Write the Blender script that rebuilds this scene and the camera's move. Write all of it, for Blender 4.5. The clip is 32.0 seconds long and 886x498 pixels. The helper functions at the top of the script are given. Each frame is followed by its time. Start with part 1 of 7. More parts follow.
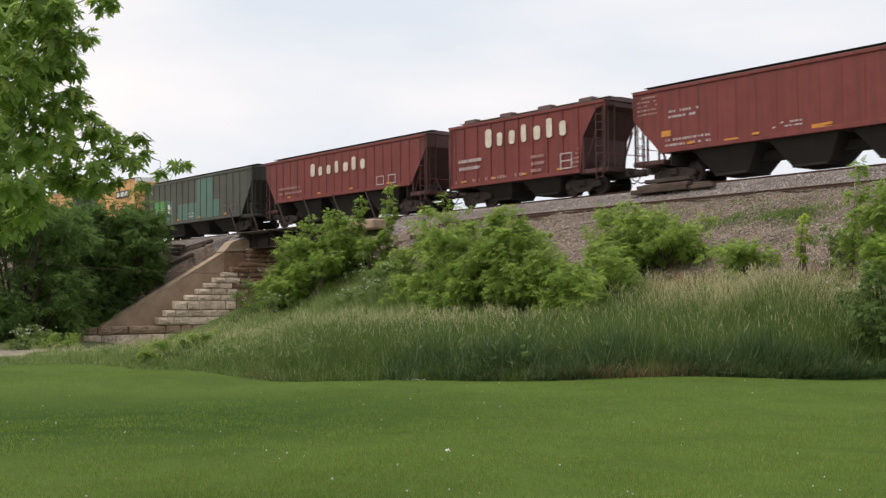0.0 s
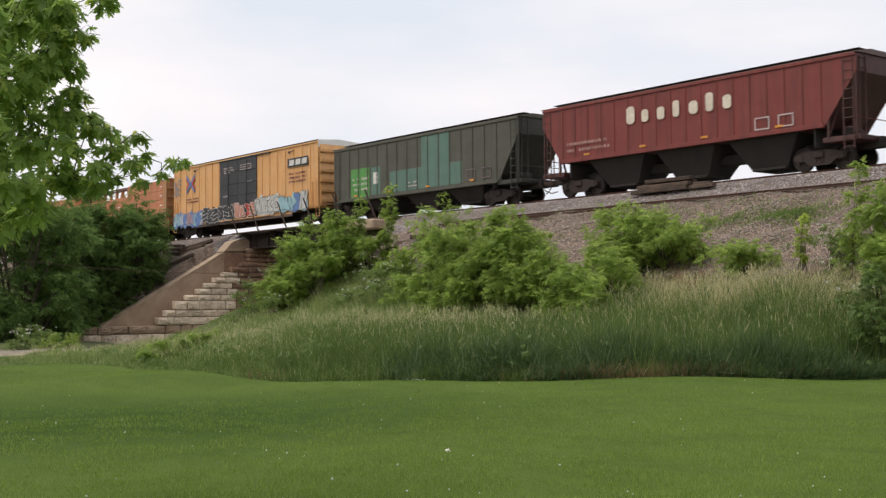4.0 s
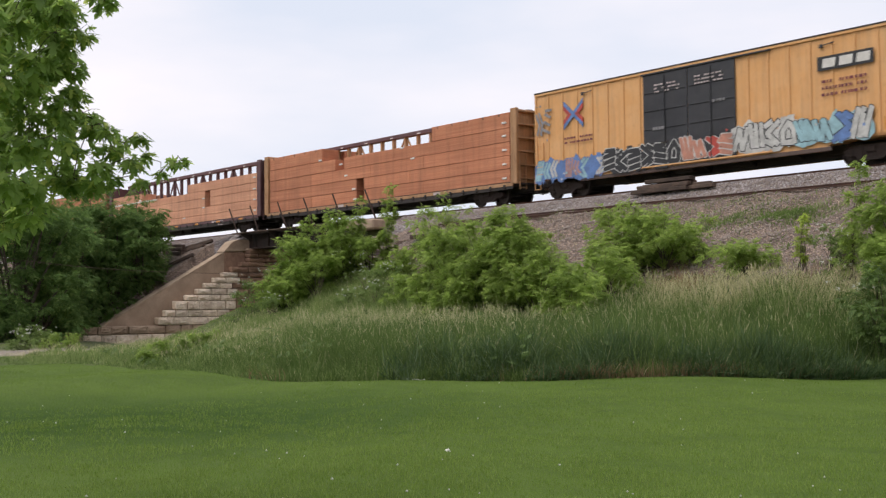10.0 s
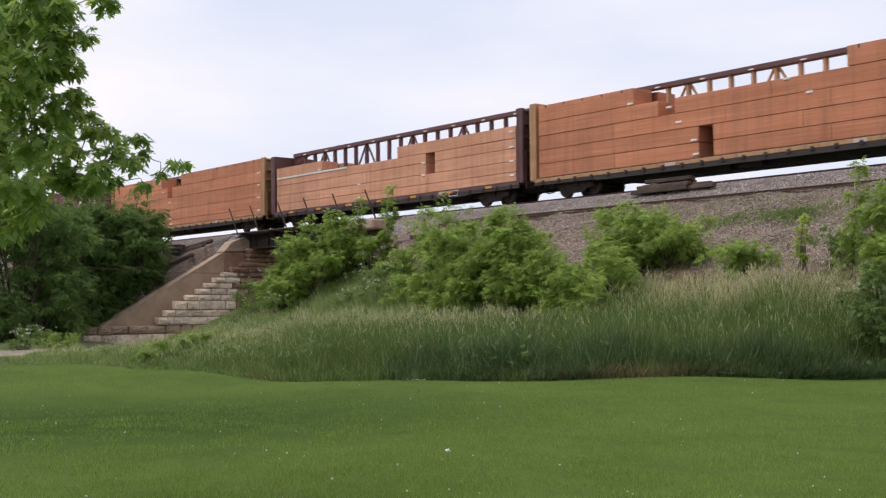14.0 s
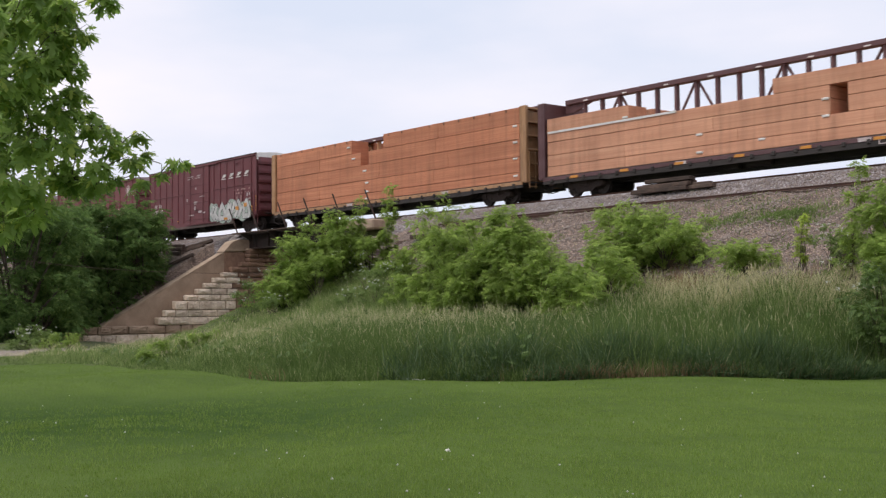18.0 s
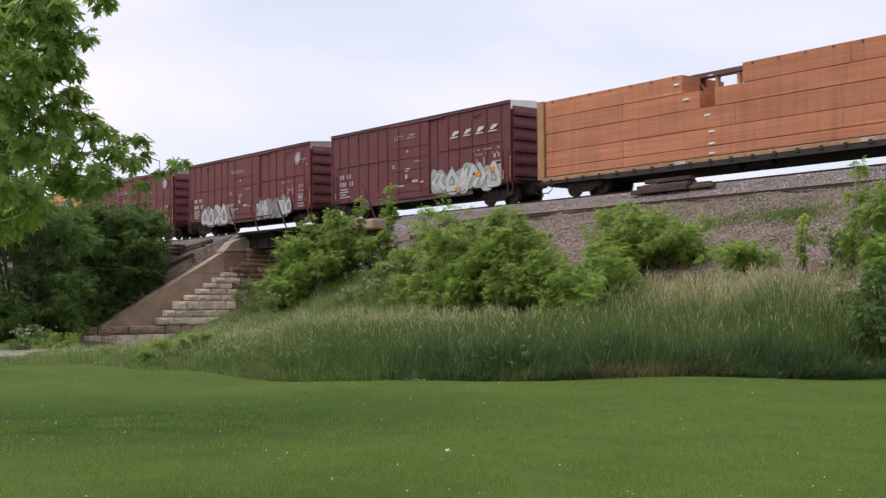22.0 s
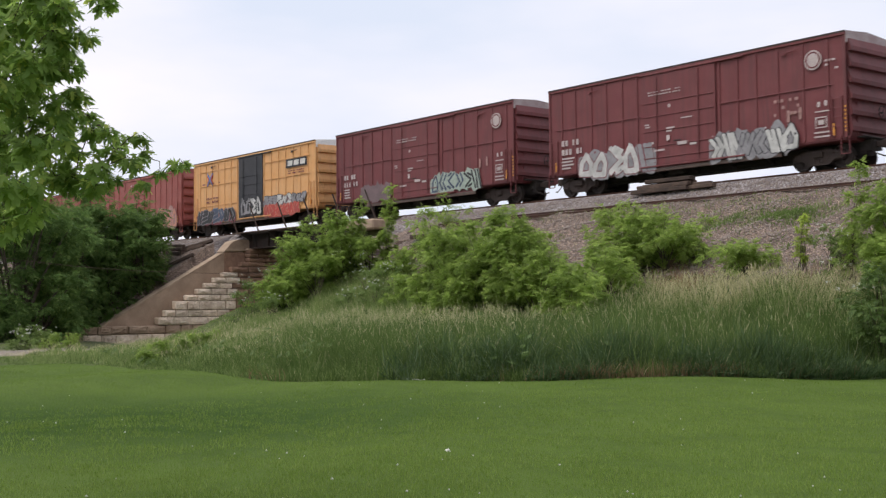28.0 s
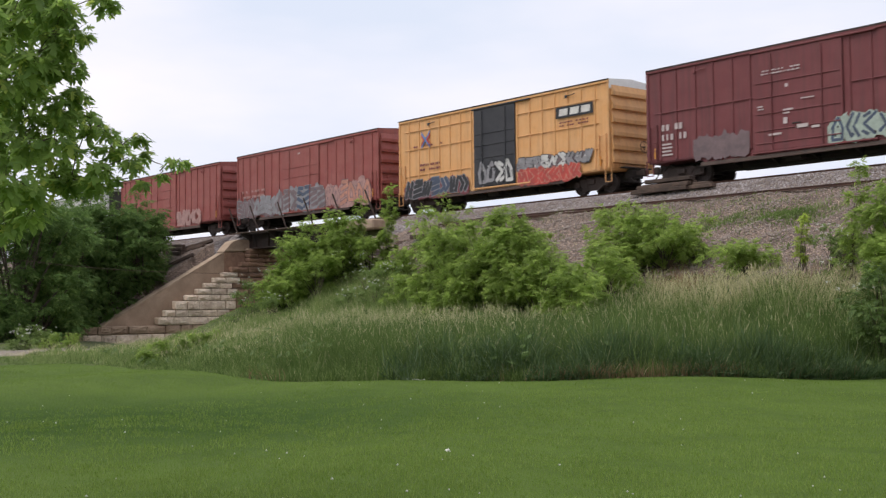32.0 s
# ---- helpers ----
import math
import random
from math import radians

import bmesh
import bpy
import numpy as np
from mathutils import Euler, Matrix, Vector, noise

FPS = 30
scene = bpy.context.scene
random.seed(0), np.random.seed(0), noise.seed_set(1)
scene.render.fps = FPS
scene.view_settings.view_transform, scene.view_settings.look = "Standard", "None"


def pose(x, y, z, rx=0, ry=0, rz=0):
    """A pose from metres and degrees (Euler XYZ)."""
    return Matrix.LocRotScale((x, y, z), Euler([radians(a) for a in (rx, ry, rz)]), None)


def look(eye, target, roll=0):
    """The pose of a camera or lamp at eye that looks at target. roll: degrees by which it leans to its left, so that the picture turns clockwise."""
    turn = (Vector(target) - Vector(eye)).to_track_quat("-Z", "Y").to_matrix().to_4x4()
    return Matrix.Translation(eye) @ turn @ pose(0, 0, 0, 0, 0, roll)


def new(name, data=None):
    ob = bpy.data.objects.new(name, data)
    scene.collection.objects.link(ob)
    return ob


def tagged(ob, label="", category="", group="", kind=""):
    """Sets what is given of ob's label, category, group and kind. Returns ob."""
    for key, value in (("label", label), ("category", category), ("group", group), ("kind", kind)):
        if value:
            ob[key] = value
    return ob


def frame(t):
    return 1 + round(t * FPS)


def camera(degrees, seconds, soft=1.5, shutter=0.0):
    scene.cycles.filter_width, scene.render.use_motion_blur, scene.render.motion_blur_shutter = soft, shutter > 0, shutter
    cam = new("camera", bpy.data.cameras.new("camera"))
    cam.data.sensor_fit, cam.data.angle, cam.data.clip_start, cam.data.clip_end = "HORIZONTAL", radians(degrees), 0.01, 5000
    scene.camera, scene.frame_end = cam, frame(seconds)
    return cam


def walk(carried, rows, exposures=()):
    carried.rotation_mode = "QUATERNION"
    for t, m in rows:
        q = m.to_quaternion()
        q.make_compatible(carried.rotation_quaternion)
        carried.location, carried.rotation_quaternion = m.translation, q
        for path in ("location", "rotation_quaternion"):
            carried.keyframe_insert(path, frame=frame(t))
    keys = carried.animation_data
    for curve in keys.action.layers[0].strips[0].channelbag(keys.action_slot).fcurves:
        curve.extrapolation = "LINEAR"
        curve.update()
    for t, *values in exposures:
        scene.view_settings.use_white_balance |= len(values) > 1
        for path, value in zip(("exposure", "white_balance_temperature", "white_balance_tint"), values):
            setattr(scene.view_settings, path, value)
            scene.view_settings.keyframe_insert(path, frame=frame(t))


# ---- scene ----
# ---- camera ----
cam = camera(40.41, 32.0, soft=1.3, shutter=0.45)
EYE = Vector((0.0, 0.0, 1.55))
YAW, PITCH = radians(-50.98), radians(2.758)
AIM = EYE + Vector((math.sin(YAW) * math.cos(PITCH), math.cos(YAW) * math.cos(PITCH), math.sin(PITCH)))
STAND = look(EYE, AIM, -0.566)
walk(cam, [(0.0, STAND), (32.0, STAND)], [(0.0, 0.01, 7000, 8.0), (5.0, 0.02, 7000, 10.0), (9.0, 0.01, 6800, 11.0), (13.0, -0.01, 6560, 12.5), (18.0, -0.03, 6540, 12.5), (22.0, -0.01, 6520, 12.5), (25.0, 0.02, 6560, 11.5), (32.0, 0.02, 6560, 11.5)])

# the train runs along +x on a straight level track
RAIL_Z, TRACK_Y, HALF_W = 6.65, 41.02, 1.5


def run(t):
    """Metres that the train has gone, nought at 16 s."""
    x = (t - 16.0) / 16.0
    return 98.224 * (x - 0.014508 * x ** 2 + 0.015392 * x ** 3 - 0.002553 * x ** 4 - 0.008806 * x ** 5)


# ---- sky and sun ----
world = bpy.data.worlds.new("overcast_sky")
scene.world = world
world.use_nodes = True
wn, wl = world.node_tree.nodes, world.node_tree.links
wn.clear()
sky = wn.new("ShaderNodeTexSky")
sky.sky_type, sky.sun_disc = "NISHITA", False
sky.sun_elevation, sky.sun_rotation = radians(55), radians(200)
w_co = wn.new("ShaderNodeTexCoord")
w_map = wn.new("ShaderNodeMapping")
w_map.inputs["Scale"].default_value = (1.0, 1.0, 3.5)
w_noise = wn.new("ShaderNodeTexNoise")
w_noise.inputs["Scale"].default_value, w_noise.inputs["Detail"].default_value = 2.2, 5.0
w_ramp = wn.new("ShaderNodeValToRGB")
w_ramp.color_ramp.elements[0].position, w_ramp.color_ramp.elements[0].color = 0.35, (0.69, 0.755, 0.885, 1)
w_ramp.color_ramp.elements[1].position, w_ramp.color_ramp.elements[1].color = 0.66, (0.945, 0.915, 0.975, 1)
w_scale = wn.new("ShaderNodeMix")
w_scale.data_type, w_scale.blend_type = "RGBA", "MULTIPLY"
w_scale.inputs[0].default_value, w_scale.inputs[7].default_value = 1.0, (0.10, 0.10, 0.10, 1)
w_mix = wn.new("ShaderNodeMix")
w_mix.data_type = "RGBA"
w_mix.inputs[0].default_value = 0.93
w_bg = wn.new("ShaderNodeBackground")
w_bg.inputs["Strength"].default_value = 1.12
w_out = wn.new("ShaderNodeOutputWorld")
wl.new(w_co.outputs["Generated"], w_map.inputs["Vector"])
wl.new(w_map.outputs[0], w_noise.inputs["Vector"])
wl.new(w_noise.outputs["Fac"], w_ramp.inputs[0])
wl.new(sky.outputs[0], w_scale.inputs[6])
wl.new(w_scale.outputs[2], w_mix.inputs[6])
wl.new(w_ramp.outputs[0], w_mix.inputs[7])
wl.new(w_mix.outputs[2], w_bg.inputs[0])
wl.new(w_bg.outputs[0], w_out.inputs[0])

sun = new("sun", bpy.data.lights.new("sun", "SUN"))
sun.data.energy, sun.data.angle, sun.data.color = 2.1, radians(30), (1.0, 0.97, 0.92)
sun.matrix_world = look((-30, -60, 120), (0, 0, 0))


# ---- materials ----
def nodes_of(name):
    m = bpy.data.materials.new(name)
    m.use_nodes = True
    n, l = m.node_tree.nodes, m.node_tree.links
    return m, n, l, n["Principled BSDF"]


def mix_rgb(n, l, fac, a, b, blend="MIX"):
    k = n.new("ShaderNodeMix")
    k.data_type, k.blend_type = "RGBA", blend
    for socket, value in ((0, fac), (6, a), (7, b)):
        if hasattr(value, "links"):
            l.new(value, k.inputs[socket])
        elif socket == 0:
            k.inputs[0].default_value = value
        else:
            k.inputs[socket].default_value = (*value, 1)
    return k.outputs[2]


def noise_of(n, l, scale, stretch=(1, 1, 1), detail=4.0, low=0.35, high=0.65, rough=0.6):
    co = n.new("ShaderNodeTexCoord")
    mp = n.new("ShaderNodeMapping")
    mp.inputs["Scale"].default_value = stretch
    tx = n.new("ShaderNodeTexNoise")
    tx.inputs["Scale"].default_value, tx.inputs["Detail"].default_value, tx.inputs["Roughness"].default_value = scale, detail, rough
    rm = n.new("ShaderNodeMapRange")
    rm.inputs[1].default_value, rm.inputs[2].default_value = low, high
    l.new(co.outputs["Object"], mp.inputs[0])
    l.new(mp.outputs[0], tx.inputs["Vector"])
    l.new(tx.outputs["Fac"], rm.inputs[0])
    return rm.outputs[0]


def scaled(n, l, value, k):
    m = n.new("ShaderNodeMath")
    m.operation = "MULTIPLY"
    l.new(value, m.inputs[0])
    m.inputs[1].default_value = k
    return m.outputs[0]


def bumped(n, l, bsdf, height, strength, distance=0.02):
    b = n.new("ShaderNodeBump")
    b.inputs["Strength"].default_value, b.inputs["Distance"].default_value = strength, distance
    l.new(height, b.inputs["Height"])
    l.new(b.outputs[0], bsdf.inputs["Normal"])


def plain(name, color, dark=None, rough=0.75, metal=0.0, coarse=1.5, fine=22.0, bump=0.25, spread=0.0, mixed=0.8):
    """A surface with stains at one scale and grain at another; spread: how far single pieces differ."""
    m, n, l, p = nodes_of(name)
    dark = dark or tuple(c * 0.62 for c in color)
    a = noise_of(n, l, coarse)
    b = noise_of(n, l, fine, low=0.3, high=0.7)
    c = mix_rgb(n, l, scaled(n, l, a, mixed), color, dark)
    c = mix_rgb(n, l, scaled(n, l, b, 0.35), c, tuple(k * 0.5 for k in color))
    if spread:
        info = n.new("ShaderNodeObjectInfo")
        hsv = n.new("ShaderNodeHueSaturation")
        rm = n.new("ShaderNodeMapRange")
        rm.inputs[3].default_value, rm.inputs[4].default_value = 1 - spread, 1 + spread
        l.new(info.outputs["Random"], rm.inputs[0])
        l.new(rm.outputs[0], hsv.inputs["Value"])
        l.new(c, hsv.inputs["Color"])
        c = hsv.outputs[0]
    l.new(c, p.inputs["Base Color"])
    p.inputs["Roughness"].default_value, p.inputs["Metallic"].default_value = rough, metal
    bumped(n, l, p, b, bump)
    return m


def car_paint(name, color, grime=(0.06, 0.05, 0.045), fade=None, rough=0.6, amount=0.55, rust=0.25):
    """Old freight-car paint: faded cloudily, streaked downwards, with rusty specks."""
    m, n, l, p = nodes_of(name)
    fade = fade or tuple(min(1.0, c * 1.25 + 0.03) for c in color)
    a = noise_of(n, l, 0.9, (1, 1, 1.6))
    s = noise_of(n, l, 5.0, (1, 1, 0.07), detail=6.0, low=0.45, high=0.8)
    f = noise_of(n, l, 9.0, (1, 1, 0.5), detail=8.0, low=0.56, high=0.75)
    g = noise_of(n, l, 35.0, low=0.3, high=0.7)
    c = mix_rgb(n, l, scaled(n, l, a, 0.6), color, fade)
    c = mix_rgb(n, l, scaled(n, l, s, amount), c, grime)
    c = mix_rgb(n, l, scaled(n, l, f, rust), c, (0.10, 0.04, 0.02))
    l.new(c, p.inputs["Base Color"])
    p.inputs["Roughness"].default_value = rough
    bumped(n, l, p, g, 0.12, 0.01)
    return m


def leaf_mat(name, color, other, third=None, through_light=0.35, rough=0.5, patch=0.7, depth=0.5, gloss=0.3):
    """Leaves: each its own green, some light coming through."""
    m, n, l, p = nodes_of(name)
    geo = n.new("ShaderNodeNewGeometry")
    ramp = n.new("ShaderNodeValToRGB")
    ramp.color_ramp.elements[0].color, ramp.color_ramp.elements[1].color = (*color, 1), (*other, 1)
    if third:
        e = ramp.color_ramp.elements.new(0.8)
        e.color = (*other, 1)
        ramp.color_ramp.elements[2].color = (*third, 1)
    l.new(geo.outputs["Random Per Island"], ramp.inputs[0])
    c = mix_rgb(n, l, scaled(n, l, noise_of(n, l, patch), depth), ramp.outputs[0], tuple(k * 0.6 for k in color))
    l.new(c, p.inputs["Base Color"])
    p.inputs["Roughness"].default_value = rough
    p.inputs["Specular IOR Level"].default_value = gloss
    t = n.new("ShaderNodeBsdfTranslucent")
    l.new(c, t.inputs[0])
    k = n.new("ShaderNodeMixShader")
    k.inputs[0].default_value = through_light
    l.new(p.outputs[0], k.inputs[1])
    l.new(t.outputs[0], k.inputs[2])
    l.new(k.outputs[0], n["Material Output"].inputs[0])
    return m


def gravel_mat(name, light, dark, scale=16.0, bump=0.9):
    m, n, l, p = nodes_of(name)
    co = n.new("ShaderNodeTexCoord")
    v = n.new("ShaderNodeTexVoronoi")
    v.inputs["Scale"].default_value = scale
    l.new(co.outputs["Object"], v.inputs["Vector"])
    bw = n.new("ShaderNodeSeparateColor")
    l.new(v.outputs["Color"], bw.inputs[0])
    c = mix_rgb(n, l, bw.outputs[0], dark, light)
    c = mix_rgb(n, l, scaled(n, l, noise_of(n, l, 0.8), 0.55), c, tuple(k * 0.7 for k in dark))
    c = mix_rgb(n, l, scaled(n, l, noise_of(n, l, 3.0, low=0.5, high=0.75), 0.4), c, (0.20, 0.12, 0.08))
    pale = n.new("ShaderNodeMapRange")
    pale.inputs[1].default_value, pale.inputs[2].default_value = 0.86, 0.92
    l.new(bw.outputs[1], pale.inputs[0])
    c = mix_rgb(n, l, scaled(n, l, pale.outputs[0], 0.6), c, tuple(min(0.62, k * 1.7) for k in light))
    l.new(c, p.inputs["Base Color"])
    p.inputs["Roughness"].default_value = 0.9
    bumped(n, l, p, v.outputs["Distance"], bump, 0.06)
    return m


def turf_mat(name, color, other, shade_green):
    """Mown turf with cloudy patches, and the swale's shade painted on as a darker stretch."""
    m, n, l, p = nodes_of(name)
    c = mix_rgb(n, l, noise_of(n, l, 0.35, detail=5.0), color, other)
    c = mix_rgb(n, l, scaled(n, l, noise_of(n, l, 1.3, (1.0, 1.6, 1.0), detail=6.0), 0.5), c, tuple(k * 1.22 for k in color))
    # soft ellipse that darkens the turf where the swale lies in shade
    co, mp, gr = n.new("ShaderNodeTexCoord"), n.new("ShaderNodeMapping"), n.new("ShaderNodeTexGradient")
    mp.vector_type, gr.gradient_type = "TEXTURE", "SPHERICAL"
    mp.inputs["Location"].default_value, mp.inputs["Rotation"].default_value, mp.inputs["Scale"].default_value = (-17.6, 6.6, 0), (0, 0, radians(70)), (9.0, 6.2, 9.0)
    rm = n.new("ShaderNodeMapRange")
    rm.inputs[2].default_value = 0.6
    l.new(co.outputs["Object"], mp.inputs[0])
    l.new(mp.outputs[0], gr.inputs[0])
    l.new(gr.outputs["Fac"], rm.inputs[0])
    c = mix_rgb(n, l, rm.outputs[0], c, shade_green)
    l.new(c, p.inputs["Base Color"])
    p.inputs["Roughness"].default_value, p.inputs["Specular IOR Level"].default_value = 0.95, 0.1
    bumped(n, l, p, noise_of(n, l, 40.0, low=0.3, high=0.7), 0.6)
    return m


M = {
    "soil": plain("earth_and_thatch", (0.085, 0.105, 0.03), (0.05, 0.06, 0.02), 0.95, coarse=0.6, fine=9.0, bump=0.6),
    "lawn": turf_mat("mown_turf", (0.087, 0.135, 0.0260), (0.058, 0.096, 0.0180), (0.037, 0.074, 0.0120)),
    "ballast": gravel_mat("ballast_stone", (0.42, 0.37, 0.36), (0.105, 0.083, 0.080), 20.0),
    "cinder": gravel_mat("dirty_ballast", (0.33, 0.245, 0.192), (0.085, 0.060, 0.047), 23.0, 0.8),
    "road": gravel_mat("gravel_road", (0.34, 0.29, 0.24), (0.16, 0.13, 0.105), 14.0, 0.4),
    "steel": plain("dark_bridge_steel", (0.040, 0.034, 0.032), (0.075, 0.040, 0.028), 0.7, 0.3, coarse=1.2),
    "rail": plain("rusty_rail_steel", (0.16, 0.075, 0.045), (0.09, 0.045, 0.03), 0.65, 0.4, coarse=2.0),
    "old_rail": plain("dark_rusted_rail", (0.105, 0.052, 0.036), (0.06, 0.034, 0.026), 0.8, 0.2, coarse=2.0),
    "post": plain("dark_rusty_post", (0.075, 0.045, 0.033), (0.04, 0.028, 0.024), 0.8, 0.2, coarse=2.0),
    "tie": plain("creosoted_tie", (0.125, 0.082, 0.060), (0.052, 0.036, 0.029), 0.9, coarse=3.0, fine=30, bump=0.5, spread=0.3),
    "stone": plain("limestone_block", (0.82, 0.69, 0.55), (0.52, 0.38, 0.27), 0.9, coarse=2.3, fine=7, bump=1.0, spread=0.18, mixed=0.7),
    "stone_red": plain("rust_stained_stone", (0.37, 0.225, 0.15), (0.19, 0.105, 0.07), 0.9, coarse=1.6, fine=14, bump=0.7, spread=0.18),
    "concrete": plain("brown_weathered_concrete", (0.46, 0.33, 0.235), (0.26, 0.18, 0.122), 0.9, coarse=0.7, fine=16, bump=0.4),
    "coping": plain("pale_concrete_coping", (0.47, 0.35, 0.25), (0.22, 0.15, 0.10), 0.9, coarse=1.0, fine=18, bump=0.4),
    "bark": plain("grey_brown_bark", (0.12, 0.095, 0.07), (0.05, 0.04, 0.03), 0.95, coarse=4, fine=30, bump=0.7),
    "wheel": plain("wheel_steel", (0.072, 0.054, 0.047), (0.030, 0.024, 0.022), 0.6, 0.5),
    "truck": plain("oily_truck_casting", (0.046, 0.034, 0.030), (0.070, 0.043, 0.033), 0.8, 0.2),
    "under": plain("black_underframe", (0.034, 0.029, 0.027), (0.052, 0.039, 0.033), 0.85),
    "bay": plain("black_discharge_bay", (0.026, 0.022, 0.020), (0.042, 0.032, 0.027), 0.9),
    "galv": plain("galvanised_roof_sheet", (0.84, 0.83, 0.81), (0.66, 0.65, 0.63), 0.55, 0.05),
    "roof_white": plain("white_roof_end_sheet", (0.90, 0.89, 0.86), (0.74, 0.72, 0.68), 0.5, coarse=1.2, bump=0.1, mixed=0.5),
    "faded_cap": plain("faded_grey_end_sheet", (0.50, 0.43, 0.42), (0.30, 0.20, 0.20), 0.6, coarse=1.6, bump=0.1),
    "cream": plain("cream_lettering_paint", (0.78, 0.70, 0.58), (0.56, 0.46, 0.38), 0.75, coarse=3),
    "white": plain("white_stencil_paint", (0.74, 0.72, 0.68), (0.55, 0.52, 0.48), 0.7, coarse=3),
    "orange": plain("orange_reflector", (0.72, 0.30, 0.04), (0.5, 0.2, 0.03), 0.5, coarse=6),
    "stone_bit": plain("loose_stone", (0.36, 0.30, 0.262), (0.155, 0.118, 0.098), 0.9, coarse=2.5, fine=20, bump=0.4),
    "stencil": plain("pinkish_stencil_paint", (0.60, 0.52, 0.50), (0.42, 0.33, 0.32), 0.7, coarse=3),
    "strap": plain("white_strap_guard", (0.8, 0.78, 0.74), (0.6, 0.58, 0.54), 0.7),
}


# ---- mesh helpers ----
class Mesh:
    """Collects vertices and faces of one part."""

    def __init__(self):
        self.v, self.f, self.s = [], [], []

    def add(self, verts, faces, slot=0):
        k = len(self.v)
        self.v.extend(verts)
        self.f.extend(tuple(i + k for i in f) for f in faces)
        self.s.extend([slot] * len(faces))
        return self

    def box(self, x0, x1, y0, y1, z0, z1, slot=0):
        v = [(x, y, z) for z in (z0, z1) for y in (y0, y1) for x in (x0, x1)]
        return self.add(v, [(0, 2, 3, 1), (4, 5, 7, 6), (0, 1, 5, 4), (2, 6, 7, 3), (0, 4, 6, 2), (1, 3, 7, 5)], slot)

    def block(self, x0, x1, y0, y1, z0, z1, c=0.01, slot=0):
        """A box with chamfered edges."""
        c = min(c, (x1 - x0) * 0.45, (y1 - y0) * 0.45, (z1 - z0) * 0.45)
        xs, ys, zs = (x0, x1), (y0, y1), (z0, z1)
        v, idx = [], {}
        for i in (0, 1):
            for j in (0, 1):
                for k in (0, 1):
                    sx, sy, sz = (1 - 2 * i) * c, (1 - 2 * j) * c, (1 - 2 * k) * c
                    idx[i, j, k, 0] = len(v)
                    v.append((xs[i], ys[j] + sy, zs[k] + sz))
                    idx[i, j, k, 1] = len(v)
                    v.append((xs[i] + sx, ys[j], zs[k] + sz))
                    idx[i, j, k, 2] = len(v)
                    v.append((xs[i] + sx, ys[j] + sy, zs[k]))
        f = []
        for i in (0, 1):
            q = [idx[i, 0, 0, 0], idx[i, 1, 0, 0], idx[i, 1, 1, 0], idx[i, 0, 1, 0]]
            f.append(tuple(q if i else q[::-1]))
            q = [idx[0, i, 0, 1], idx[1, i, 0, 1], idx[1, i, 1, 1], idx[0, i, 1, 1]]
            f.append(tuple(q[::-1] if i else q))
            q = [idx[0, 0, i, 2], idx[1, 0, i, 2], idx[1, 1, i, 2], idx[0, 1, i, 2]]
            f.append(tuple(q if i else q[::-1]))
        for a in (0, 1):
            for b in (0, 1):
                flip = a == b
                for q in ([idx[0, a, b, 1], idx[1, a, b, 1], idx[1, a, b, 2], idx[0, a, b, 2]],
                          [idx[a, 0, b, 2], idx[a, 1, b, 2], idx[a, 1, b, 0], idx[a, 0, b, 0]],
                          [idx[a, b, 0, 0], idx[a, b, 1, 0], idx[a, b, 1, 1], idx[a, b, 0, 1]]):
                    f.append(tuple(q if flip else q[::-1]))
        for i in (0, 1):
            for j in (0, 1):
                for k in (0, 1):
                    t = [idx[i, j, k, m] for m in range(3)]
                    f.append(tuple(t if (i + j + k) % 2 else t[::-1]))
        return self.add(v, f, slot)

    def prism(self, profile, y0, y1, slot=0):
        """A polygon in x and z, drawn out from y0 to y1."""
        n = len(profile)
        v = [(x, y0, z) for x, z in profile] + [(x, y1, z) for x, z in profile]
        f = [tuple(range(n)), tuple(range(2 * n - 1, n - 1, -1))]
        f += [(i, i + n, (i + 1) % n + n, (i + 1) % n) for i in range(n)]
        return self.add(v, f, slot)

    def prism_x(self, profile, x0, x1, slot=0):
        """A polygon in y and z, drawn out from x0 to x1."""
        n = len(profile)
        v = [(x0, y, z) for y, z in profile] + [(x1, y, z) for y, z in profile]
        f = [tuple(range(n - 1, -1, -1)), tuple(range(n, 2 * n))]
        f += [((i + 1) % n, (i + 1) % n + n, i + n, i) for i in range(n)]
        return self.add(v, f, slot)

    def rod(self, a, b, r0, r1=None, n=6, slot=0):
        """A tapered round bar from a to b."""
        a, b = Vector(a), Vector(b)
        r1 = r0 if r1 is None else r1
        w = (b - a).normalized()
        u = w.cross(Vector((0, 0, 1)) if abs(w.z) < 0.9 else Vector((1, 0, 0))).normalized()
        k = w.cross(u)
        v = []
        for p, r in ((a, r0), (b, r1)):
            for i in range(n):
                t = 2 * math.pi * i / n
                v.append(tuple(p + (u * math.cos(t) + k * math.sin(t)) * r))
        f = [(i, (i + 1) % n, (i + 1) % n + n, i + n) for i in range(n)]
        f += [tuple(range(n - 1, -1, -1)), tuple(range(n, 2 * n))]
        return self.add(v, f, slot)

    def lathe_y(self, cx, cz, rings, n=20, slot=0):
        """Rings of (y, radius) turned round an axle along y."""
        v = [(cx + r * math.cos(2 * math.pi * i / n), y, cz + r * math.sin(2 * math.pi * i / n)) for y, r in rings for i in range(n)]
        f = []
        for k in range(len(rings) - 1):
            for i in range(n):
                j = (i + 1) % n
                f.append((k * n + i, (k + 1) * n + i, (k + 1) * n + j, k * n + j))
        f += [tuple(range(n)), tuple(range(len(v) - 1, len(v) - n - 1, -1))]
        return self.add(v, f, slot)

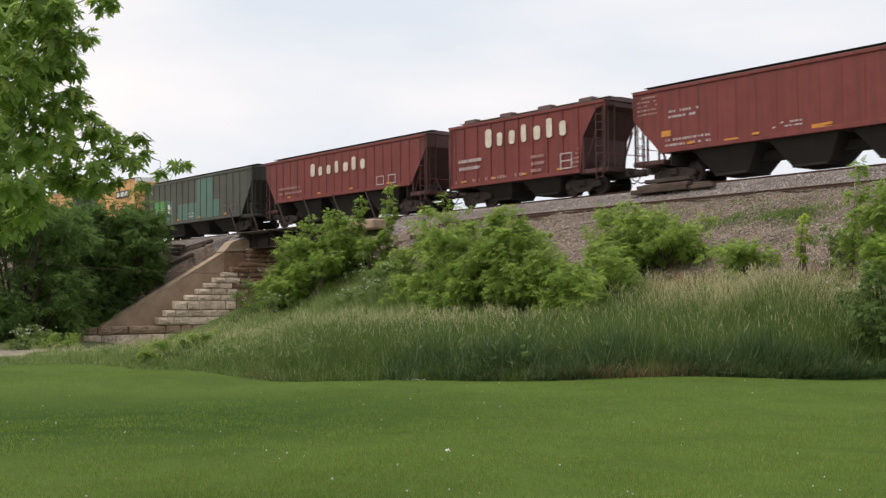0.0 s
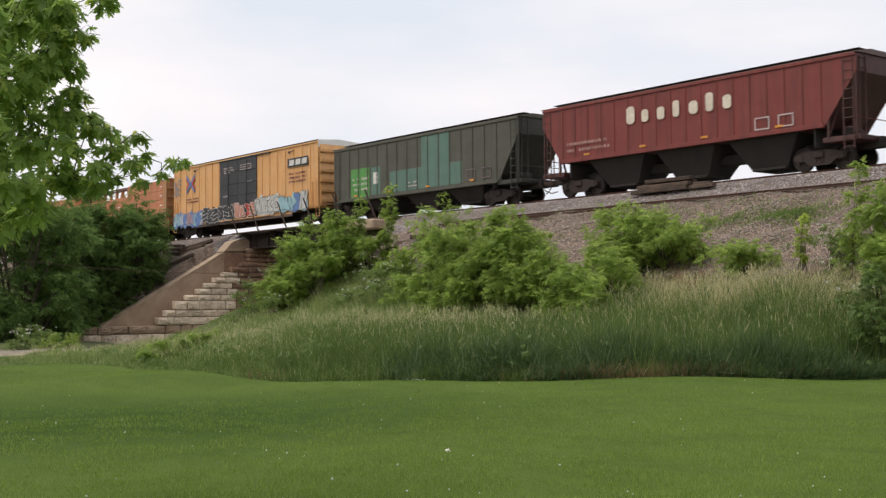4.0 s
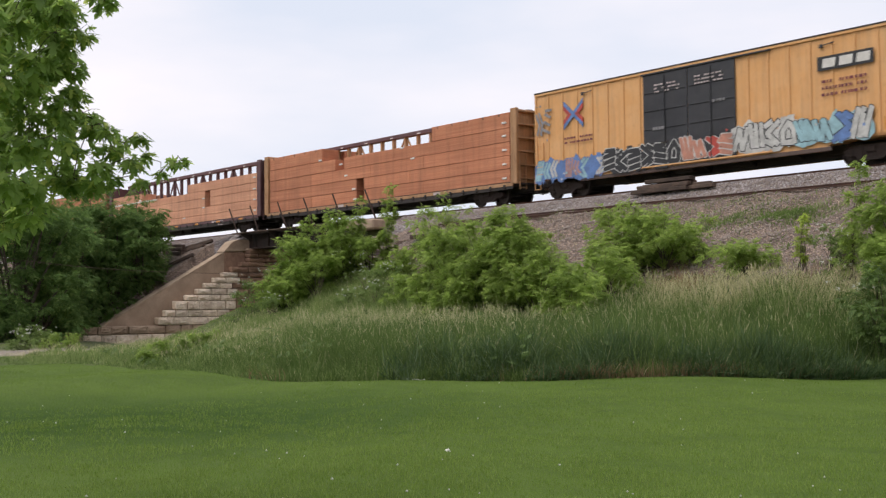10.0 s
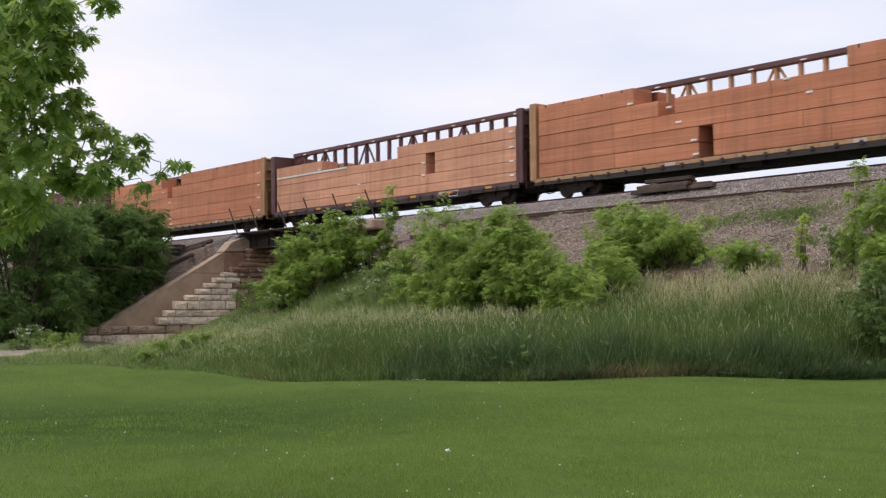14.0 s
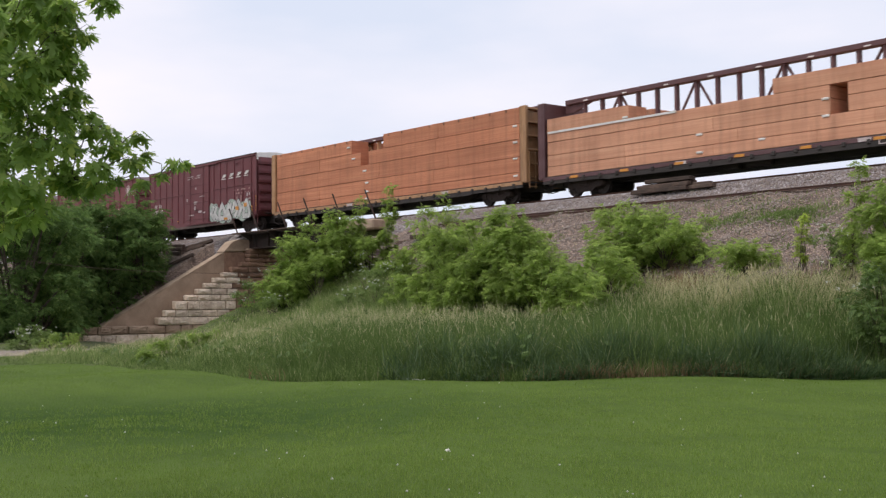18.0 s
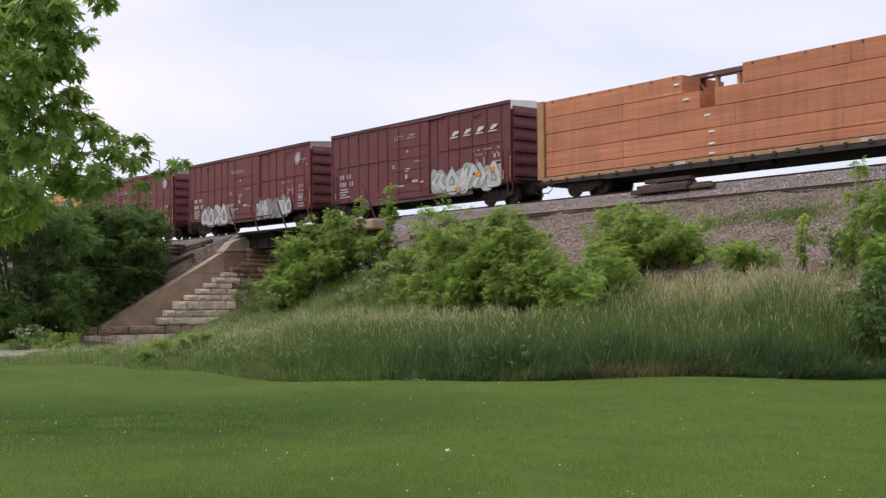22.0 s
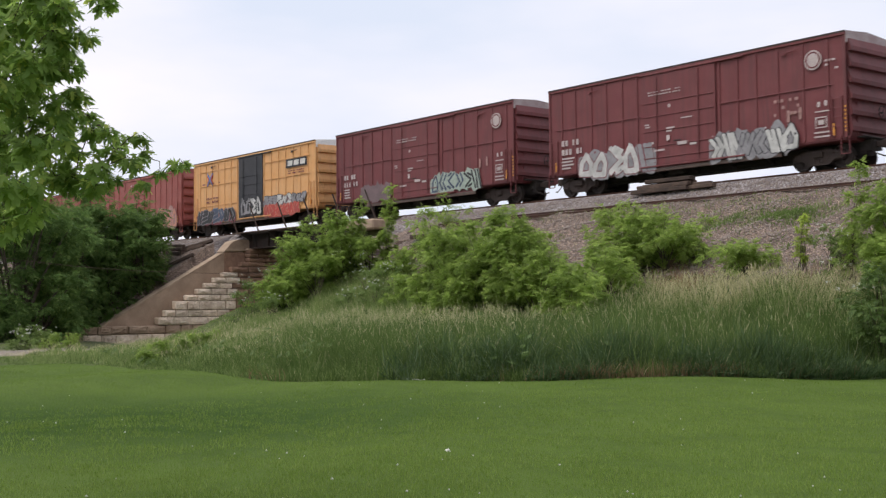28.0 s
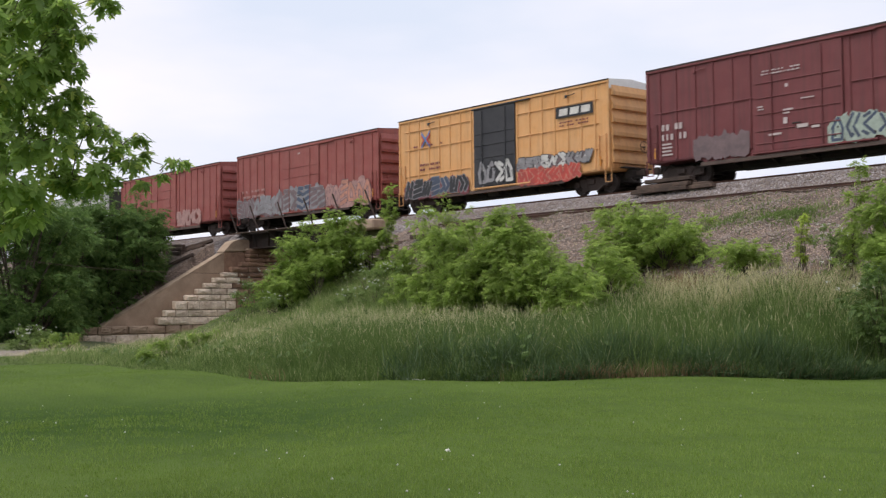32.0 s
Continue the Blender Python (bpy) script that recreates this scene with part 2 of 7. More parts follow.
    def data(self, name, mats):
        me = bpy.data.meshes.new(name)
        me.from_pydata(self.v, [], self.f)
        for m in mats if isinstance(mats, (list, tuple)) else [mats]:
            me.materials.append(m)
        if any(self.s):
            me.polygons.foreach_set("material_index", self.s)
        me.update()
        return me


def part(name, mesh, material, parent=None, label="", at=None):
    """One mesh object, under a thing or a part."""
    ob = new(name, mesh.data(name, material) if isinstance(mesh, Mesh) else mesh)
    if parent is not None:
        ob.parent = parent
    if at is not None:
        ob.location = at
    if label:
        ob["label"] = label
    return ob


def thing(name, label, category, group="", kind="", at=(0, 0, 0)):
    ob = new(name)
    ob.location = at
    ob.empty_display_size = 0.3
    return tagged(ob, label, category, group, kind)


def many(name, verts, faces, places, turns, material, slots=None):
    """One mesh of many copies of a small template: places (n, 3), turns (n, 3, 3), numpy arrays."""
    tv = np.asarray(verts, float)
    n, k = len(places), len(tv)
    v = np.einsum("nij,kj->nki", turns, tv) + np.asarray(places)[:, None, :]
    loops, starts, totals, base = [], [], [], 0
    for f in faces:
        loops.extend(f)
        starts.append(base)
        totals.append(len(f))
        base += len(f)
    lo = (np.asarray(loops)[None, :] + (np.arange(n) * k)[:, None]).ravel()
    st = (np.asarray(starts)[None, :] + (np.arange(n) * base)[:, None]).ravel()
    me = bpy.data.meshes.new(name)
    me.vertices.add(n * k)
    me.vertices.foreach_set("co", v.astype(np.float32).ravel())
    me.loops.add(len(lo))
    me.loops.foreach_set("vertex_index", lo.astype(np.int32))
    me.polygons.add(len(st))
    me.polygons.foreach_set("loop_start", st.astype(np.int32))
    for m in material if isinstance(material, (list, tuple)) else [material]:
        me.materials.append(m)
    if slots is not None:
        me.polygons.foreach_set("material_index", np.repeat(np.asarray(slots, np.int32), len(faces)))
    me.update(calc_edges=True)
    me.validate()
    return me


def turns_of(yaw, pitch, roll, size):
    """Turn matrices (n, 3, 3), scaled: roll about x, then pitch about y, then yaw about z."""
    cy, sy, cp, sp, cr, sr = np.cos(yaw), np.sin(yaw), np.cos(pitch), np.sin(pitch), np.cos(roll), np.sin(roll)
    m = np.empty((len(yaw), 3, 3))
    m[:, 0] = np.stack([cy * cp, cy * sp * sr - sy * cr, cy * sp * cr + sy * sr], 1)
    m[:, 1] = np.stack([sy * cp, sy * sp * sr + cy * cr, sy * sp * cr - cy * sr], 1)
    m[:, 2] = np.stack([-sp, cp * sr, cp * cr], 1)
    size = np.asarray(size, float)
    return m * (size[:, None, None] if size.ndim == 1 else size[:, None, :])


# ---- the lie of the land ----
EDGE_X = [-120, -60, -45, -36.5, -31.8, -27.5, -23.1, -20.8, -19.4, -16.9, -13.9, -5, 40]
EDGE_Y = [3.0, 8.0, 11.5, 12.6, 14.0, 13.9, 13.8, 14.6, 15.9, 18.6, 23.3, 36.0, 60.0]
BRIDGE_W, BRIDGE_E = -68.0, -53.0


def smooth(a, b, x):
    t = np.clip((x - a) / (b - a), 0, 1)
    return t * t * (3 - 2 * t)


def road_x(y):
    """Middle of the gravel road that goes under the bridge."""
    return np.interp(y, [-60, -10, 10, 18, 28, 38, 60, 200], [-12, -32, -43, -49, -56.5, -60.5, -61.5, -64])


def land(x, y):
    """Height of the ground."""
    x, y = np.asarray(x, float), np.asarray(y, float)
    edge = np.interp(x, EDGE_X, EDGE_Y)
    roll = 0.05 * np.sin(x * 0.35 + 1.0) * np.sin(y * 0.45) + 0.04 * np.sin(x * 0.9 + y * 0.5)
    roll = roll - 0.16 * np.exp(-((np.hypot(x, y) - 20.5) / 4.2) ** 2) * smooth(-50, -60, np.degrees(np.arctan2(x, np.maximum(y, 0.01))))
    rise = 0.55 * smooth(0.3, 9.0, y - edge) * smooth(-42, -30, x)
    bank = np.interp(y, [21.0, 24.0, 27.0, 31.0, 36.6, 37.3, 38.0, 38.7, 39.3, 43.2, 44.6, 46.0, 60.0],
                     [0.0, 0.45, 1.15, 2.85, 5.32, 5.58, 5.84, 6.2, 6.42, 6.42, 6.2, 5.4, 0.0])
    back = np.interp(y, [27.0, 31.0, 34.0, 36.6, 38.2, 39.2, 43.2, 46.0, 60.0], [-0.2, 1.75, 3.5, 5.35, 6.12, 6.42, 6.42, 5.4, 0.0])
    bank = bank + (0.10 * np.sin(x * 1.3 + y) + 0.08 * np.sin(x * 2.9 - y * 2.1)) * smooth(22, 27, y) * (1 - smooth(36.5, 38.0, y))
    east = np.minimum(bank, np.where(y < 38.0, np.maximum(0.0, (x + 51.6) * 0.62 + smooth(32.0, 36.5, y) * (1.5 + (x + 51.6) * 0.9)), np.where(x > BRIDGE_E - 0.6, 9.0, 0.0)))
    west = np.minimum(back, np.where(x < BRIDGE_W - 1.7, 9.0, -0.6))
    heap = np.where(x > -60.5, east, west)
    h = np.maximum(roll * (1 - smooth(0, 6, y - edge)) + rise - 0.6 * smooth(20, 27, y) * smooth(-55, -61, x), heap * smooth(0.2, 3.5, y - edge) - 0.3 * (1 - smooth(0.2, 3.5, y - edge)))
    lane = np.exp(-((x - road_x(y)) / 4.5) ** 4)
    return h * (1 - lane) - lane * (0.15 + 0.42 * smooth(19, 27, y))


def axis(*runs):
    out = []
    for a, b, step in runs:
        out.extend(np.arange(a, b, step))
    return np.unique(np.round(np.array(out), 4))


def build_ground():
    gx = axis((-3000, -400, 650), (-400, -120, 20), (-120, -82, 2.5), (-82, 2, 0.5), (2, 40, 3), (40, 400, 30), (400, 3300, 650))
    gy = axis((-3000, -300, 650), (-300, -20, 20), (-20, 0, 2), (0, 48, 0.4), (48, 80, 2.5), (80, 400, 25), (400, 3300, 650))
    xx, yy = np.meshgrid(gx, gy)
    zz = land(xx, yy)
    nx, ny = len(gx), len(gy)
    me = Mesh()
    me.v = [tuple(p) for p in np.stack([xx, yy, zz], -1).reshape(-1, 3).tolist()]
    cx, cy = (gx[1:] + gx[:-1]) / 2, (gy[1:] + gy[:-1]) / 2
    edge = np.interp(cx, EDGE_X, EDGE_Y)
    for j in range(ny - 1):
        for i in range(nx - 1):
            k = j * nx + i
            me.f.append((k, k + 1, k + nx + 1, k + nx))
            x, y = cx[i], cy[j]
            wob = 0.8 * noise.noise((x * 0.35, y * 0.35, 0))
            if (29.2 + 2.6 * wob < y < 48 or (x < -64 and 28 < y < 48)) and land(x, y) > 1.0:
                me.s.append(3 if y > 37.5 else 2)
            elif y > edge[i] or y < -40 or abs(x) > 150:
                me.s.append(1)
            else:
                me.s.append(0)
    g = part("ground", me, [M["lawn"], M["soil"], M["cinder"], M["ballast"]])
    g.data.polygons.foreach_set("use_smooth", [True] * len(g.data.polygons))
    tagged(g, "mown green lawn running up to a gravel railway embankment", "ground", kind="structure")


build_ground()


def build_road():
    me = Mesh()
    ys = np.arange(-40, 75, 1.0)
    for k, y in enumerate(ys):
        x = float(road_x(y))
        w = 2.6
        for s in (-1, 0, 1):
            me.v.append((x + s * w, y, float(land(x + s * w * 0.98, y)) + 0.03 + (0.06 if s == 0 else 0.0)))
    for k in range(len(ys) - 1):
        for j in (0, 1):
            a = 3 * k + j
            me.f.append((a, a + 1, a + 4, a + 3))
            me.s.append(0)
    tagged(part("road", me, M["road"]), "pale gravel road running under the railway bridge", "road", kind="structure")


build_road()


# ---- track ----
def build_track():
    bed = Mesh()
    bed.prism_x([(38.5, 6.02), (39.3, RAIL_Z - 0.19), (40.0, RAIL_Z - 0.11), (42.0, RAIL_Z - 0.11), (42.8, RAIL_Z - 0.19), (43.7, 6.02)], -320, BRIDGE_W - 0.3)
    bed.prism_x([(38.5, 6.02), (39.3, RAIL_Z - 0.19), (40.0, RAIL_Z - 0.11), (42.0, RAIL_Z - 0.11), (42.8, RAIL_Z - 0.19), (43.7, 6.02)], BRIDGE_E + 0.3, 120)
    tagged(part("ballast_bed", bed, M["ballast"]), "grey crushed-stone ballast bed under the track", "ballast", kind="structure")
    track = thing("railway_track", "rusty steel rails spiked to dark wooden ties", "track", kind="structure", at=(0, TRACK_Y, RAIL_Z))
    prof = [(-0.07, -0.17), (0.07, -0.17), (0.07, -0.155), (0.012, -0.13), (0.012, -0.045), (0.036, -0.03), (0.036, -0.004), (0.028, 0),
            (-0.028, 0), (-0.036, -0.004), (-0.036, -0.03), (-0.012, -0.045), (-0.012, -0.13), (-0.07, -0.155)]
    for s in (-1, 1):
        part("rail", Mesh().prism_x([(y + s * 0.754, z) for y, z in prof], -320, 120), M["rail"], track, "rusty steel rail")
    tie = Mesh().block(-0.11, 0.11, -1.3, 1.3, -0.335, -0.172, 0.015).data("tie", M["tie"])
    for k in range(150):
        x = -88 + k * 0.52
        part("tie", tie, None, track, at=(x, random.uniform(-0.04, 0.04), random.uniform(-0.01, 0.006)))
    # loose old rail lying along the shoulder
    r = thing("discarded_rail", "long rust-red rail lying loose on the embankment shoulder", "rail", at=(0, 0, 0))
    for k, (x, n) in enumerate(((-46.0, -34.1), (-34.1, -22.2), (-22.2, -10.3))):
        me = Mesh()
        for dy, dz in ((0, 0), (-0.30, -0.13))[: 2 if k == 0 else 1]:
            me.prism_x([(37.35 + y * 0.9 + dy + 0.02 * k, zz * 0.65 + 5.74 + 0.02 * k + dz) for y, zz in prof], x, n - 0.03)
        part("rail_length", me, M["old_rail"], r)


build_track()


# ---- bridge ----
def build_bridge():
    b = thing("railway_bridge", "dark riveted steel deck-girder bridge carrying the track", "bridge", at=(0, 0, 0))
    x0, x1 = BRIDGE_W - 1.4, BRIDGE_E + 1.2
    for y in (39.35, 42.3):
        g = Mesh()
        g.block(x0, x1, y, y + 0.05, 5.48, 6.34, 0.004)
        g.block(x0, x1, y - 0.16, y + 0.2, 6.34, 6.40, 0.006)
        g.block(x0, x1, y - 0.16, y + 0.2, 5.42, 5.48, 0.006)
        gd = part("girder", g, M["steel"], b)
        for k in range(12):
            x = x0 + 0.3 + k * (x1 - x0 - 0.6) / 11
            part("stiffener", Mesh().block(x, x + 0.03, y - 0.12, y, 5.49, 6.335, 0.004), M["steel"], gd)
    part("floor_plate", Mesh().block(x0, x1, 39.4, 42.35, 6.05, 6.1, 0.005), M["steel"], b)
    # walkway planks outside the girder, with leaning rail posts
    part("walkway", Mesh().block(x0, x1, 38.55, 39.15, 6.405, 6.47, 0.01), M["tie"], b, "dark timber walkway edge")
    for k in range(5):
        x = x0 + 1.2 + k * 3.3
        part("outrigger", Mesh().prism_x([(38.5, 6.33), (39.32, 5.9), (39.32, 6.40), (38.5, 6.40)], x, x + 0.08), M["steel"], b)
    for x in (-69.26, -66.6, -63.26, -60.3, -57.2, -54.0):
        part("rail_post", Mesh().rod((x + 0.45, 38.65, 6.45), (x - 0.28, 38.45, 8.08), 0.05, 0.045, 6), M["post"], b, "leaning rusty post")
    part("bridge_rail", Mesh().block(x0, x1, 39.4, 39.46, 6.41, 6.48, 0.005), M["steel"], b)


build_bridge()


def course_blocks(parent, rng, x, y0, y1, z0, z1, mat, deep=0.55):
    """One course of rough blocks on the face x, from y0 to y1."""
    y = y0
    while y < y1 - 0.05:
        w = min(rng.uniform(0.7, 1.35), y1 - y)
        if y1 - (y + w) < 0.35:
            w = y1 - y
        p = rng.uniform(-0.05, 0.06)
        stained = M["stone_red"] if y + w / 2 > rng.uniform(38.0, 38.7) and mat is M["stone"] and x < -60 else mat
        me = Mesh()
        me.block(x - deep, x + p, y + 0.012, y + w - 0.012, z0 + 0.01 + rng.uniform(0, 0.02), z1 - 0.012, rng.uniform(0.03, 0.07))
        # the quarried face stands rough before the dressed edges
        nu, nv = 6, 4
        face = []
        for i in range(nu + 1):
            for j in range(nv + 1):
                rim = i in (0, nu) or j in (0, nv)
                face.append((x + p + (-0.012 if rim else rng.uniform(0.004, 0.075)), y + 0.075 + (w - 0.15) * (i + (0 if rim else rng.uniform(-0.25, 0.25))) / nu, z0 + 0.08 + (z1 - z0 - 0.15) * (j + (0 if rim else rng.uniform(-0.25, 0.25))) / nv))
        me.add(face, [(i * (nv + 1) + j, (i + 1) * (nv + 1) + j, (i + 1) * (nv + 1) + j + 1, i * (nv + 1) + j + 1) for i in range(nu) for j in range(nv)])
        part("stone_block", me, stained, parent)
        y += w


def build_abutments():
    rng = random.Random(5)
    zs = [-0.6, 0.09, 0.60, 1.09, 1.53, 2.08, 2.46, 2.85, 3.20, 3.56, 3.89, 4.26, 4.56, 4.84, 5.12, 5.42]
    y_end = {1: 28.0, 2: 28.1, 3: 32.71, 4: 33.19, 5: 33.87, 6: 34.64, 7: 35.37, 8: 35.92, 9: 36.55, 10: 37.19, 11: 37.79, 12: 38.45, 13: 39.0, 14: 39.0, 15: 39.0}
    a = thing("bridge_abutment", "stepped pale limestone-block abutment with rust stains", "abutment", "bridge abutments")
    for k in range(1, 16):
        ya = y_end[k]
        yb = 39.0
        if ya < yb:
            course_blocks(a, rng, BRIDGE_W, ya, yb, zs[k - 1], zs[k], M["concrete"] if k == 2 else M["stone"])
        course_blocks(a, rng, BRIDGE_W + 0.05, yb, 43.4, zs[k - 1], zs[k], M["stone_red"] if k > 3 else M["stone"], 0.9)
    part("bridge_seat", Mesh().block(BRIDGE_W - 1.6, BRIDGE_W + 0.02, 38.9, 43.4, 5.3, 5.44, 0.03), M["concrete"], a)
    # sloping concrete wing behind the steps
    w = thing("concrete_wing_wall", "brown weathered sloping concrete wing wall beside the abutment steps", "retaining wall")
    xa, xb = BRIDGE_W - 1.35, BRIDGE_W - 0.58
    part("wall", Mesh().prism_x([(28.3, -0.6), (39.2, -0.6), (39.2, 5.40), (37.9, 5.32), (28.3, -0.10)], xa, xb), M["concrete"], w)
    part("coping", Mesh().prism_x([(28.3, -0.10), (37.9, 5.30), (37.9, 5.40), (28.3, 0.0)], xa - 0.02, xb + 0.02), M["coping"], w, "paler dusty coping")
    part("cap", Mesh().prism_x([(37.45, 5.22), (39.3, 5.35), (39.3, 5.98), (38.7, 6.08), (38.1, 5.88)], xa - 0.1, xb + 0.16), M["coping"], w, "crumbling pale cap under the bridge end")
    part("return_wall", Mesh().block(xb - 0.1, xb + 0.09, 37.55, 39.0, 2.0, 5.2, 0.03), M["stone_red"], w, "dark stained concrete face")
    part("footing", Mesh().block(BRIDGE_W - 1.4, BRIDGE_W - 0.02, 27.3, 28.0, -0.6, 0.30, 0.04), M["concrete"], w)
    e = thing("bridge_abutment", "limestone-block abutment half hidden behind saplings", "abutment", "bridge abutments")
    for k in range(1, 16):
        course_blocks(e, rng, BRIDGE_E + 0.85, 37.9, 43.4, zs[k - 1], zs[k], M["stone"], 0.85)
    part("cap_stone", Mesh().block(BRIDGE_E - 1.4, BRIDGE_E + 1.2, 37.2, 38.4, 5.75, 6.28, 0.08), M["coping"], e, "pale cap stone")


build_abutments()


# ---- old ties dumped on the shoulder ----
def tie_stack(rows, at, turn, label):
    t = thing("tie_pile", label, "timber", "piles of old ties", at=at)
    t.rotation_euler = (0, 0, radians(turn))
    for x, y, z, length, w, h, tilt in rows:
        o = part("old_tie", Mesh().block(-length / 2, length / 2, -w / 2, w / 2, 0, h, 0.02), M["tie"], t, at=(x, y, z))
        o.rotation_euler = (0, 0, radians(tilt))
    return t


tie_stack([(-0.15, 0, 0, 3.0, 0.24, 0.17, 0), (0.0, 0.3, 0.06, 3.0, 0.24, 0.17, 1), (0.05, 0.02, 0.172, 2.8, 0.24, 0.16, -1), (0.1, 0.32, 0.232, 2.7, 0.24, 0.16, 2),
           (0.25, 0.12, 0.40, 2.4, 0.24, 0.16, 1), (0.4, 0.38, 0.40, 2.0, 0.22, 0.16, -2), (1.85, 0.3, 0.12, 0.9, 0.24, 0.16, 4), (1.9, 0.1, 0.0, 1.5, 0.24, 0.16, -2)],
          (-33.0, 38.5, 6.24), 0, "stack of dark weathered railway ties on the ballast shoulder")
def strewn(rows, label):
    """Single old ties lying where they fell on the slope: x, y, length, turn, height of the heap under them."""
    for x, y, length, turn, up in rows:
        dx, dy = math.cos(radians(turn)) * length / 2, math.sin(radians(turn)) * length / 2
        za, zb = float(land(x - dx, y - dy)), float(land(x + dx, y + dy))
        o = part("old_tie", Mesh().block(-length / 2, length / 2, -0.12, 0.12, 0, 0.2, 0.02), M["tie"], at=(x, y, (za + zb) / 2 + up))
        o.rotation_euler = Euler((0, -math.atan2(zb - za, length), radians(turn)))
        tagged(o, label, "timber", "ties strewn on the slope")


strewn([(-73.4, 36.4, 3.0, -3, 0.0), (-73.4, 36.45, 2.9, -2, 0.2), (-73.3, 36.5, 2.8, -4, 0.4), (-71.5, 37.2, 2.5, 24, 0.05), (-71.6, 36.8, 2.3, 20, 0.0), (-70.6, 35.55, 2.0, 33, 0.02)],
       "dark weathered railway tie lying on the ballast slope")
strewn([(-48.8, 36.6, 2.6, 4, 0.0), (-45.6, 35.2, 2.6, 3, 0.0), (-46.8, 34.0, 2.4, -6, 0.0), (-43.6, 36.9, 2.4, 2, 0.0), (-47.4, 33.0, 2.2, -12, 0.0), (-44.4, 35.2, 2.5, 8, 0.02), (-43.2, 33.5, 2.6, 12, 0.02), (-38.0, 33.2, 2.6, 4, 0.0), (-35.9, 32.8, 2.5, 2, 0.0)],
       "grey old railway tie half sunk in the ballast slope")


def dark_scrap():
    """A crumpled sheet of dark rubber thrown down beside the ties."""
    rng = random.Random(77)
    x, y = -43.75, 34.0
    nu, nv = 7, 5
    v = [((i / nu - 0.5) * 0.95, (j / nv - 0.5) * 0.6, 0.10 + 0.42 * math.sin(math.pi * i / nu) * math.sin(math.pi * j / nv) * rng.uniform(0.6, 1.1) + rng.uniform(0, 0.08)) for i in range(nu + 1) for j in range(nv + 1)]
    n = len(v)
    v += [(a, b, c - 0.04) for a, b, c in v]
    f = [(i * (nv + 1) + j, (i + 1) * (nv + 1) + j, (i + 1) * (nv + 1) + j + 1, i * (nv + 1) + j + 1) for i in range(nu) for j in range(nv)]
    me = Mesh()
    me.add(v, f + [tuple(n + k for k in reversed(q)) for q in f])
    tagged(part("rubber_sheet", me, M["under"], at=(x, y, float(land(x, y)) - 0.04)), "crumpled dark rubber sheet lying beside old ties", "scrap")


dark_scrap()


def strew_stones():
    rng = np.random.default_rng(31)
    n = 36000
    x = np.concatenate([rng.uniform(-53, -13, n - 6000), rng.uniform(-82, -69.8, 6000)])
    y = rng.uniform(28.5, 39.2, n)
    keep = land(x, y) > 1.3
    x, y = x[keep], y[keep]
    octa = [(1, 0.1, 0), (-0.9, 0, 0.1), (0.1, 0.8, 0), (0, -0.9, 0), (0, 0, 0.75), (0, 0.1, -0.6)]
    of = [(0, 2, 4), (2, 1, 4), (1, 3, 4), (3, 0, 4), (2, 0, 5), (1, 2, 5), (3, 1, 5), (0, 3, 5)]
    size = rng.uniform(0.03, 0.08, len(x)) * rng.uniform(0.7, 1.1, len(x))
    me = many("loose_stones", octa, of, np.stack([x, y, land(x, y) + 0.005], 1), turns_of(rng.uniform(0, 6.28, len(x)), rng.normal(0, 0.5, len(x)), rng.normal(0, 0.5, len(x)), size), M["stone_bit"])
    tagged(part("loose_stones", me, None), "loose grey ballast stones scattered down the slope", "stones", kind="stuff")


strew_stones()


def build_fence():
    """A low wire line on posts along the far shoulder."""
    f = thing("wire_fence", "thin dark wires on low posts along the far shoulder", "fence")
    for k in range(17):
        x = -150 + k * 9.5
        part("fence_post", Mesh().rod((x, 46.2, 4.6), (x + 0.05, 46.2, 7.35), 0.06, 0.05, 6), M["tie"], f)
        part("crossarm", Mesh().block(x - 0.05, x + 0.05, 45.9, 46.5, 7.12, 7.2, 0.01), M["tie"], f)
    for y, z in ((45.95, 7.24), (46.45, 7.24), (46.2, 6.95)):
        me = Mesh()
        for k in range(16):
            x = -150 + k * 9.5
            for j in range(4):
                a, b = j / 4, (j + 1) / 4
                me.rod((x + 9.5 * a, y, z - 0.35 * a * (1 - a)), (x + 9.5 * b, y, z - 0.35 * b * (1 - b)), 0.012, 0.012, 4)
        part("wire", me, M["under"], f)


build_fence()


def build_cable():
    """A slack cable between two posts at the road's sides."""
    c = thing("slack_cable", "thin grey cable sagging between posts beside the road", "cable")
    a, b = Vector((-56.0, 18.29, 4.13)), Vector((-48.3, 29.80, 3.25))
    pts = [a.lerp(b, k / 16) - Vector((0, 0, 1.32 * (k / 16) * (1 - k / 16))) for k in range(17)]
    ring = [(0.009 * math.cos(t), 0.009 * math.sin(t)) for t in [k * 2 * math.pi / 5 for k in range(5)]]
    side = (b - a).cross(Vector((0, 0, 1))).normalized()
    me = Mesh()
    me.add([tuple(p + side * u + Vector((0, 0, v))) for p in pts for u, v in ring], [(5 * k + j, 5 * k + (j + 1) % 5, 5 * k + 5 + (j + 1) % 5, 5 * k + 5 + j) for k in range(16) for j in range(5)])
    part("cable", me, M["tie"], c)
    for p in (a, b):
        part("post", Mesh().rod((p.x, p.y, float(land(p.x, p.y)) - 0.2), (p.x, p.y, p.z + 0.08), 0.07, 0.06, 8), M["tie"], c)


build_cable()


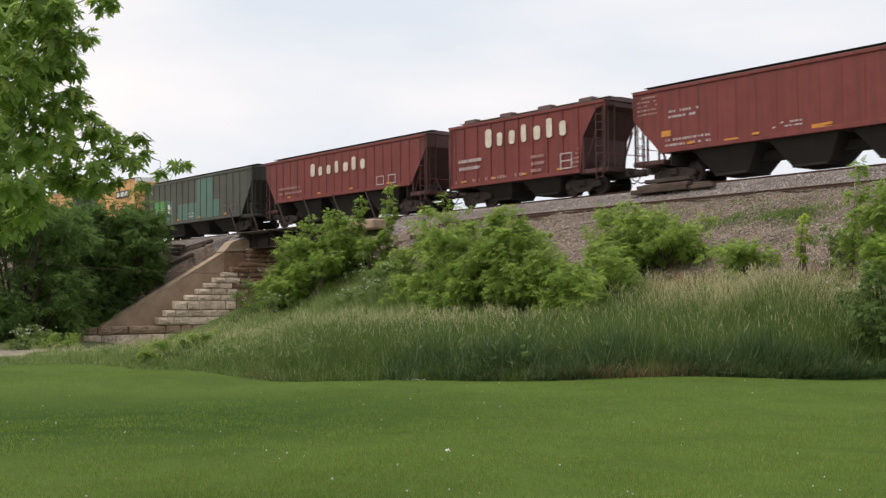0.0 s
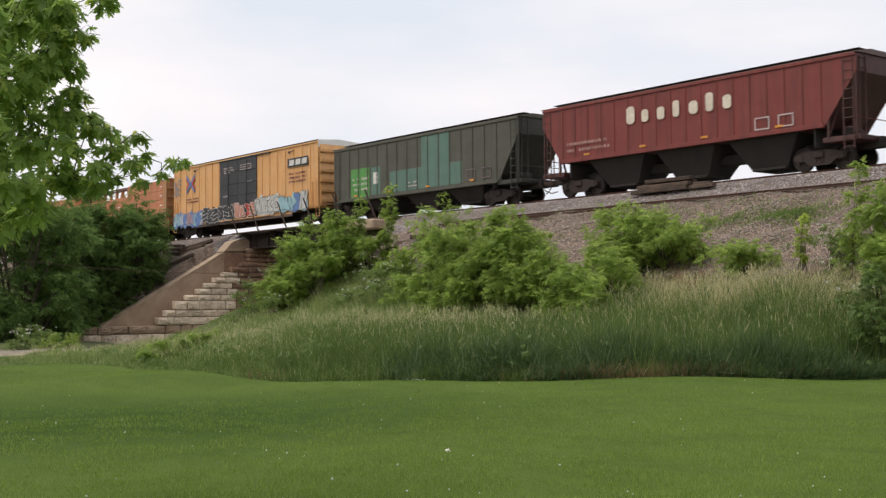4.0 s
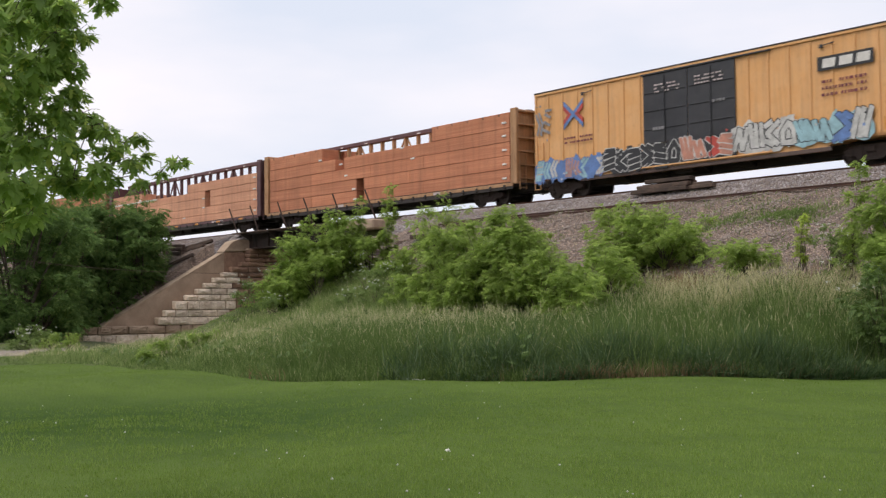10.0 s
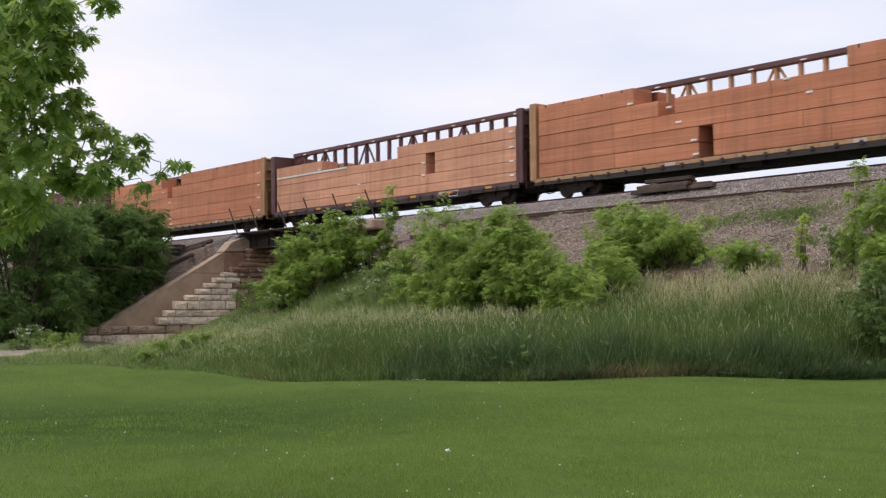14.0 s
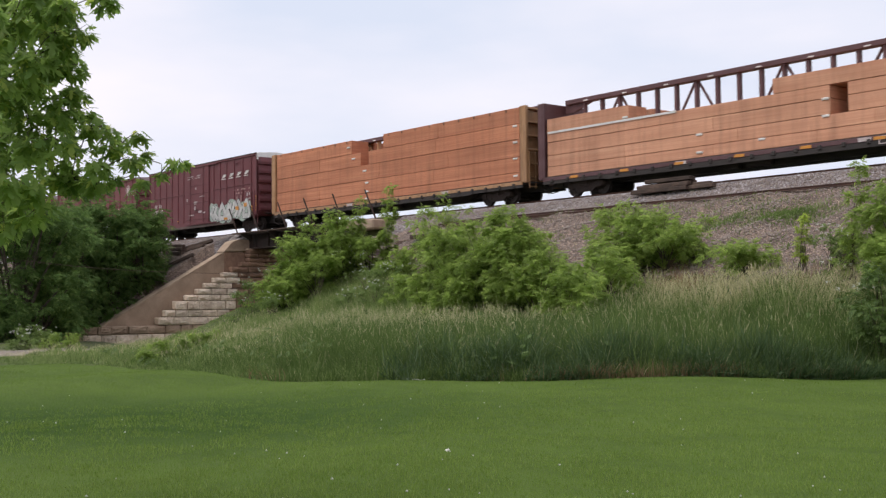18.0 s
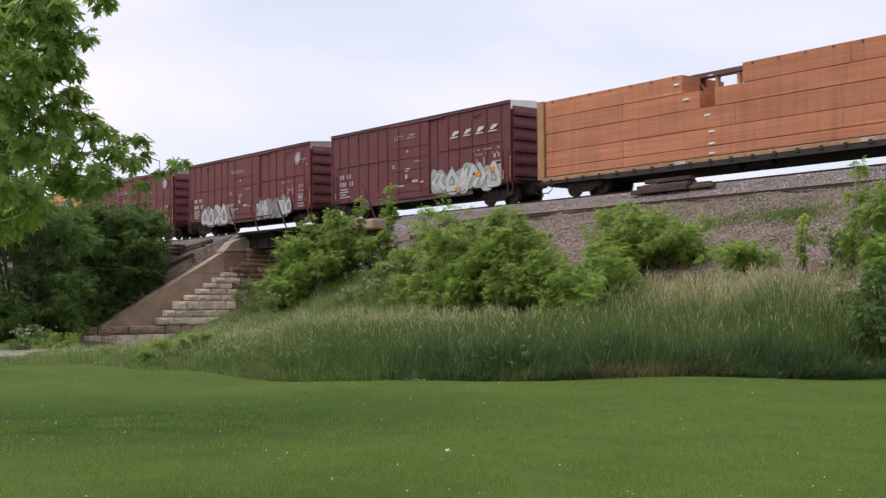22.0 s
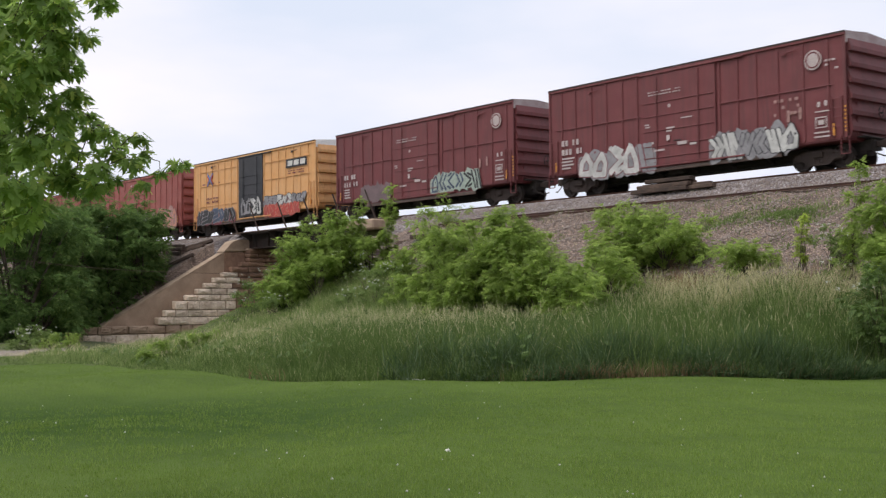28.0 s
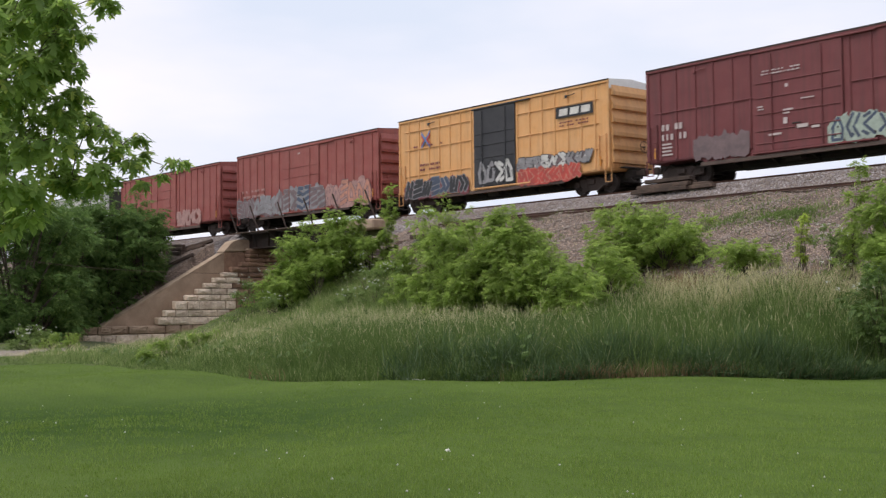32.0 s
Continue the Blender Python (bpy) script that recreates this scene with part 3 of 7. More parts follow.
# ---- train ----
PAINT = {
    "yellow": car_paint("yellow_car_paint", (0.68, 0.345, 0.125), grime=(0.24, 0.14, 0.07), fade=(0.72, 0.41, 0.19), amount=0.4, rust=0.18),
    "black_door": car_paint("black_door_paint", (0.020, 0.021, 0.026), fade=(0.045, 0.045, 0.05), amount=0.3, rust=0.1),
    "maroon": car_paint("maroon_car_paint", (0.152, 0.031, 0.034), fade=(0.190, 0.050, 0.050), grime=(0.05, 0.026, 0.025), amount=0.65),
    "maroon_dark": car_paint("dark_maroon_car_paint", (0.128, 0.025, 0.030), fade=(0.165, 0.044, 0.048), grime=(0.055, 0.026, 0.026), amount=0.6),
    "red": car_paint("faded_red_car_paint", (0.27, 0.060, 0.050), fade=(0.34, 0.11, 0.09), grime=(0.11, 0.045, 0.035), amount=0.5),
    "hopper_red": car_paint("oxide_red_hopper_paint", (0.178, 0.027, 0.023), fade=(0.215, 0.042, 0.033), grime=(0.058, 0.020, 0.017), amount=0.8),
    "hopper_green": car_paint("olive_hopper_paint", (0.066, 0.066, 0.048), fade=(0.094, 0.090, 0.068), grime=(0.04, 0.036, 0.028), amount=0.55),
    "teal": car_paint("teal_patch_paint", (0.080, 0.160, 0.125), fade=(0.115, 0.195, 0.16), grime=(0.06, 0.09, 0.07), amount=0.45),
    "bright_green": car_paint("bright_green_patch_paint", (0.060, 0.26, 0.045), fade=(0.10, 0.30, 0.08), amount=0.25, rust=0.1),
    "light_grey": car_paint("light_grey_hopper_paint", (0.42, 0.42, 0.40), grime=(0.15, 0.13, 0.11), amount=0.4),
    "tan": car_paint("tan_bulkhead_paint", (0.37, 0.195, 0.088), grime=(0.12, 0.08, 0.05), amount=0.75, rust=0.4),
    "brown": car_paint("brown_bulkhead_paint", (0.085, 0.032, 0.034), grime=(0.04, 0.025, 0.025), amount=0.4),
    # hopper ends: soot, plus the shade under the slopes put into the colour
    "end_grime_shade": car_paint("sooty_shaded_hopper_end", (0.075, 0.026, 0.023), fade=(0.10, 0.038, 0.032), grime=(0.02, 0.016, 0.015), amount=0.6),
    "end_soot_shade": car_paint("sooty_shaded_green_hopper_end", (0.040, 0.041, 0.032), fade=(0.060, 0.060, 0.048), grime=(0.02, 0.018, 0.016), amount=0.6),
    "dirty_sill": car_paint("sooty_side_sill", (0.085, 0.050, 0.040), fade=(0.12, 0.08, 0.06), grime=(0.035, 0.028, 0.025), amount=0.7),
    "wine_roof": car_paint("dark_roof_paint", (0.10, 0.055, 0.05), amount=0.4),
}


def lumber_mat(name, color, other):
    """Packs of sawn boards: fine lines along the boards, grey and orange staining."""
    m, n, l, p = nodes_of(name)
    co = n.new("ShaderNodeTexCoord")
    wv = n.new("ShaderNodeTexWave")
    wv.bands_direction = "Z"
    wv.inputs["Scale"].default_value, wv.inputs["Distortion"].default_value = 8.0, 0.4
    l.new(co.outputs["Object"], wv.inputs["Vector"])
    st = noise_of(n, l, 1.0, (0.25, 1, 16.0), detail=3.0, low=0.3, high=0.7)
    big = noise_of(n, l, 0.8, (0.5, 1, 1.6))
    c = mix_rgb(n, l, st, color, other)
    c = mix_rgb(n, l, scaled(n, l, noise_of(n, l, 1.0, (0.09, 1, 5.0), detail=3.0, low=0.55, high=0.72), 0.5), c, tuple(min(0.85, k * 1.35) for k in other))
    c = mix_rgb(n, l, scaled(n, l, wv.outputs["Fac"], 0.22), c, tuple(k * 0.45 for k in color))
    c = mix_rgb(n, l, scaled(n, l, big, 0.45), c, tuple(k * 0.72 for k in color))
    tie = n.new("ShaderNodeTexWave")
    tie.bands_direction, tie.wave_profile = "X", "SIN"
    tie.inputs["Scale"].default_value, tie.inputs["Distortion"].default_value, tie.inputs["Detail"].default_value = 0.26, 0.6, 2.0
    l.new(co.outputs["Object"], tie.inputs["Vector"])
    thin = n.new("ShaderNodeMapRange")
    thin.inputs[1].default_value, thin.inputs[2].default_value = 0.93, 1.0
    l.new(tie.outputs["Fac"], thin.inputs[0])
    c = mix_rgb(n, l, scaled(n, l, thin.outputs[0], 0.16), c, tuple(k * 0.5 for k in color))
    drip = noise_of(n, l, 2.2, (1, 1, 0.12), detail=5.0, low=0.48, high=0.8)
    c = mix_rgb(n, l, scaled(n, l, drip, 0.45), c, (0.16, 0.075, 0.045))
    info = n.new("ShaderNodeObjectInfo")
    hsv = n.new("ShaderNodeHueSaturation")
    rm = n.new("ShaderNodeMapRange")
    rm.inputs[3].default_value, rm.inputs[4].default_value = 0.91, 1.08
    l.new(info.outputs["Random"], rm.inputs[0])
    l.new(rm.outputs[0], hsv.inputs["Value"])
    l.new(c, hsv.inputs["Color"])
    l.new(hsv.outputs[0], p.inputs["Base Color"])
    p.inputs["Roughness"].default_value = 0.85
    bumped(n, l, p, wv.outputs["Fac"], 0.3, 0.01)
    return m


PAINT["lumber"] = lumber_mat("sawn_lumber", (0.48, 0.172, 0.088), (0.61, 0.262, 0.140))
PAINT["lumber_pale"] = lumber_mat("pale_sawn_lumber", (0.60, 0.275, 0.162), (0.71, 0.378, 0.235))
SPRAY = {k: plain("spray_paint_" + k, c, tuple(q * 0.5 + 0.02 for q in c), 0.6, coarse=3.5, fine=26, bump=0.05) for k, c in {
    "white": (0.62, 0.61, 0.58), "grey": (0.30, 0.29, 0.30), "black": (0.022, 0.022, 0.026), "blue": (0.13, 0.24, 0.52), "sky": (0.34, 0.56, 0.62),
    "red": (0.55, 0.07, 0.05), "pink": (0.48, 0.27, 0.24), "salmon": (0.58, 0.26, 0.18), "pale_green": (0.42, 0.50, 0.42), "wine": (0.20, 0.04, 0.05), "dull": (0.20, 0.135, 0.14), "navy": (0.06, 0.085, 0.14)}.items()}
SIDE = -HALF_W  # the near side of a car, in its own space


def wheelset_mesh():
    me = Mesh()
    for s in (-1, 1):
        y = s * 0.755
        rings = [(y - s * 0.07, 0.10), (y - s * 0.07, 0.49), (y - s * 0.045, 0.485), (y - s * 0.04, 0.457), (y + s * 0.065, 0.45), (y + s * 0.065, 0.40),
                 (y + s * 0.02, 0.37), (y + s * 0.03, 0.16), (y + s * 0.10, 0.13), (y + s * 0.10, 0.06)]
        me.lathe_y(0, 0, rings if s > 0 else rings, 24)
    me.lathe_y(0, 0, [(-1.02, 0.075), (1.02, 0.075)], 10)
    for k in range(4):
        a = k * math.pi / 2
        for s in (-1, 1):
            y0, y1 = sorted((s * 0.79, s * 0.83))
            me.block(0.24 * math.cos(a) - 0.045, 0.24 * math.cos(a) + 0.045, y0, y1, 0.24 * math.sin(a) - 0.045, 0.24 * math.sin(a) + 0.045, 0.01)
    return me.data("wheelset", M["wheel"])


def sideframe_mesh():
    me = Mesh()
    prof = [(-1.12, 0.58), (-1.12, 0.40), (-0.72, 0.36), (-0.42, 0.16), (0.42, 0.16), (0.72, 0.36), (1.12, 0.40), (1.12, 0.58), (0.75, 0.66), (0.45, 0.74), (-0.45, 0.74), (-0.75, 0.66)]
    me.prism(prof, -0.06, 0.06)
    for s in (-1, 1):
        me.block(s * 0.9 - 0.15, s * 0.9 + 0.15, -0.10, 0.10, 0.33, 0.62, 0.03)
        me.prism([(s * 0.33, 0.62), (s * 0.62, 0.60), (s * 0.36, 0.30)], -0.075, 0.075)
    return me.data("sideframe", M["truck"])


def spring_mesh():
    me = Mesh()
    ring = [(0.06 * math.cos(a), 0.07 * math.sin(a)) for a in [k * math.pi / 4 for k in range(8)]]
    for j in range(11):
        s, z = (1.0 if j % 2 == 0 else 0.72), 0.235 + j * 0.025
        me.v += [(x * s, y * s, z) for x, y in ring]
    for j in range(10):
        for k in range(8):
            me.f.append((j * 8 + k, j * 8 + (k + 1) % 8, j * 8 + 8 + (k + 1) % 8, j * 8 + 8 + k))
            me.s.append(0)
    return me.data("spring", M["truck"])


WHEELSET, SIDEFRAME, SPRING = wheelset_mesh(), sideframe_mesh(), spring_mesh()
BOLSTER = Mesh().block(-0.2, 0.2, -1.15, 1.15, 0.44, 0.68, 0.03).data("bolster", M["truck"])
BRAKE = Mesh().block(-0.75, 0.75, -0.9, 0.9, 0.30, 0.36, 0.02).data("brake_beam", M["truck"])
WHEELS, CARS = [], []


def add_trucks(car, xs):
    for x in xs:
        t = part("truck", BOLSTER, None, car, "oily black freight truck", at=(x, 0, 0))
        for s in (-1, 1):
            part("sideframe", SIDEFRAME, None, t, at=(0, s * 1.0, 0))
            for k in (-0.16, 0, 0.16):
                part("spring", SPRING, None, t, at=(k, s * 1.02, 0))
        part("brake_beam", BRAKE, None, t)
        for s in (-0.89, 0.89):
            w = part("wheelset", WHEELSET, None, t, "steel wheels on an axle", at=(s, 0, 0.457))
            WHEELS.append((w, s))


def add_couplers(car, x0, x1):
    for x, s in ((x0, -1), (x1, 1)):
        me = Mesh()
        a, b = sorted((x - s * 0.3, x + s * 0.62))
        me.block(a, b, -0.11, 0.11, 0.74, 0.95, 0.03)
        a, b = sorted((x + s * 0.55, x + s * 0.86))
        me.block(a, b, -0.17, 0.15, 0.68, 1.0, 0.05)
        part("coupler", me, M["truck"], car)
        hose = Mesh()
        pts = [(x + s * 0.1, -0.45, 0.82), (x + s * 0.4, -0.42, 0.5), (x + s * 0.75, -0.3, 0.34), (x + s * 1.0, -0.12, 0.42)]
        for p, q in zip(pts, pts[1:]):
            hose.rod(p, q, 0.025, 0.025, 5)
        part("air_hose", hose, M["under"], car)


def plates(car, name, mat, rects, y=None, label="", lean=0.0, proud=0.006):
    """Flat painted shapes on the near side: rectangles (x0, x1, z0, z1)."""
    y = SIDE if y is None else y
    me = Mesh()
    for x0, x1, z0, z1 in rects:
        d = lean * (z1 - z0)
        me.prism([(x0, z0), (x1, z0), (x1 + d, z1), (x0 + d, z1)], y - proud, y + 0.004)
    ob = part(name, me, mat, car, label)
    if len(rects) > 4 and name == "small_print":
        ob["kind"] = "stuff"
    return ob


def disc(car, name, mat, x, z, r, y=None, proud=0.006, label="", hollow=0.0):
    y = SIDE if y is None else y
    n = 24
    me = Mesh()
    if hollow:
        for i in range(n):
            a, b = 2 * math.pi * i / n, 2 * math.pi * (i + 1) / n
            me.prism([(x + q * math.cos(t), z + q * math.sin(t)) for q, t in ((r, a), (r, b), (hollow, b), (hollow, a))], y - proud, y + 0.003)
    else:
        me.prism([(x + r * math.cos(2 * math.pi * i / n), z + r * math.sin(2 * math.pi * i / n)) for i in range(n)], y - proud, y + 0.003)
    return part(name, me, mat, car, label)


def marks(car, seed, x0, x1, z0, z1, rows, mat=None, name="stencil", fill=0.75, y=None):
    """Small unreadable stencilled lines, as bars."""
    rng = random.Random(seed)
    rects = []
    h = (z1 - z0) / rows
    for r in range(rows):
        x = x0 + rng.uniform(0, 0.05)
        z = z0 + r * h
        while x < x1:
            w = min(rng.uniform(0.05, 0.17), x1 - x)
            if rng.random() < fill + 0.1:
                rects.append((x, x + w, z + h * 0.28, z + h * 0.72))
            x += w + rng.uniform(0.03, 0.09)
    ob = plates(car, name, mat or M["stencil"], rects, y=y)
    ob["kind"] = "stuff"
    return ob


# plain bar figures of the sprayed pieces, in a unit square
FORMS = [[(0.05, 0.05, 0.3, 0.95), (0.35, 0.05, 0.6, 0.95), (0.65, 0.05, 0.95, 0.95)],
         [(0.1, 0.1, 0.5, 0.45), (0.5, 0.45, 0.15, 0.9), (0.55, 0.1, 0.9, 0.5), (0.9, 0.5, 0.55, 0.95)],
         [(0.1, 0.2, 0.9, 0.05), (0.1, 0.5, 0.9, 0.35), (0.1, 0.8, 0.9, 0.65), (0.15, 0.95, 0.85, 0.95)],
         [(0.1, 0.9, 0.35, 0.1), (0.35, 0.1, 0.6, 0.9), (0.6, 0.9, 0.9, 0.1)],
         [(0.2, 0.1, 0.2, 0.55), (0.2, 0.55, 0.5, 0.95), (0.5, 0.95, 0.85, 0.55), (0.85, 0.55, 0.85, 0.1), (0.2, 0.1, 0.85, 0.1)],
         [(0.15, 0.05, 0.85, 0.5), (0.85, 0.5, 0.15, 0.95), (0.5, 0.05, 0.9, 0.2), (0.5, 0.95, 0.9, 0.8)]]


def reporting_marks(car, seed, x, z, y):
    """Two short rows of tall painted bars with lines of small print below."""
    rng = random.Random(seed)
    rects = []
    for row, count in ((0, 5), (1, 6)):
        for k in range(count):
            if (row, k) not in ((0, 2), (1, 3)):
                u, v = x + 0.235 * k, z - 0.42 * row
                rects.append((u, u + rng.choice((0.11, 0.14, 0.16)), v, v + 0.26))
    for k in range(4):
        rects.append((x, x + rng.uniform(0.5, 1.0), z - 0.62 - 0.15 * k, z - 0.55 - 0.15 * k))
    ob = plates(car, "reporting_marks", M["stencil"], rects, y=y)
    ob["kind"] = "stuff"


def graffiti(car, seed, x0, x1, z0, z1, fills, outline="black", back=None, letters=None, y=None, slant=0.14, label="sprayed graffiti in plain shapes", thin=1.0):
    """A painted piece: a ragged cloud, and over it thick crossing strokes with outlines; no letters."""
    rng = random.Random(seed)
    y = SIDE - 0.056 if y is None else y
    n = letters or max(3, int((x1 - x0) / 0.8))
    w, h = (x1 - x0) / n, z1 - z0
    slots = [outline] + list(fills)
    me = Mesh()

    def shape(pts, slot, depth):
        me.prism([(min(max(px, x0 - 0.08), x1 + 0.08), min(max(pz, z0 - 0.03), z1 + 0.12)) for px, pz in pts], y - depth, y - depth + 0.0016, slot)

    def stroke(ax, az, bx, bz, r, slot, depth):
        dx, dz = bx - ax, bz - az
        k = math.hypot(dx, dz) or 1.0
        ux, uz = dx / k, dz / k
        ax, az, bx, bz = ax - ux * r * 0.6, az - uz * r * 0.6, bx + ux * r * 0.6, bz + uz * r * 0.6
        c = r * rng.uniform(0.35, 0.7)
        shape([(ax + uz * r, az - ux * r), (bx - ux * c + uz * r, bz - uz * c - ux * r), (bx + uz * c * 0.6, bz - ux * c * 0.6), (bx - uz * r * 0.7, bz + ux * r * 0.7),
               (ax + ux * c - uz * r, az + uz * c + ux * r), (ax - uz * c * 0.5, az + ux * c * 0.5)], slot, depth)

    if back:
        slots.append(back)
        for i in range(int(n * 1.6)):
            cx, cz = x0 + (i + 0.5) * (x1 - x0) / (n * 1.6), z0 + h * rng.uniform(0.35, 0.6)
            rw, rh = w * rng.uniform(0.5, 0.8), h * rng.uniform(0.35, 0.55)
            shape([(cx + rw * math.cos(a) * (1 + rng.uniform(-0.25, 0.2)), cz + rh * math.sin(a) * (1 + rng.uniform(-0.3, 0.2))) for a in [2 * math.pi * q / 13 for q in range(13)]], len(slots) - 1, 0.001 + 0.0002 * (i % 4))
    for i in range(n):
        cx, tilt = x0 + (i + 0.5) * w, rng.uniform(-slant, slant) * h
        fill = 1 + (i * len(fills)) // n
        lo, hi = z0 + h * rng.uniform(0.06, 0.2), z0 + h * rng.uniform(0.8, 0.98)
        r = min(w * 0.15, h * 0.12) * thin
        mirror = rng.random() < 0.5
        lines = []
        for u0, v0, u1, v1 in rng.choice(FORMS):
            u0, u1 = (1 - u0, 1 - u1) if mirror else (u0, u1)
            lines.append((cx + (u0 - 0.5) * w * 1.02 + tilt * (v0 - 0.5) + rng.uniform(-0.05, 0.05) * w, lo + (hi - lo) * v0, cx + (u1 - 0.5) * w * 1.02 + tilt * (v1 - 0.5) + rng.uniform(-0.05, 0.05) * w, lo + (hi - lo) * v1))
        for k, q in enumerate(lines):
            stroke(*q, r + 0.045, 0, 0.0035 + 0.0003 * k + 0.0001 * (i % 3))
        for k, q in enumerate(lines):
            stroke(*q, r, fill, 0.0062 + 0.0003 * k + 0.0001 * (i % 3))
        for k in range(rng.choice((1, 2, 3))):
            ax, az, q = cx + rng.uniform(-0.45, 0.45) * w, z0 + h * rng.uniform(0.0, 1.0), rng.uniform(0.025, 0.07)
            shape([(ax + q * math.cos(t) * rng.uniform(0.6, 1.3), az + q * math.sin(t) * rng.uniform(0.6, 1.3)) for t in (0, 1.1, 2.2, 3.3, 4.4, 5.4)], rng.randrange(0, len(slots)), 0.0085 + 0.0002 * k)
    ob = part("graffiti", me, [SPRAY[k] for k in slots], car, label)
    ob["kind"] = "stuff"
    return ob


def new_car(name, label, s0, s1, group="cars of the freight train"):
    car = thing(name, label, "freight car", group, at=((s0 + s1) / 2, TRACK_Y, RAIL_Z))
    CARS.append((car, (s0 + s1) / 2))
    return car


def ladder(car, mat, x, y, z0, z1, width=0.42, along="x", step=0.36):
    me = Mesh()
    n = int((z1 - z0) / step) + 1
    for s in (0, 1):
        if along == "x":
            me.block(x + s * width - 0.02, x + s * width + 0.02, y - 0.05, y, z0, z1, 0.005)
        else:
            me.block(x, x + 0.05, y + s * width - 0.02, y + s * width + 0.02, z0, z1, 0.005)
    for k in range(n):
        z = z0 + 0.08 + k * (z1 - z0 - 0.16) / max(1, n - 1)
        if along == "x":
            me.rod((x, y - 0.06, z), (x + width, y - 0.06, z), 0.014, 0.014, 5)
        else:
            me.rod((x + 0.06, y, z), (x + 0.06, y + width, z), 0.014, 0.014, 5)
    return part("ladder", me, mat, car)


def boxcar(name, label, s0, s1, paint, door, door_paint, roof_mat, posts, belt=(), eave=5.0, sill=0.60, roof_white_end=None, ends=6):
    """A boxcar: door = (from, to, leaves) along the car, from its rear end."""
    L = s1 - s0
    car = new_car(name, label, s0, s1)
    a, b = -L / 2, L / 2
    body = Mesh()
    body.block(a + 0.05, b - 0.05, SIDE + 0.05, -SIDE - 0.05, sill + 0.35, eave, 0.02)
    part("body", body, paint, car)
    for s in (-1, 1):
        y0, y1 = sorted((s * (HALF_W - 0.05), s * (HALF_W - 0.02)))
        sk = Mesh()
        d0, d1 = a + door[0], a + door[1]
        sk.prism([(a, sill + 0.42), (a + 2.7, sill + 0.42), (a + 3.3, sill), (b - 3.3, sill), (b - 2.7, sill + 0.42), (b, sill + 0.42), (b, eave - 0.06), (a, eave - 0.06)], y0, y1)
        part("side_sheet", sk, paint, car)
        part("top_chord", Mesh().block(a, b, min(s * (HALF_W - 0.03), s * (HALF_W + 0.045)), max(s * (HALF_W - 0.03), s * (HALF_W + 0.045)), eave - 0.14, eave, 0.015), paint, car)
        part("side_sill", Mesh().block(a + 2.9, b - 2.9, min(s * (HALF_W - 0.03), s * (HALF_W + 0.03)), max(s * (HALF_W - 0.03), s * (HALF_W + 0.03)), sill, sill + 0.16, 0.012), PAINT["dirty_sill"], car)
    post = Mesh().block(-0.05, 0.05, SIDE - 0.022, SIDE + 0.025, sill + 0.45, eave - 0.15, 0.012).data("side_post", paint)
    for x in posts:
        if not (door[0] - 0.1 < x < door[1] + 0.1):
            part("side_post", post, None, car, at=(a + x, 0, 0))
    for x in (0.06, L - 0.06):
        part("corner_post", Mesh().block(a + x - 0.06, a + x + 0.06, SIDE - 0.03, SIDE + 0.06, sill + 0.42, eave - 0.01, 0.02), paint, car)
    for z, xa, xb in belt:
        part("belt_rail", Mesh().block(a + xa, a + xb, SIDE - 0.035, SIDE + 0.0, z, z + 0.05, 0.012), paint, car)
    # doors
    leaves = door[2]
    for k in range(leaves):
        xa = d0 + k * (d1 - d0) / leaves
        xb = d0 + (k + 1) * (d1 - d0) / leaves
        me = Mesh().block(xa + 0.01, xb - 0.01, SIDE - 0.055, SIDE - 0.015, sill + 0.28, eave - 0.2, 0.015)
        dr = part("door", me, door_paint, car, "black plug door" if door_paint is PAINT["black_door"] else "")
        hi = eave - 0.2 - (sill + 0.28)
        for z in (1.19, 1.69, 2.35, 2.99, 3.58) if leaves == 1 else [sill + 0.28 + hi * j / 5 for j in range(1, 5)]:
            part("door_rib", Mesh().block(xa + 0.12, xb - 0.12, SIDE - 0.085, SIDE - 0.05, z - 0.022, z + 0.022, 0.012), door_paint, dr)
        for j in (0.22, 0.78) if leaves == 1 else (0.5,):
            x = xa + (xb - xa) * j
            part("lock_rod", Mesh().rod((x, SIDE - 0.10, sill + 0.32), (x, SIDE - 0.10, eave - 0.3), 0.022, 0.022, 6), door_paint, dr)
        part("handle", Mesh().block((xa + xb) / 2 - 0.2, (xa + xb) / 2 + 0.2, SIDE - 0.13, SIDE - 0.09, sill + 1.2, sill + 1.25, 0.01), M["under"], dr)
    for z in (sill + 0.2, eave - 0.2):
        part("door_track", Mesh().block(d0 - 0.1, d1 + (d1 - d0) * 0.35, SIDE - 0.10, SIDE - 0.02, z, z + 0.07, 0.012), door_paint if z > 2 else paint, car)
    for x in (a + L * 0.17, b - L * 0.17):
        part("roof_grab", Mesh().rod((x, SIDE - 0.05, eave - 0.42), (x + 0.55, SIDE - 0.05, eave - 0.36), 0.022, 0.022, 5), door_paint, car)
        part("grab_bracket", Mesh().block(x - 0.1, x + 0.06, SIDE - 0.07, SIDE - 0.02, eave - 0.5, eave - 0.36, 0.01), door_paint, car)
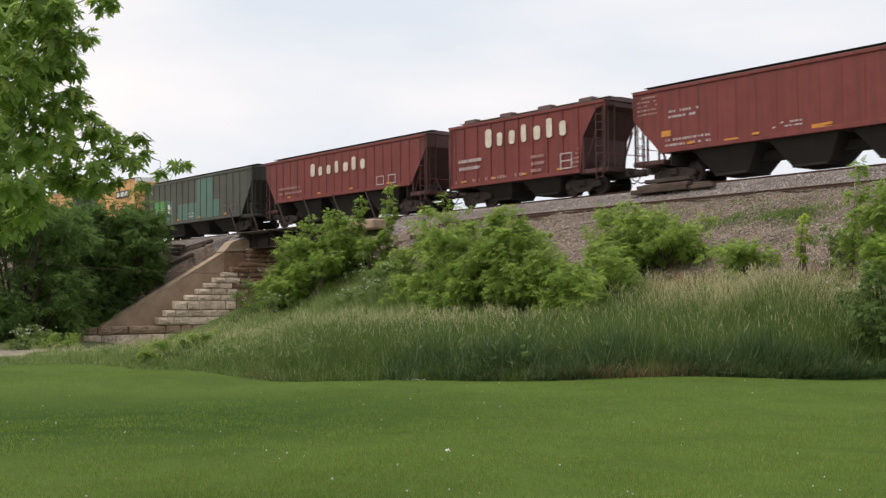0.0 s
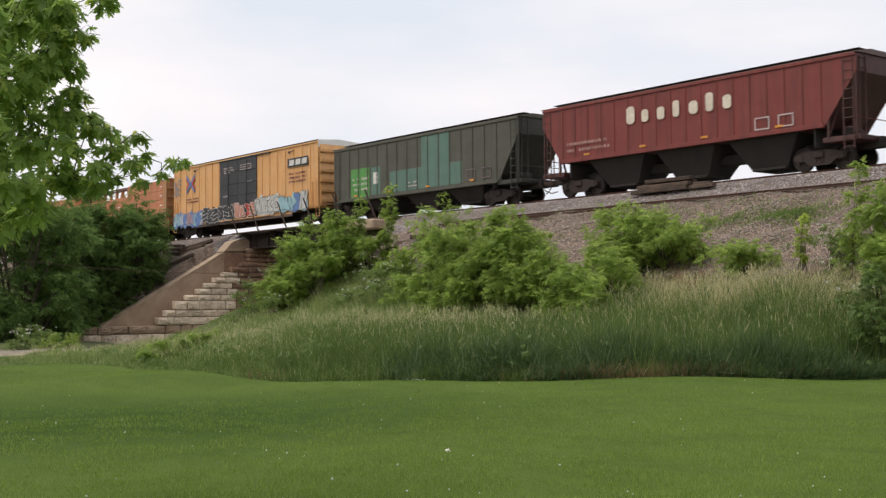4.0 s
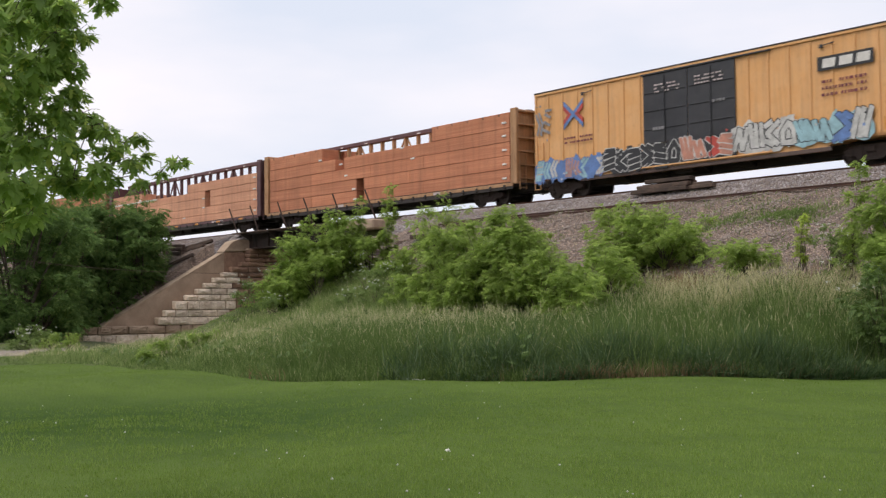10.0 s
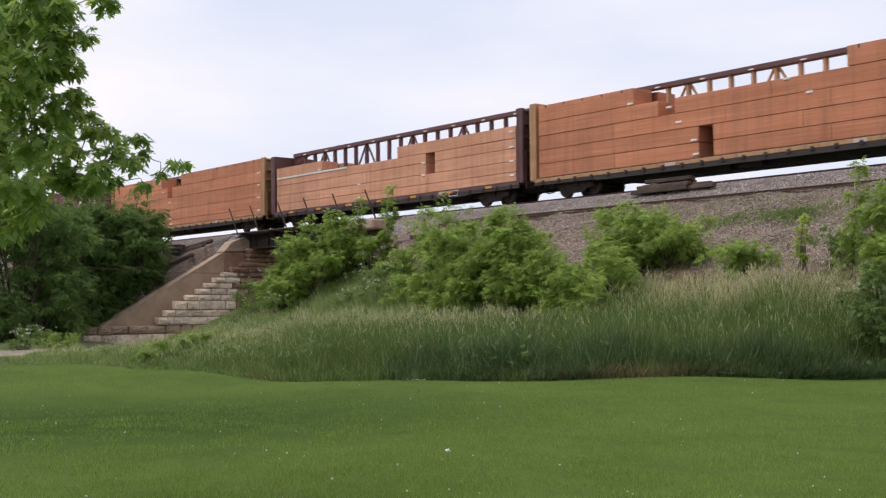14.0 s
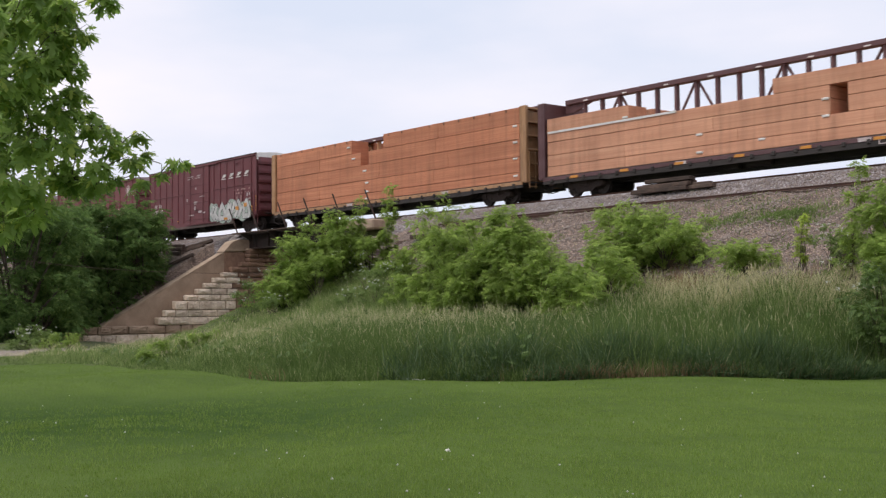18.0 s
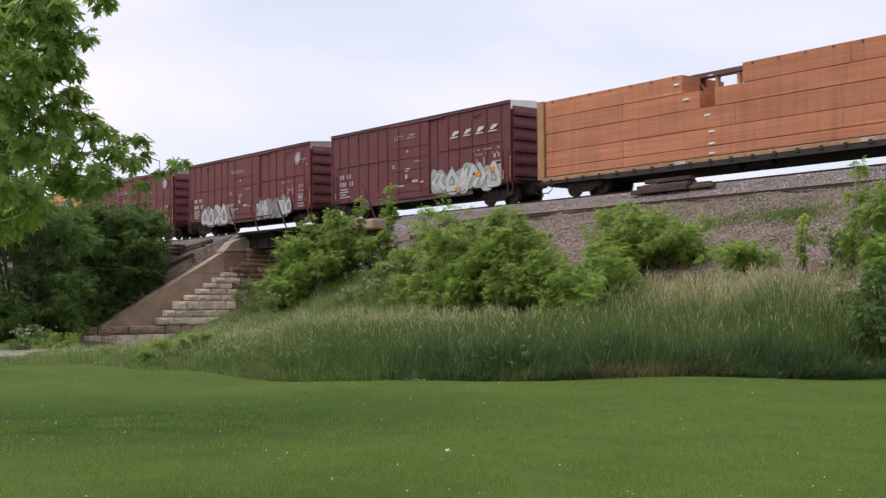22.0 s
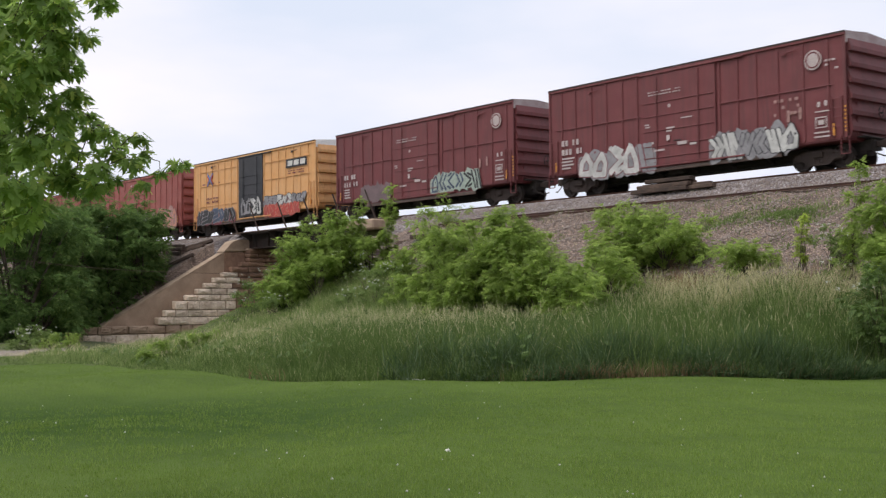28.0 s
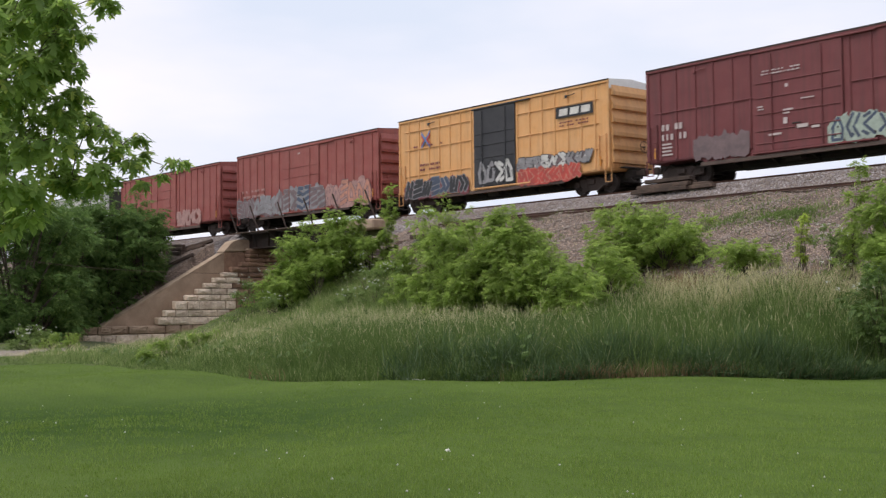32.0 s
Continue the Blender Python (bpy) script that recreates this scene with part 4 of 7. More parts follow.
    # ends with pressed ribs
    for x, s in ((a, -1), (b, 1)):
        xa, xb = sorted((x - s * 0.04, x))
        end = part("end_wall", Mesh().block(xa, xb, SIDE, -SIDE, sill + 0.42, eave - 0.02, 0.01), paint, car)
        hi = eave - sill - 0.8
        for k in range(ends):
            z = sill + 0.62 + hi * (k + 0.5) / ends
            h = hi / ends * 0.44
            prof = [(x - s * 0.001, z - h), (x + s * 0.13, z - h * 0.85), (x + s * 0.13, z - h * 0.25), (x - s * 0.001, z + h * 1.1)]
            me = Mesh().prism(prof if s < 0 else prof[::-1], SIDE + 0.12, -SIDE - 0.12)
            part("end_rib", me, paint, end)
        up = eave + 0.10
        prof = [(SIDE, eave - 0.42), (-SIDE, eave - 0.42), (-SIDE, eave), (0, up), (SIDE, eave)]
        xa, xb = sorted((x, x + s * 0.02))
        part("end_cap", Mesh().prism_x(prof, xa, xb), roof_white_end or paint, car)
        part("end_platform", Mesh().block(min(x, x + s * 0.35), max(x, x + s * 0.35), -0.9, 0.9, 1.06, 1.11, 0.01), M["under"], car)
        part("striker", Mesh().block(min(x - s * 0.2, x + s * 0.3), max(x - s * 0.2, x + s * 0.3), -0.35, 0.35, 0.62, 1.05, 0.03), M["under"], car)
    ladder(car, paint, b - 0.62, SIDE - 0.01, sill + 0.45, 2.6)
    ladder(car, paint, a + 0.16, SIDE - 0.01, sill + 0.45, 2.6)
    ladder(car, paint, b + 0.03, SIDE + 0.15, sill + 0.5, 2.6, along="y")
    w = Mesh()
    for i in range(16):
        t0, t1 = 2 * math.pi * i / 16, 2 * math.pi * (i + 1) / 16
        w.rod((b + 0.22, 0.55 + 0.26 * math.cos(t0), 2.1 + 0.26 * math.sin(t0)), (b + 0.22, 0.55 + 0.26 * math.cos(t1), 2.1 + 0.26 * math.sin(t1)), 0.018, 0.018, 5)
    for i in range(4):
        t0 = math.pi * i / 2
        w.rod((b + 0.22, 0.55, 2.1), (b + 0.22, 0.55 + 0.26 * math.cos(t0), 2.1 + 0.26 * math.sin(t0)), 0.014, 0.014, 5)
    w.rod((b, 0.55, 2.1), (b + 0.24, 0.55, 2.1), 0.03, 0.03, 6)
    part("brake_wheel", w, M["under"], car)
    # roof of shallow sheets with seams
    roof = part("roof", Mesh().prism_x([(SIDE - 0.03, eave - 0.01), (-SIDE + 0.03, eave - 0.01), (-SIDE + 0.03, eave + 0.015), (0, eave + 0.115), (SIDE - 0.03, eave + 0.015)], a, b), roof_mat, car)
    for s in (-1, 1):
        y0, y1 = sorted((s * (HALF_W + 0.03), s * (HALF_W + 0.055)))
        part("roof_edge", Mesh().block(a, b, y0, y1, eave - 0.035, eave + 0.03, 0.006), M["under"], roof, "dark roof edge")
    seam = Mesh().prism_x([(SIDE - 0.02, eave + 0.012), (0, eave + 0.112), (-SIDE + 0.02, eave + 0.012), (-SIDE + 0.02, eave + 0.026), (0, eave + 0.14), (SIDE - 0.02, eave + 0.026)], -0.03, 0.03).data("roof_seam", roof_mat)
    n = int(L / 1.2)
    for k in range(n + 1):
        part("roof_seam", seam, None, roof, at=(a + 0.05 + k * (L - 0.1) / n, 0, 0))
    # underframe
    part("center_sill", Mesh().block(a, b, -0.28, 0.28, 0.46, 1.06, 0.02), M["under"], car)
    for k in range(5):
        x = a + L * (0.26 + 0.12 * k)
        part("crossbearer", Mesh().prism_x([(SIDE + 0.05, 0.95), (-SIDE - 0.05, 0.95), (0.3, 0.46), (-0.3, 0.46)][::-1], x - 0.04, x + 0.04), M["under"], car)
    part("brake_cylinder", Mesh().rod((a + L * 0.42, -0.7, 0.66), (a + L * 0.47, -0.7, 0.66), 0.16, 0.16, 10), M["under"], car)
    part("brake_rigging", Mesh().rod((a + 2.5, -0.55, 0.55), (b - 2.5, -0.5, 0.58), 0.02, 0.02, 5), M["under"], car)
    for x in (a + 0.12, b - 0.12):
        st = Mesh()
        for q in (-0.18, 0.18):
            st.block(x + q - 0.015, x + q + 0.015, SIDE, SIDE + 0.05, 0.42, sill + 0.5, 0.004)
        st.block(x - 0.18, x + 0.18, SIDE, SIDE + 0.05, 0.42, 0.45, 0.004)
        part("stirrup_step", st, paint, car)
    add_trucks(car, (a + 1.55, b - 1.55))
    add_couplers(car, a, b)
    for k, f in enumerate((0.03, 0.30, 0.5, 0.72, 0.965)):
        part("reflector", Mesh().block(a + L * f - 0.045 - 0.2 * (k == 2), a + L * f + 0.045 + 0.2 * (k == 2), SIDE - 0.052, SIDE - 0.04, sill + 0.55, sill + 0.65 + 0.35 * (k in (0, 4))), M["orange"], car)
    return car, a, b


def hopper(name, label, s0, s1, paint, low, cuts, sill, bays, ribs, eave=4.17, trucks=(2.2, 2.2), hatch="trough", rib_proud=0.05, right=None):
    """A covered hopper: low = (x0, x1) of the side's lower edge and cuts = (z left, z right) of the sloping ends, from its rear end."""
    L = s1 - s0
    car = new_car(name, label, s0, s1)
    a, b = -L / 2, L / 2
    l0, l1 = a + low[0], a + low[1]
    right = [(a + x, z) for x, z in right] if right else [(b, cuts[1])]
    side = [(l0, sill), (l1, sill), *right, (b, eave), (a, eave), (a, cuts[0])]
    for s in (-1, 1):
        y0, y1 = sorted((s * (HALF_W - 0.04), s * HALF_W))
        part("side_sheet", Mesh().prism(side, y0, y1), paint, car)
        part("top_chord", Mesh().block(a, b, min(s * (HALF_W - 0.02), s * (HALF_W + 0.05)), max(s * (HALF_W - 0.02), s * (HALF_W + 0.05)), eave - 0.14, eave, 0.015), paint, car)
        part("side_sill", Mesh().block(l0, l1, min(s * (HALF_W - 0.03), s * (HALF_W + 0.05)), max(s * (HALF_W - 0.03), s * (HALF_W + 0.05)), sill, sill + 0.18, 0.015), paint, car)
    for k in range(ribs):
        x = l0 + 0.1 + (l1 - l0 - 0.2) * k / (ribs - 1)
        part("side_rib", Mesh().block(x - 0.035, x + 0.035, SIDE - rib_proud, SIDE + 0.01, sill + 0.19, eave - 0.145, min(0.02, rib_proud * 0.4)), paint, car)
    # hold: the tank between the sides, with sloping ends
    hold = Mesh().prism([(l0 + 0.02, sill + 0.02), (l1 - 0.02, sill + 0.02), *[(x - 0.03, z + 0.02) for x, z in right], (b - 0.03, eave - 0.01), (a + 0.03, eave - 0.01), (a + 0.03, cuts[0] + 0.02)], SIDE + 0.05, -SIDE - 0.05)
    # this paint holds both the grime and the shadow of the open ends
    grimy_shaded = PAINT["end_grime_shade"] if paint is PAINT["hopper_red"] else PAINT["end_soot_shade"]
    part("slope_sheet", hold, grimy_shaded, car, "sooty sloping end sheet with its shade painted in")
    prof = [(SIDE - 0.04, eave - 0.005), (-SIDE + 0.04, eave - 0.005), (-SIDE + 0.04, eave + 0.02), (0.55, eave + 0.2), (-0.55, eave + 0.2), (SIDE - 0.04, eave + 0.02)]
    roof_paint = PAINT["wine_roof"] if paint is PAINT["hopper_red"] else paint
    roof = part("roof", Mesh().prism_x(prof, a - 0.05, b + 0.05), roof_paint, car)
    if hatch == "trough":
        n = 4
        for k in range(n):
            x0, x1 = a + 0.5 + k * (L - 1.0) / n, a + 0.5 + (k + 1) * (L - 1.0) / n
            part("hatch_cover", Mesh().block(x0 + 0.03, x1 - 0.03, -0.32, 0.32, eave + 0.2, eave + 0.29, 0.03), roof_paint, roof)
    else:
        n = 4
        for k in range(n):
            x = a + 1.4 + k * (L - 2.8) / (n - 1)
            part("hatch_cover", Mesh().block(x - 0.45, x + 0.45, -1.30, -0.4, eave + 0.04, eave + 0.30, 0.05), roof_paint, roof)
    me = Mesh()
    for s in (-1, 1):
        me.block(a + 0.2, b - 0.2, s * 0.75 - 0.22, s * 0.75 + 0.22, eave + 0.22, eave + 0.25, 0.005)
    part("running_board", me, M["galv"] if hatch != "trough" else M["under"], roof)
    # hopper bays, as pyramids upside down
    for x0, x1 in bays:
        x0, x1 = a + x0, a + x1
        xm = (x0 + x1) / 2
        top, bot = sill + 0.2, 0.30
        v = [(x0, -1.32, top), (x1, -1.32, top), (x1, 1.32, top), (x0, 1.32, top), (xm - 0.85, -0.75, bot), (xm + 0.85, -0.75, bot), (xm + 0.85, 0.75, bot), (xm - 0.85, 0.75, bot)]
        bay = part("discharge_bay", Mesh().add(v, [(3, 2, 1, 0), (4, 5, 6, 7), (0, 1, 5, 4), (1, 2, 6, 5), (2, 3, 7, 6), (3, 0, 4, 7)]), M["bay"], car)
        part("gate", Mesh().block(xm - 0.8, xm + 0.8, -0.82, 0.82, 0.22, 0.33, 0.02), M["under"], bay)
    part("center_sill", Mesh().block(a - 0.3, b + 0.3, -0.3, 0.3, 0.70, 1.10, 0.02), M["under"], car)
    for x, s, lx in ((a, -1, l0), (b, 1, l1)):
        xa, xb = sorted((lx, x))
        part("end_platform", Mesh().block(xa - 0.1, xb + 0.1, SIDE + 0.06, -SIDE - 0.06, 0.92, 1.12, 0.02), grimy_shaded, car)
        for q in (-1, 1):
            xa, xb = sorted((x - s * 0.09, x - s * 0.02))
            part("corner_post", Mesh().block(xa, xb, q * (HALF_W - 0.07) - 0.05, q * (HALF_W - 0.07) + 0.05, 1.0, eave - 0.1, 0.012), grimy_shaded, car)
            xm = (lx + x) / 2
            part("end_brace", Mesh().rod((lx, q * 1.2, 1.1), (xm, q * 1.2, 3.0), 0.05, 0.05, 6), grimy_shaded, car)
        xm = lx * 0.35 + x * 0.65
        part("bolster_web", Mesh().prism([(lx, 1.1), (xm, 1.1), (lx, sill + 0.9)] if s > 0 else [(xm, 1.1), (lx, 1.1), (lx, sill + 0.9)], -0.06, 0.06), grimy_shaded, car)
        ladder(car, grimy_shaded, x - 0.05 if s > 0 else x, SIDE + 0.25, 1.1, eave - 0.1, along="y")
        ladder(car, grimy_shaded, min(x - s * 0.1, x - s * 0.55), SIDE + 0.03, 0.6, eave - 0.2)
        part("end_stanchion", Mesh().block(min(lx + s * 0.12, lx + s * 0.2), max(lx + s * 0.12, lx + s * 0.2), SIDE + 0.02, SIDE + 0.1, 1.0, eave - 0.6, 0.01), grimy_shaded, car)
        part("end_bulkhead", Mesh().block(min(lx - s * 0.5, lx - s * 0.44), max(lx - s * 0.5, lx - s * 0.44), SIDE + 0.1, -SIDE - 0.1, 0.8, sill + 1.2, 0.01), M["under"], car)
        part("grab_rail", Mesh().rod((x, SIDE + 0.1, 1.75), (x, -SIDE - 0.1, 1.75), 0.02, 0.02, 5), paint, car)
    part("air_reservoir", Mesh().rod((b - 0.9, -0.75, 1.35), (b - 0.9, 0.1, 1.35), 0.2, 0.2, 10), M["under"], car)
    add_trucks(car, (a + trucks[0], b - trucks[1]))
    add_couplers(car, a - 0.3, b + 0.3)
    for k, f in enumerate((0.12, 0.36, 0.6, 0.86)):
        x = l0 + (l1 - l0) * f
        part("reflector", Mesh().block(x - 0.18, x + 0.18, SIDE - 0.06, SIDE - 0.045, sill + 0.24, sill + 0.34), M["orange"], car)
    return car, a, b


def centerbeam(name, label, s0, s1, frame_paint, rows, bulk, packs, deck=0.98, chord=4.56, wood="lumber", straps=(), sill=None):
    """A centre-beam flat car; packs: (x0, x1, tier bottom, tier top) of the lumber on each side, from its rear end."""
    L = s1 - s0
    car = new_car(name, label, s0, s1)
    a, b = -L / 2, L / 2
    part("deck", Mesh().block(a, b, SIDE + 0.03, -SIDE - 0.03, deck - 0.12, deck, 0.01), M["under"], car)
    for s in (-1, 1):
        y0, y1 = sorted((s * (HALF_W - 0.07), s * HALF_W))
        part("side_sill", Mesh().block(a, b, y0, y1, deck - 0.20, deck - 0.03, 0.008), sill or frame_paint, car)
        # lower web coloured black for the shadow beneath the sill
        part("sill_web", Mesh().prism([(a, deck - 0.205), (a, deck - 0.34), (a + 3.6, deck - 0.36), (a + 4.2, deck - 0.42), (b - 4.2, deck - 0.42), (b - 3.6, deck - 0.36), (b, deck - 0.34), (b, deck - 0.205)], y0 + 0.015, y1 - 0.015), M["under"], car)
    n = 22
    for k in range(n):
        x = a + 0.6 + k * (L - 1.2) / (n - 1)
        part("winch", Mesh().block(x - 0.09, x + 0.09, SIDE - 0.05, SIDE + 0.03, deck - 0.30, deck - 0.12, 0.03), M["under"], car)
        if k % 3 == 1 and frame_paint is PAINT["brown"]:
            part("reflector", Mesh().block(x + 0.2, x + 0.68, SIDE - 0.012, SIDE + 0.01, deck - 0.19, deck - 0.07, 0.004), M["orange"], car, "yellow reflector strip")
    part("center_sill", Mesh().block(a, b, -0.3, 0.3, 0.55, deck - 0.12, 0.02), M["under"], car)
    part("belly", Mesh().prism([(a + 4.4, deck - 0.2), (a + 5.2, 0.42), (b - 5.2, 0.42), (b - 4.4, deck - 0.2)], -0.5, 0.5), M["under"], car)
    # centre beam
    part("top_chord", Mesh().block(a + 0.25, b - 0.25, -0.19, 0.19, chord - 0.22, chord, 0.015), PAINT["brown"], car)
    for x, s in ((a + 0.14, 1), (b - 0.14, -1)):
        p = [(x, chord - 0.62), (x + s * 0.5, chord - 0.62), (x + s * 1.9, chord - 0.2), (x, chord - 0.2)]
        part("gusset", Mesh().prism(p if s > 0 else p[::-1], -0.06, 0.06), PAINT["brown"], car)
    for k in range(9):
        x = a + 1.6 + k * (L - 3.2) / 8
        part("strap_eye", Mesh().block(x - 0.14, x + 0.14, -0.2, -0.17, chord - 0.19, chord - 0.13, 0.01), M["strap"], car)
    m = 20
    pole = Mesh().block(-0.07, 0.07, -0.11, 0.11, deck, chord - 0.22, 0.01).data("beam_post", frame_paint)
    for k in range(1, m):
        part("beam_post", pole, None, car, at=(a + 0.3 + k * (L - 0.6) / m, 0, 0))
    for k in range(2, m - 2, 2):
        x0 = a + 0.3 + k * (L - 0.6) / m
        x1 = x0 + (L - 0.6) / m * (1 if (k // 2) % 2 else -1)
        part("beam_brace", Mesh().rod((x0, 0, deck + 1.9), (x1, 0, chord - 0.1), 0.06, 0.06, 6), frame_paint, car)
    # bulkheads
    for x, s in ((a, -1), (b, 1)):
        xa, xb = sorted((x, x - s * 0.14))
        bk = part("bulkhead", Mesh().block(xa, xb, SIDE, -SIDE, deck - 0.1, bulk, 0.02), frame_paint, car)
        for y in (SIDE + 0.09, 0.0, -SIDE - 0.09):
            xa, xb = sorted((x, x + s * 0.30))
            part("bulkhead_post", Mesh().block(xa, xb, y - 0.09, y + 0.09, deck - 0.1, bulk, 0.02), frame_paint, bk)
        for k in range(rows):
            z = deck + 0.2 + k * (bulk - deck - 0.3) / (rows - 1)
            xa, xb = sorted((x, x + s * 0.20))
            part("bulkhead_rib", Mesh().block(xa, xb, SIDE + 0.18, -SIDE - 0.18, z - 0.05, z + 0.05, 0.02), frame_paint, bk)
        part("end_platform", Mesh().block(min(x, x + s * 0.4), max(x, x + s * 0.4), -1.3, 1.3, deck - 0.12, deck - 0.06, 0.01), M["under"], car)
        part("striker", Mesh().block(min(x - s * 0.2, x + s * 0.34), max(x - s * 0.2, x + s * 0.34), -0.35, 0.35, 0.6, deck - 0.12, 0.03), M["under"], car)
    ladder(car, frame_paint, b + 0.3, SIDE + 0.2, 0.6, 2.4, along="y")
    # lumber packs, both sides of the beam
    mat = PAINT[wood]
    for x0, x1, z0, z1, *extra in packs:
        jog = 0.007 * math.sin(x0 * 7 + z0 * 3)
        kind = PAINT[extra[0]] if extra else mat
        part("lumber_pack", Mesh().block(a + x0 + 0.003, a + x1 - 0.003, SIDE + 0.09 + jog, -0.21, z0 + 0.022, z1, 0.010), kind, car)
        part("lumber_pack", Mesh().block(a + x0 + 0.012, a + x1 - 0.012, 0.21, -SIDE - 0.09 + jog, z0 + 0.022, z1, 0.010), kind, car)
        if z1 > chord - 0.45:
            for q in np.arange(x0 + 0.5, x1 - 0.2, 1.22):
                part("dunnage_strip", Mesh().box(a + q - 0.03, a + q + 0.03, SIDE + 0.068, -0.22, z1 - 0.14, z1 - 0.006), M["tie"], car)
    for x, z in straps:
        part("corner_guard", Mesh().block(a + x - 0.16, a + x + 0.16, SIDE + 0.05, SIDE + 0.12, z - 0.05, z + 0.05, 0.02), M["strap"], car, "white edge protector")
    for x in (a + 8.1, b - 6.2):
        plates(car, "stencil_plate", M["stencil"], [(x, x + 0.55, deck - 0.19, deck - 0.05)], y=SIDE - 0.003)
    part("brake_gear", Mesh().block(a + L * 0.44, a + L * 0.47, -0.8, -0.4, 0.42, 0.75, 0.03), M["under"], car)
    part("air_reservoir", Mesh().rod((a + L * 0.49, -0.7, 0.6), (a + L * 0.54, -0.7, 0.6), 0.17, 0.17, 10), M["under"], car)
    add_trucks(car, (a + 2.35, b - 2.35))
    add_couplers(car, a - 0.1, b + 0.1)
    return car, a, b


def tiers(spans, levels, seed, holes=()):
    """Lumber packs end to end in each tier: spans per tier of (x0, x1) and the tier's heights; holes (x0, x1, z0, z1) stay empty."""
    rng = random.Random(seed)
    out = []
    for (z0, z1), runs in zip(zip(levels, levels[1:]), spans):
        for x0, x1 in runs:
            cuts = [x0]
            while x1 - cuts[-1] > 7.4:
                cuts.append(cuts[-1] + rng.choice((4.88, 4.88, 6.1)))
            cuts.append(x1)
            for p, q in zip(cuts, cuts[1:]):
                bits = [(p, q)]
                for h0, h1, g0, g1 in holes:
                    if g0 < (z0 + z1) / 2 < g1:
                        bits = [r for u, w in bits for r in ((u, min(w, h0)), (max(u, h1), w)) if r[1] - r[0] > 0.1]
                out += [(u, w, z0, z1) for u, w in bits]
    return out


def spread(a, b, n):
    return [a + (b - a) * k / (n - 1) for k in range(n)]


def slabs(car, x0, x1, z0, z1, heights, mat, name="railway_name"):
    """A company name as plain slabs: one block with cut corners for each letter."""
    w = (x1 - x0) / len(heights)
    lot = part(name, Mesh().box(x0, x0 + 0.02, SIDE - 0.05, SIDE - 0.045, z0, z0 + 0.02), mat, car, "cream company name drawn as plain slabs")
    for k, h in enumerate(heights):
        xa, xb = x0 + k * w + w * 0.17, x0 + (k + 1) * w - w * (0.17 if h > 0.6 else 0.3)
        za, zb = z0, z0 + (z1 - z0) * h
        xb -= (xb - xa) * (0.20, 0.34, 0.28, 0.40)[k % 4]
        c = (xb - xa) * 0.24
        me = Mesh()
        me.prism([(xa + c, za), (xb - c, za), (xb, za + c), (xb, zb - c), (xb - c, zb), (xa + c, zb), (xa, zb - c), (xa, za + c)], SIDE - 0.060, SIDE - 0.045)
        part("letter_slab", me, mat, lot)
    return lot


# three red covered hoppers and a patched green one
car, a, b = hopper("covered_hopper", "large smooth-sided oxide-red covered hopper car", 65.1, 81.9, PAINT["hopper_red"], (1.55, 15.2), (2.95, 2.95), 1.35,
                   ((2.9, 6.4), (6.7, 10.1), (10.4, 13.9)), 15, rib_proud=0.012, trucks=(1.9, 1.9))
marks(car, 81, a + 0.25, a + 1.35, 3.05, 3.95, 5, mat=SPRAY["pink"], name="worn_emblem", y=SIDE - 0.014)
marks(car, 3, a + 2.0, a + 3.6, 2.75, 3.2, 2, y=SIDE - 0.014)
marks(car, 4, a + 1.8, a + 4.2, 1.55, 2.0, 2, y=SIDE - 0.014)
marks(car, 5, a + 7.2, a + 8.6, 1.7, 2.0, 2, y=SIDE - 0.014)
for r in [(a + 1.6, a + 2.1, 2.05, 2.3), (a + 4.9, a + 5.6, 1.45, 1.6), (a + 9.0, a + 9.9, 1.5, 1.68)]:
    plates(car, "orange_patch", M["orange"], [r], y=SIDE - 0.014)

car, a, b = hopper("covered_hopper", "short oxide-red covered hopper car with large white company lettering", 52.4, 63.4, PAINT["hopper_red"], (0.1, 9.45), (2.2, 2.9), 0.98,
                   ((1.6, 4.6), (5.0, 8.0)), 10, hatch="pairs", trucks=(1.65, 1.85), right=((9.6, 2.6), (10.45, 3.8), (11.0, 3.9)))
slabs(car, a + 2.75, a + 8.9, 2.83, 3.75, (1.0, 0.72, 0.72, 0.92, 0.72, 1.0, 0.75), M["cream"])
marks(car, 6, a + 0.8, a + 2.6, 1.75, 2.5, 2, y=SIDE - 0.055)
marks(car, 7, a + 6.2, a + 7.1, 1.2, 2.2, 3, mat=SPRAY["pink"], y=SIDE - 0.055, name="faded_emblem")
plates(car, "data_frame", M["stencil"], [(a + 8.2, a + 8.26, 1.25, 2.0), (a + 8.9, a + 8.96, 1.25, 2.0), (a + 8.26, a + 8.9, 1.94, 2.0), (a + 8.26, a + 8.9, 1.25, 1.31), (a + 8.26, a + 8.9, 1.6, 1.66)], y=SIDE - 0.055)
marks(car, 8, a + 9.0, a + 9.4, 1.2, 2.2, 5, mat=SPRAY["pink"], y=SIDE - 0.055)
marks(car, 9, a + 0.5, a + 6.0, 1.12, 1.45, 1, mat=SPRAY["pink"], fill=0.3, y=SIDE - 0.06)

